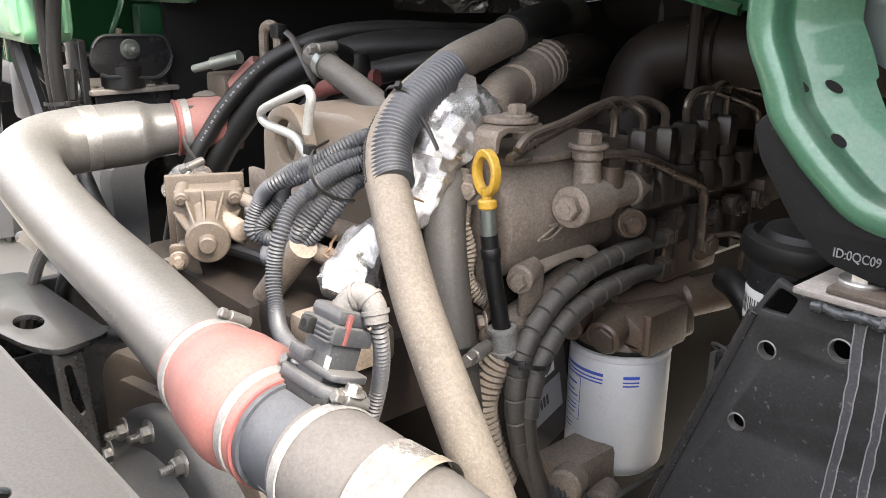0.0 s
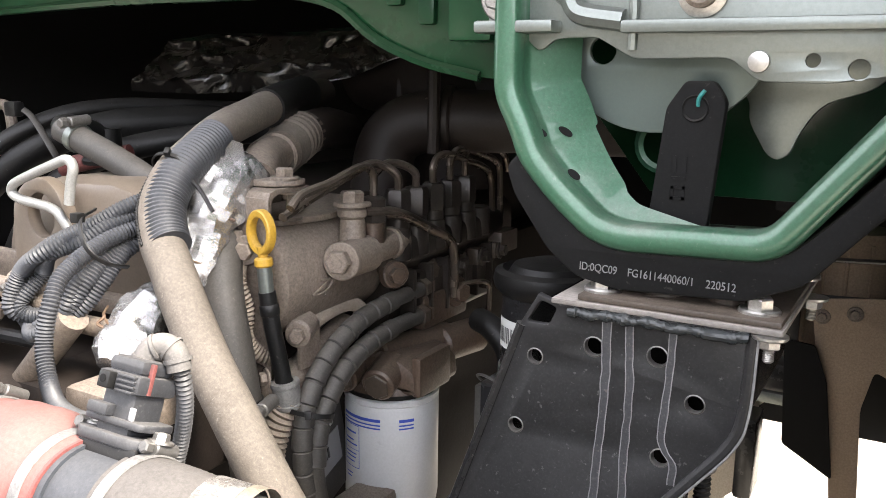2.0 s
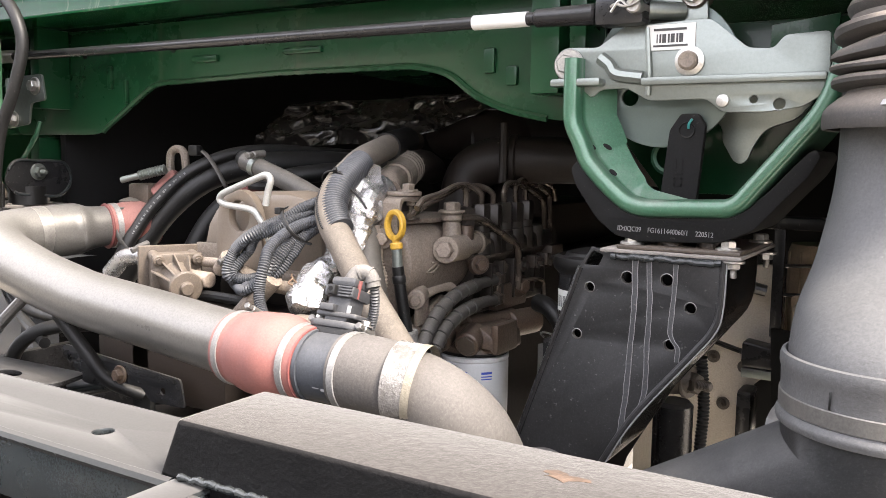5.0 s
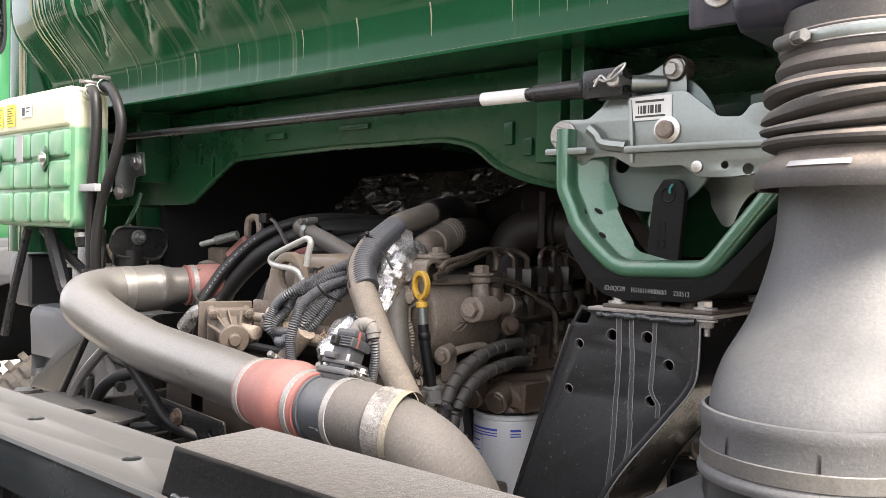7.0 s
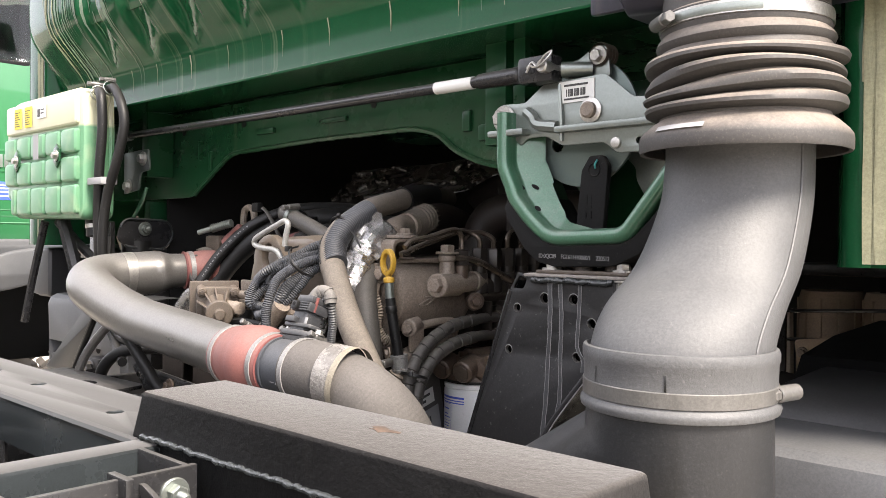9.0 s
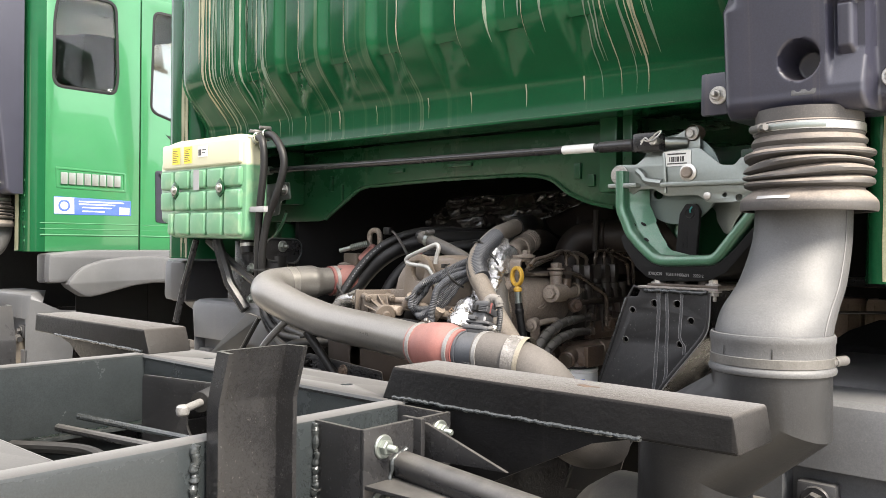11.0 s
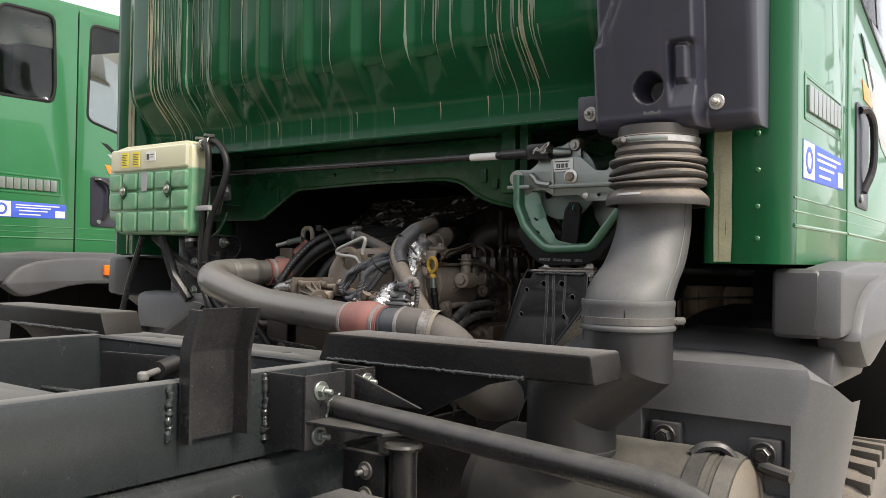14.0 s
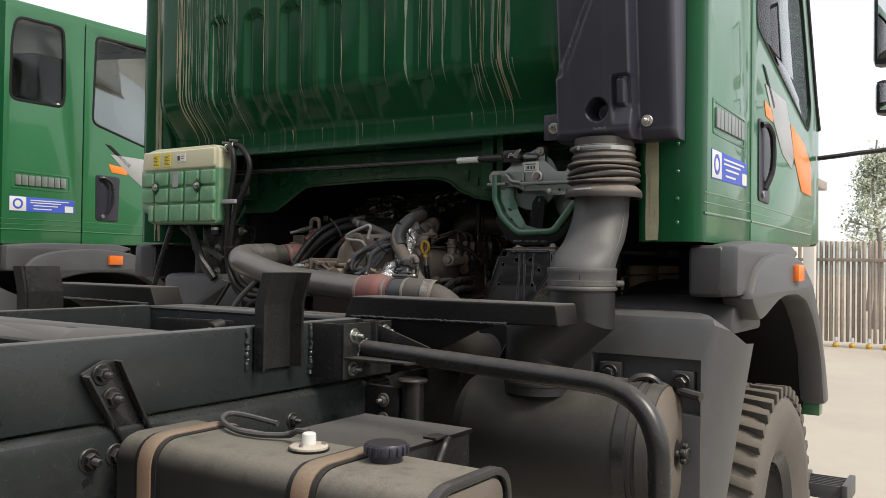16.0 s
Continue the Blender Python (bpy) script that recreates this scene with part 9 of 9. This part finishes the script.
for z in (1.405, 1.465):
    part("strap", hose([(-0.16, 1.315, z - 0.01), (-0.075, 1.30, z - 0.004), (0.055, 1.30, z + 0.004), (0.25, 1.31, z + 0.014)], 0.004, 8, 6), BLACK, shield)
for x, z in ((-0.10, 1.375), (-0.055, 1.385), (0.02, 1.37), (0.10, 1.39)):
    bolt(shield, (x, 1.276, z), (0, -1, 0), 0.015, CAST)
part("rubber_strip", box(bmesh.new(), (-0.152, 1.262, 1.315), (-0.130, 1.272, 1.56), 0.002), BLACK, shield, "black rubber strip")
part("rubber_flap", plate(rounded([(-0.149, 1.335), (-0.104, 1.331), (-0.083, 1.275), (-0.062, 1.12), (-0.139, 1.164)], 0.006), 0.006, at_y(1.262)), BLACK_DEEP, shield, "black rubber flap")
part("upper_bar", box(bmesh.new(), (-0.18, 1.25, 1.535), (0.30, 1.30, 1.56), 0.005), BLACK, shield)
step_box = thing("guard_inner_box", (0.25, 0.9, 1.3), "matt black inner guard box under the cab corner", "guard")
part("shell", plate(rounded([(0.62, 1.30), (0.66, 1.385), (0.72, 1.40), (0.98, 1.41), (0.98, 1.30)], 0.02, 3), 0.40, at_x(0.27), edge=0.01), GUARD_DARK, step_box, "dark dusty guard top")
# near-black sheet where the space behind the guard reads dark
part("shell", box(bmesh.new(), (0.20, 0.95, 1.36), (0.36, 1.0, 1.56), 0.01), BLACK_DEEP, step_box)

# ---- left side: coolant tank, hanger and looms ----
tank = thing("coolant_tank", (-1.74, 0.45, 1.64), "milky green coolant tank moulded in square cells", "coolant tank")
outl = [(-1.965, 1.955), (-1.978, 1.93), (-1.99, 1.86), (-1.985, 1.70), (-1.93, 1.69), (-1.93, 1.648), (-1.51, 1.642), (-1.497, 1.66), (-1.492, 1.85), (-1.497, 1.955), (-1.53, 1.968), (-1.90, 1.968)]
body_t = part("tank_body", plate(rounded(outl, 0.022, 4), 0.085, at_y(0.4435), edge=0.014), TANK, tank, "milky plastic body")
cols = [-1.972, -1.885, -1.79, -1.695, -1.60, -1.505]
rows_t = [(1.805, 1.866), (1.735, 1.798), (1.655, 1.728)]
for r, (z0, z1) in enumerate(rows_t):
    for c in range(5):
        x0, x1 = cols[c] + 0.005, cols[c + 1] - 0.005
        if r == 2 and c == 0:
            x0 += 0.045
        part("cell", box(bmesh.new(), (x0, 0.388, z0), (x1, 0.415, z1), 0.012, seg=3), TANK, body_t)
part("cell", box(bmesh.new(), (-1.96, 0.390, 1.874), (-1.51, 0.415, 1.955), 0.012, seg=3), TANK, body_t)
for x in (-1.868, -1.608):
    part("fixing_recess", plate([(x + 0.022 * math.cos(math.pi / 3 * k + 0.52), 1.802 + 0.03 * math.sin(math.pi / 3 * k + 0.52)) for k in range(6)], 0.004, at_y(0.3865)), GREEN_SHADED, body_t)
    bolt(tank, (x, 0.3845, 1.802), (0, -1, 0), 0.018, CHROME)
for x, mat in ((-1.865, YELLOW_LABEL), (-1.795, YELLOW_LABEL)):
    lb = part("label", box(bmesh.new(), (x - 0.022, 0.3868, 1.888), (x + 0.022, 0.3885, 1.942), 0), mat, body_t, "yellow warning label", 0)
    bars(lb, at_y(0.3868), [(x - 0.018, 1.895 + 0.006 * k, 0.034 - 0.006 * (k % 3), 0.0022) for k in range(7)], INK)
lb = part("label", box(bmesh.new(), (-1.735, 0.3868, 1.905), (-1.68, 0.3885, 1.938), 0), PAPER, body_t, "white label", 0)
bars(lb, at_y(0.3868), [(-1.731, 1.909, 0.016, 0.02), (-1.71, 1.925, 0.022, 0.003), (-1.71, 1.916, 0.018, 0.003)], INK)
lb = part("label", box(bmesh.new(), (-1.760, 0.3868, 1.80), (-1.728, 0.388, 1.865), 0), PAPER_GREY, body_t, "grey label", 0)
part("side_seam", sweep(bmesh.new(), [(-1.493, 0.47, 1.66), (-1.489, 0.47, 1.85), (-1.494, 0.47, 1.955)], 0.005, 8), TANK, body_t)
part("neck", cyl(bmesh.new(), (-1.50, 0.44, 1.945), (-1.47, 0.43, 1.950), 0.014, n=14), TANK, body_t)
worm_clamp(tank, (-1.478, 0.432, 1.949), (1, -0.3, 0.1), 0.017, 0.01, ZINC, (0, 0, 1))
worm_clamp(tank, (-1.46, 0.455, 1.962), (1, -0.2, 0.3), 0.017, 0.01, ZINC, (0, 0, 1))
part("outlet", cyl(bmesh.new(), (-1.585, 0.47, 1.645), (-1.58, 0.47, 1.60), 0.02, n=16, bev=0.002), RUBBER, tank)
part("outlet_band", cyl(bmesh.new(), (-1.583, 0.47, 1.632), (-1.582, 0.47, 1.622), 0.0215, n=16), CHROME, tank)
vent = thing("vent_hoses", (-1.42, 0.43, 1.3), "pair of black vent hoses strapped together", "hose")
part("hose", hose([(-1.485, 0.432, 1.950), (-1.455, 0.425, 1.950), (-1.435, 0.42, 1.925), (-1.430, 0.42, 1.86), (-1.445, 0.42, 1.76), (-1.462, 0.425, 1.68), (-1.470, 0.43, 1.58), (-1.475, 0.44, 1.48), (-1.43, 0.44, 1.40), (-1.35, 0.43, 1.365), (-1.24, 0.42, 1.36)], 0.0115, 12), RUBBER, vent)
part("hose", hose([(-1.47, 0.455, 1.962), (-1.42, 0.445, 1.955), (-1.375, 0.44, 1.915), (-1.360, 0.44, 1.86), (-1.385, 0.435, 1.78), (-1.428, 0.432, 1.70), (-1.448, 0.43, 1.60), (-1.455, 0.44, 1.50), (-1.42, 0.45, 1.42), (-1.34, 0.44, 1.385), (-1.22, 0.42, 1.37)], 0.0115, 12), RUBBER, vent)
part("hose", hose([(-1.50, 0.47, 1.60), (-1.49, 0.46, 1.50), (-1.45, 0.44, 1.41), (-1.36, 0.42, 1.35), (-1.20, 0.36, 1.33)], 0.010, 10), RUBBER, vent)
part("white_strap", box(bmesh.new(), (-1.485, 0.408, 1.725), (-1.412, 0.45, 1.742), 0.003), PAPER_GREY, vent, "white strap")
part("steel_pipe", hose([(-1.18, 0.36, 1.45), (-1.24, 0.34, 1.40), (-1.30, 0.32, 1.33), (-1.34, 0.30, 1.22)], 0.010, 10), STEEL, vent, "bright steel pipe")
tie(vent, (-1.462, 0.437, 1.55), (0.05, 0, -1), 0.026, 0.006)
stand = thing("tank_stand", (-1.65, 0.5, 1.1), "black angled steel stand under the coolant tank", "stand")
part("leg", box(bmesh.new(), (-1.72, 0.52, 1.15), (-1.60, 0.535, 1.64), 0.003), BLACK, stand)
part("leg", sweep(bmesh.new(), [(-1.72, 0.45, 1.64), (-1.66, 0.46, 1.50), (-1.60, 0.48, 1.42)], 0.018, 8), BLACK, stand)
part("leg", sweep(bmesh.new(), [(-1.84, 0.45, 1.64), (-1.90, 0.44, 1.48), (-1.93, 0.43, 1.36)], 0.011, 8), BLACK, stand)
part("leg", sweep(bmesh.new(), [(-1.80, 0.47, 1.64), (-1.70, 0.49, 1.57), (-1.58, 0.51, 1.50)], 0.013, 8), BLACK, stand)
# fixing holes drawn as flat discs in the near-black shade colour
for z in (1.30, 1.42, 1.52):
    part("fixing_hole", cyl(bmesh.new(), (-1.66, 0.5195, z), (-1.66, 0.517, z), 0.012, n=14), BLACK_DEEP, stand)
    bolt(stand, (-1.625, 0.519, z + 0.03), (0, -1, 0), 0.022, ZINC)
mount = thing("rear_cab_mount", (-1.58, 0.62, 1.4), "black cab mount with a rounded hanger plate", "bracket")
hang = rounded([(0.545, 1.648), (0.675, 1.644), (0.69, 1.60), (0.66, 1.565), (0.55, 1.575), (0.528, 1.60)], 0.026, 5)
part("hanger_plate", plate(hang, 0.006, at_x(-1.582)), BLACK, mount)
part("hanger_rim", sweep(bmesh.new(), [(-1.577, y, z) for y, z in hang[:-8]], 0.0035, 8), RAIL, mount, "dusty turned-up rim")
bolt(mount, (-1.578, 0.606, 1.622), (1, 0, 0), 0.024, ZINC, True)
part("rubber", cyl(bmesh.new(), (-1.61, 0.60, 1.55), (-1.61, 0.60, 1.59), 0.04, n=20), RUBBER, mount)
part("plate", box(bmesh.new(), (-1.80, 0.53, 1.540), (-1.585, 0.70, 1.549), 0.002), TOPDUST, mount)
part("pedestal", box(bmesh.new(), (-1.79, 0.54, 1.2), (-1.60, 0.69, 1.540), 0.004), BLACK, mount)
for y in (0.575, 0.645):
    bolt(mount, (-1.620, y, 1.549), (0, 0, 1), 0.026, CREAM)
part("cradle_rim", hose([(-1.72, 0.60, 1.60), (-1.69, 0.60, 1.565), (-1.655, 0.60, 1.572), (-1.645, 0.605, 1.62), (-1.63, 0.61, 1.655)], 0.006, 8), CAST, mount)
llock = thing("slim_cab_lock", (-1.60, 0.585, 1.745), "zinc-plated cab lock behind the coolant tank", "latch")
part("plate", plate(rounded([(-1.65, 1.825), (-1.52, 1.83), (-1.51, 1.775), (-1.56, 1.77), (-1.57, 1.725), (-1.65, 1.715)], 0.008), 0.006, at_y(0.585)), ZINC, llock)
bolt(llock, (-1.54, 0.581, 1.805), (0, -1, 0), 0.024, CHROME)
bolt(llock, (-1.62, 0.581, 1.735), (0, -1, 0), 0.024, CHROME)
part("spring_pin", ribbed([(-1.66, 0.577, 1.870), (-1.63, 0.577, 1.870), (-1.60, 0.576, 1.869)], 0.012, 0.008, 0.002, 12), CHROME, llock)
part("wire", hose([(-1.54, 0.59, 1.73), (-1.55, 0.585, 1.70), (-1.57, 0.58, 1.67), (-1.60, 0.58, 1.64), (-1.64, 0.585, 1.60)], 0.005, 8), GREEN_PALE, llock)
front_brk = thing("pipe_bracket", (-1.18, 0.30, 1.1), "black folded bracket with oval cut-outs", "bracket")
part("top", plate(rounded([(-1.40, 0.165), (-1.075, 0.235), (-1.030, 0.262), (-1.05, 0.335), (-1.38, 0.32)], 0.02), 0.008, Matrix.Translation((0, 0, 1.30)), [ring2(-1.155, 0.262, 0.030, 24, 0.62)]), BLACK, front_brk)
part("front", plate(rounded([(-1.40, 1.298), (-1.06, 1.298), (-1.06, 1.04), (-1.40, 1.04)], 0.012), 0.007, Matrix.Translation((0, 0.232, 0)) @ Matrix.Rotation(radians(12), 4, "Z") @ Matrix.Translation((0.05, 0.03, 0)) @ FRONT, [ring2(-1.20, 1.20, 0.045, 24, 1.1)]), BLACK, front_brk)
part("side", plate(rounded([(0.256, 1.300), (0.292, 1.300), (0.308, 1.02), (0.266, 1.02)], 0.010), 0.007, at_x(-1.046), [rounded([(0.268, 1.276), (0.277, 1.276), (0.288, 1.205), (0.282, 1.200), (0.272, 1.225)], 0.004, 3)]), BLACK, front_brk)
part("tube", hose([(-1.45, 0.33, 1.215), (-1.25, 0.35, 1.235), (-1.05, 0.40, 1.275), (-0.98, 0.43, 1.30)], 0.014, 12), RAIL, front_brk, "grey steel tube")
part("hose", hose([(-1.30, 0.36, 1.18), (-1.285, 0.35, 1.29), (-1.22, 0.37, 1.35), (-1.12, 0.44, 1.36), (-1.0, 0.50, 1.35)], 0.013, 12), RUBBER, front_brk)
part("slanting_plate", plate(rounded([(-1.473, 1.422), (-1.70, 1.262), (-1.535, 1.262), (-1.409, 1.412)], 0.012), 0.008, at_y(0.40)), TANKSHELL, front_brk, "dusty slanting plate")
part("plate_lip", sweep(bmesh.new(), [(-1.409, 0.392, 1.412), (-1.50, 0.392, 1.305), (-1.537, 0.392, 1.262)], 0.006, 8), TANKSHELL, front_brk)
part("drain_hose", hose([(-1.10, 0.32, 1.40), (-1.06, 0.34, 1.34), (-1.03, 0.36, 1.29), (-0.99, 0.40, 1.26)], 0.012, 12), RUBBER, front_brk, "black drain hose")
part("strap_bar", box(bmesh.new(), (-1.02, 0.40, 1.16), (-0.975, 0.412, 1.40), 0.004), TANKSHELL, front_brk)
valve2 = thing("air_line_fittings", (-0.95, -0.2, 1.15), "air line fittings and cable lever between the rails", "air line")
part("gaiter", ribbed([(-1.060, 0.030, 1.280), (-1.040, -0.010, 1.276), (-1.020, -0.050, 1.272)], 0.0205, 0.009, 0.003, 18), RUBBER, valve2, "ribbed rubber boot")
part("plunger", cyl(bmesh.new(), (-1.020, -0.048, 1.272), (-0.996, -0.10, 1.268), 0.009, n=14, bev=0.001), CLAMP, valve2)
part("ball_end", lathe(bmesh.new(), [(0, -0.014), (0.009, -0.013), (0.014, -0.008), (0.015, 0.0), (0.014, 0.008), (0.009, 0.012), (0, 0.013)], Matrix.Translation((-0.991, -0.111, 1.266)), 16), CLAMP, valve2, "dull steel ball end")
part("bar", cyl(bmesh.new(), (-1.40, -0.20, 1.18), (-0.80, -0.12, 1.19), 0.010, n=10), BLACK, valve2)
part("bar", cyl(bmesh.new(), (-1.40, -0.15, 1.20), (-0.70, -0.05, 1.20), 0.008, n=10), RAIL_CLEAN, valve2)
part("hose", hose([(-1.42, -0.3, 1.15), (-1.2, -0.22, 1.16), (-1.0, -0.25, 1.15), (-0.7, -0.3, 1.14), (-0.55, -0.3, 1.14)], 0.013, 10), RUBBER, valve2)
part("hose", hose([(-1.42, -0.42, 1.12), (-1.1, -0.35, 1.14), (-0.8, -0.4, 1.12), (-0.55, -0.5, 1.12)], 0.011, 10), RUBBER, valve2)
part("clip_block", box(bmesh.new(), (-0.86, -0.16, 1.17), (-0.82, -0.10, 1.22), 0.005), CAST_DARK, valve2)

# ---- the second truck, of the same kind, standing alongside ----
shift = Vector((-4.16, 0.185, 0.0))
for src in (cab, wing, guard, wheel, intake, elbow, mirror, right_rail, left_rail, right_beam, left_beam, right_post, air_tank):
    copy_thing(src, Matrix.Translation(src.location + shift))

# ---- far side of the first truck: mudguard and wheel, mirrored ----
for src, total, rise in ((guard, -1.475, 0.075), (wheel, -1.70, 0.0), (wing, -1.74, 0.0)):
    copy_thing(src, Matrix.Translation((total - src.location.x, src.location.y, src.location.z + rise)) @ Matrix.Diagonal((-1, 1, 1, 1)))
    copy_thing(src, Matrix.Translation(shift + Vector((total - src.location.x, src.location.y, src.location.z + rise))) @ Matrix.Diagonal((-1, 1, 1, 1)))
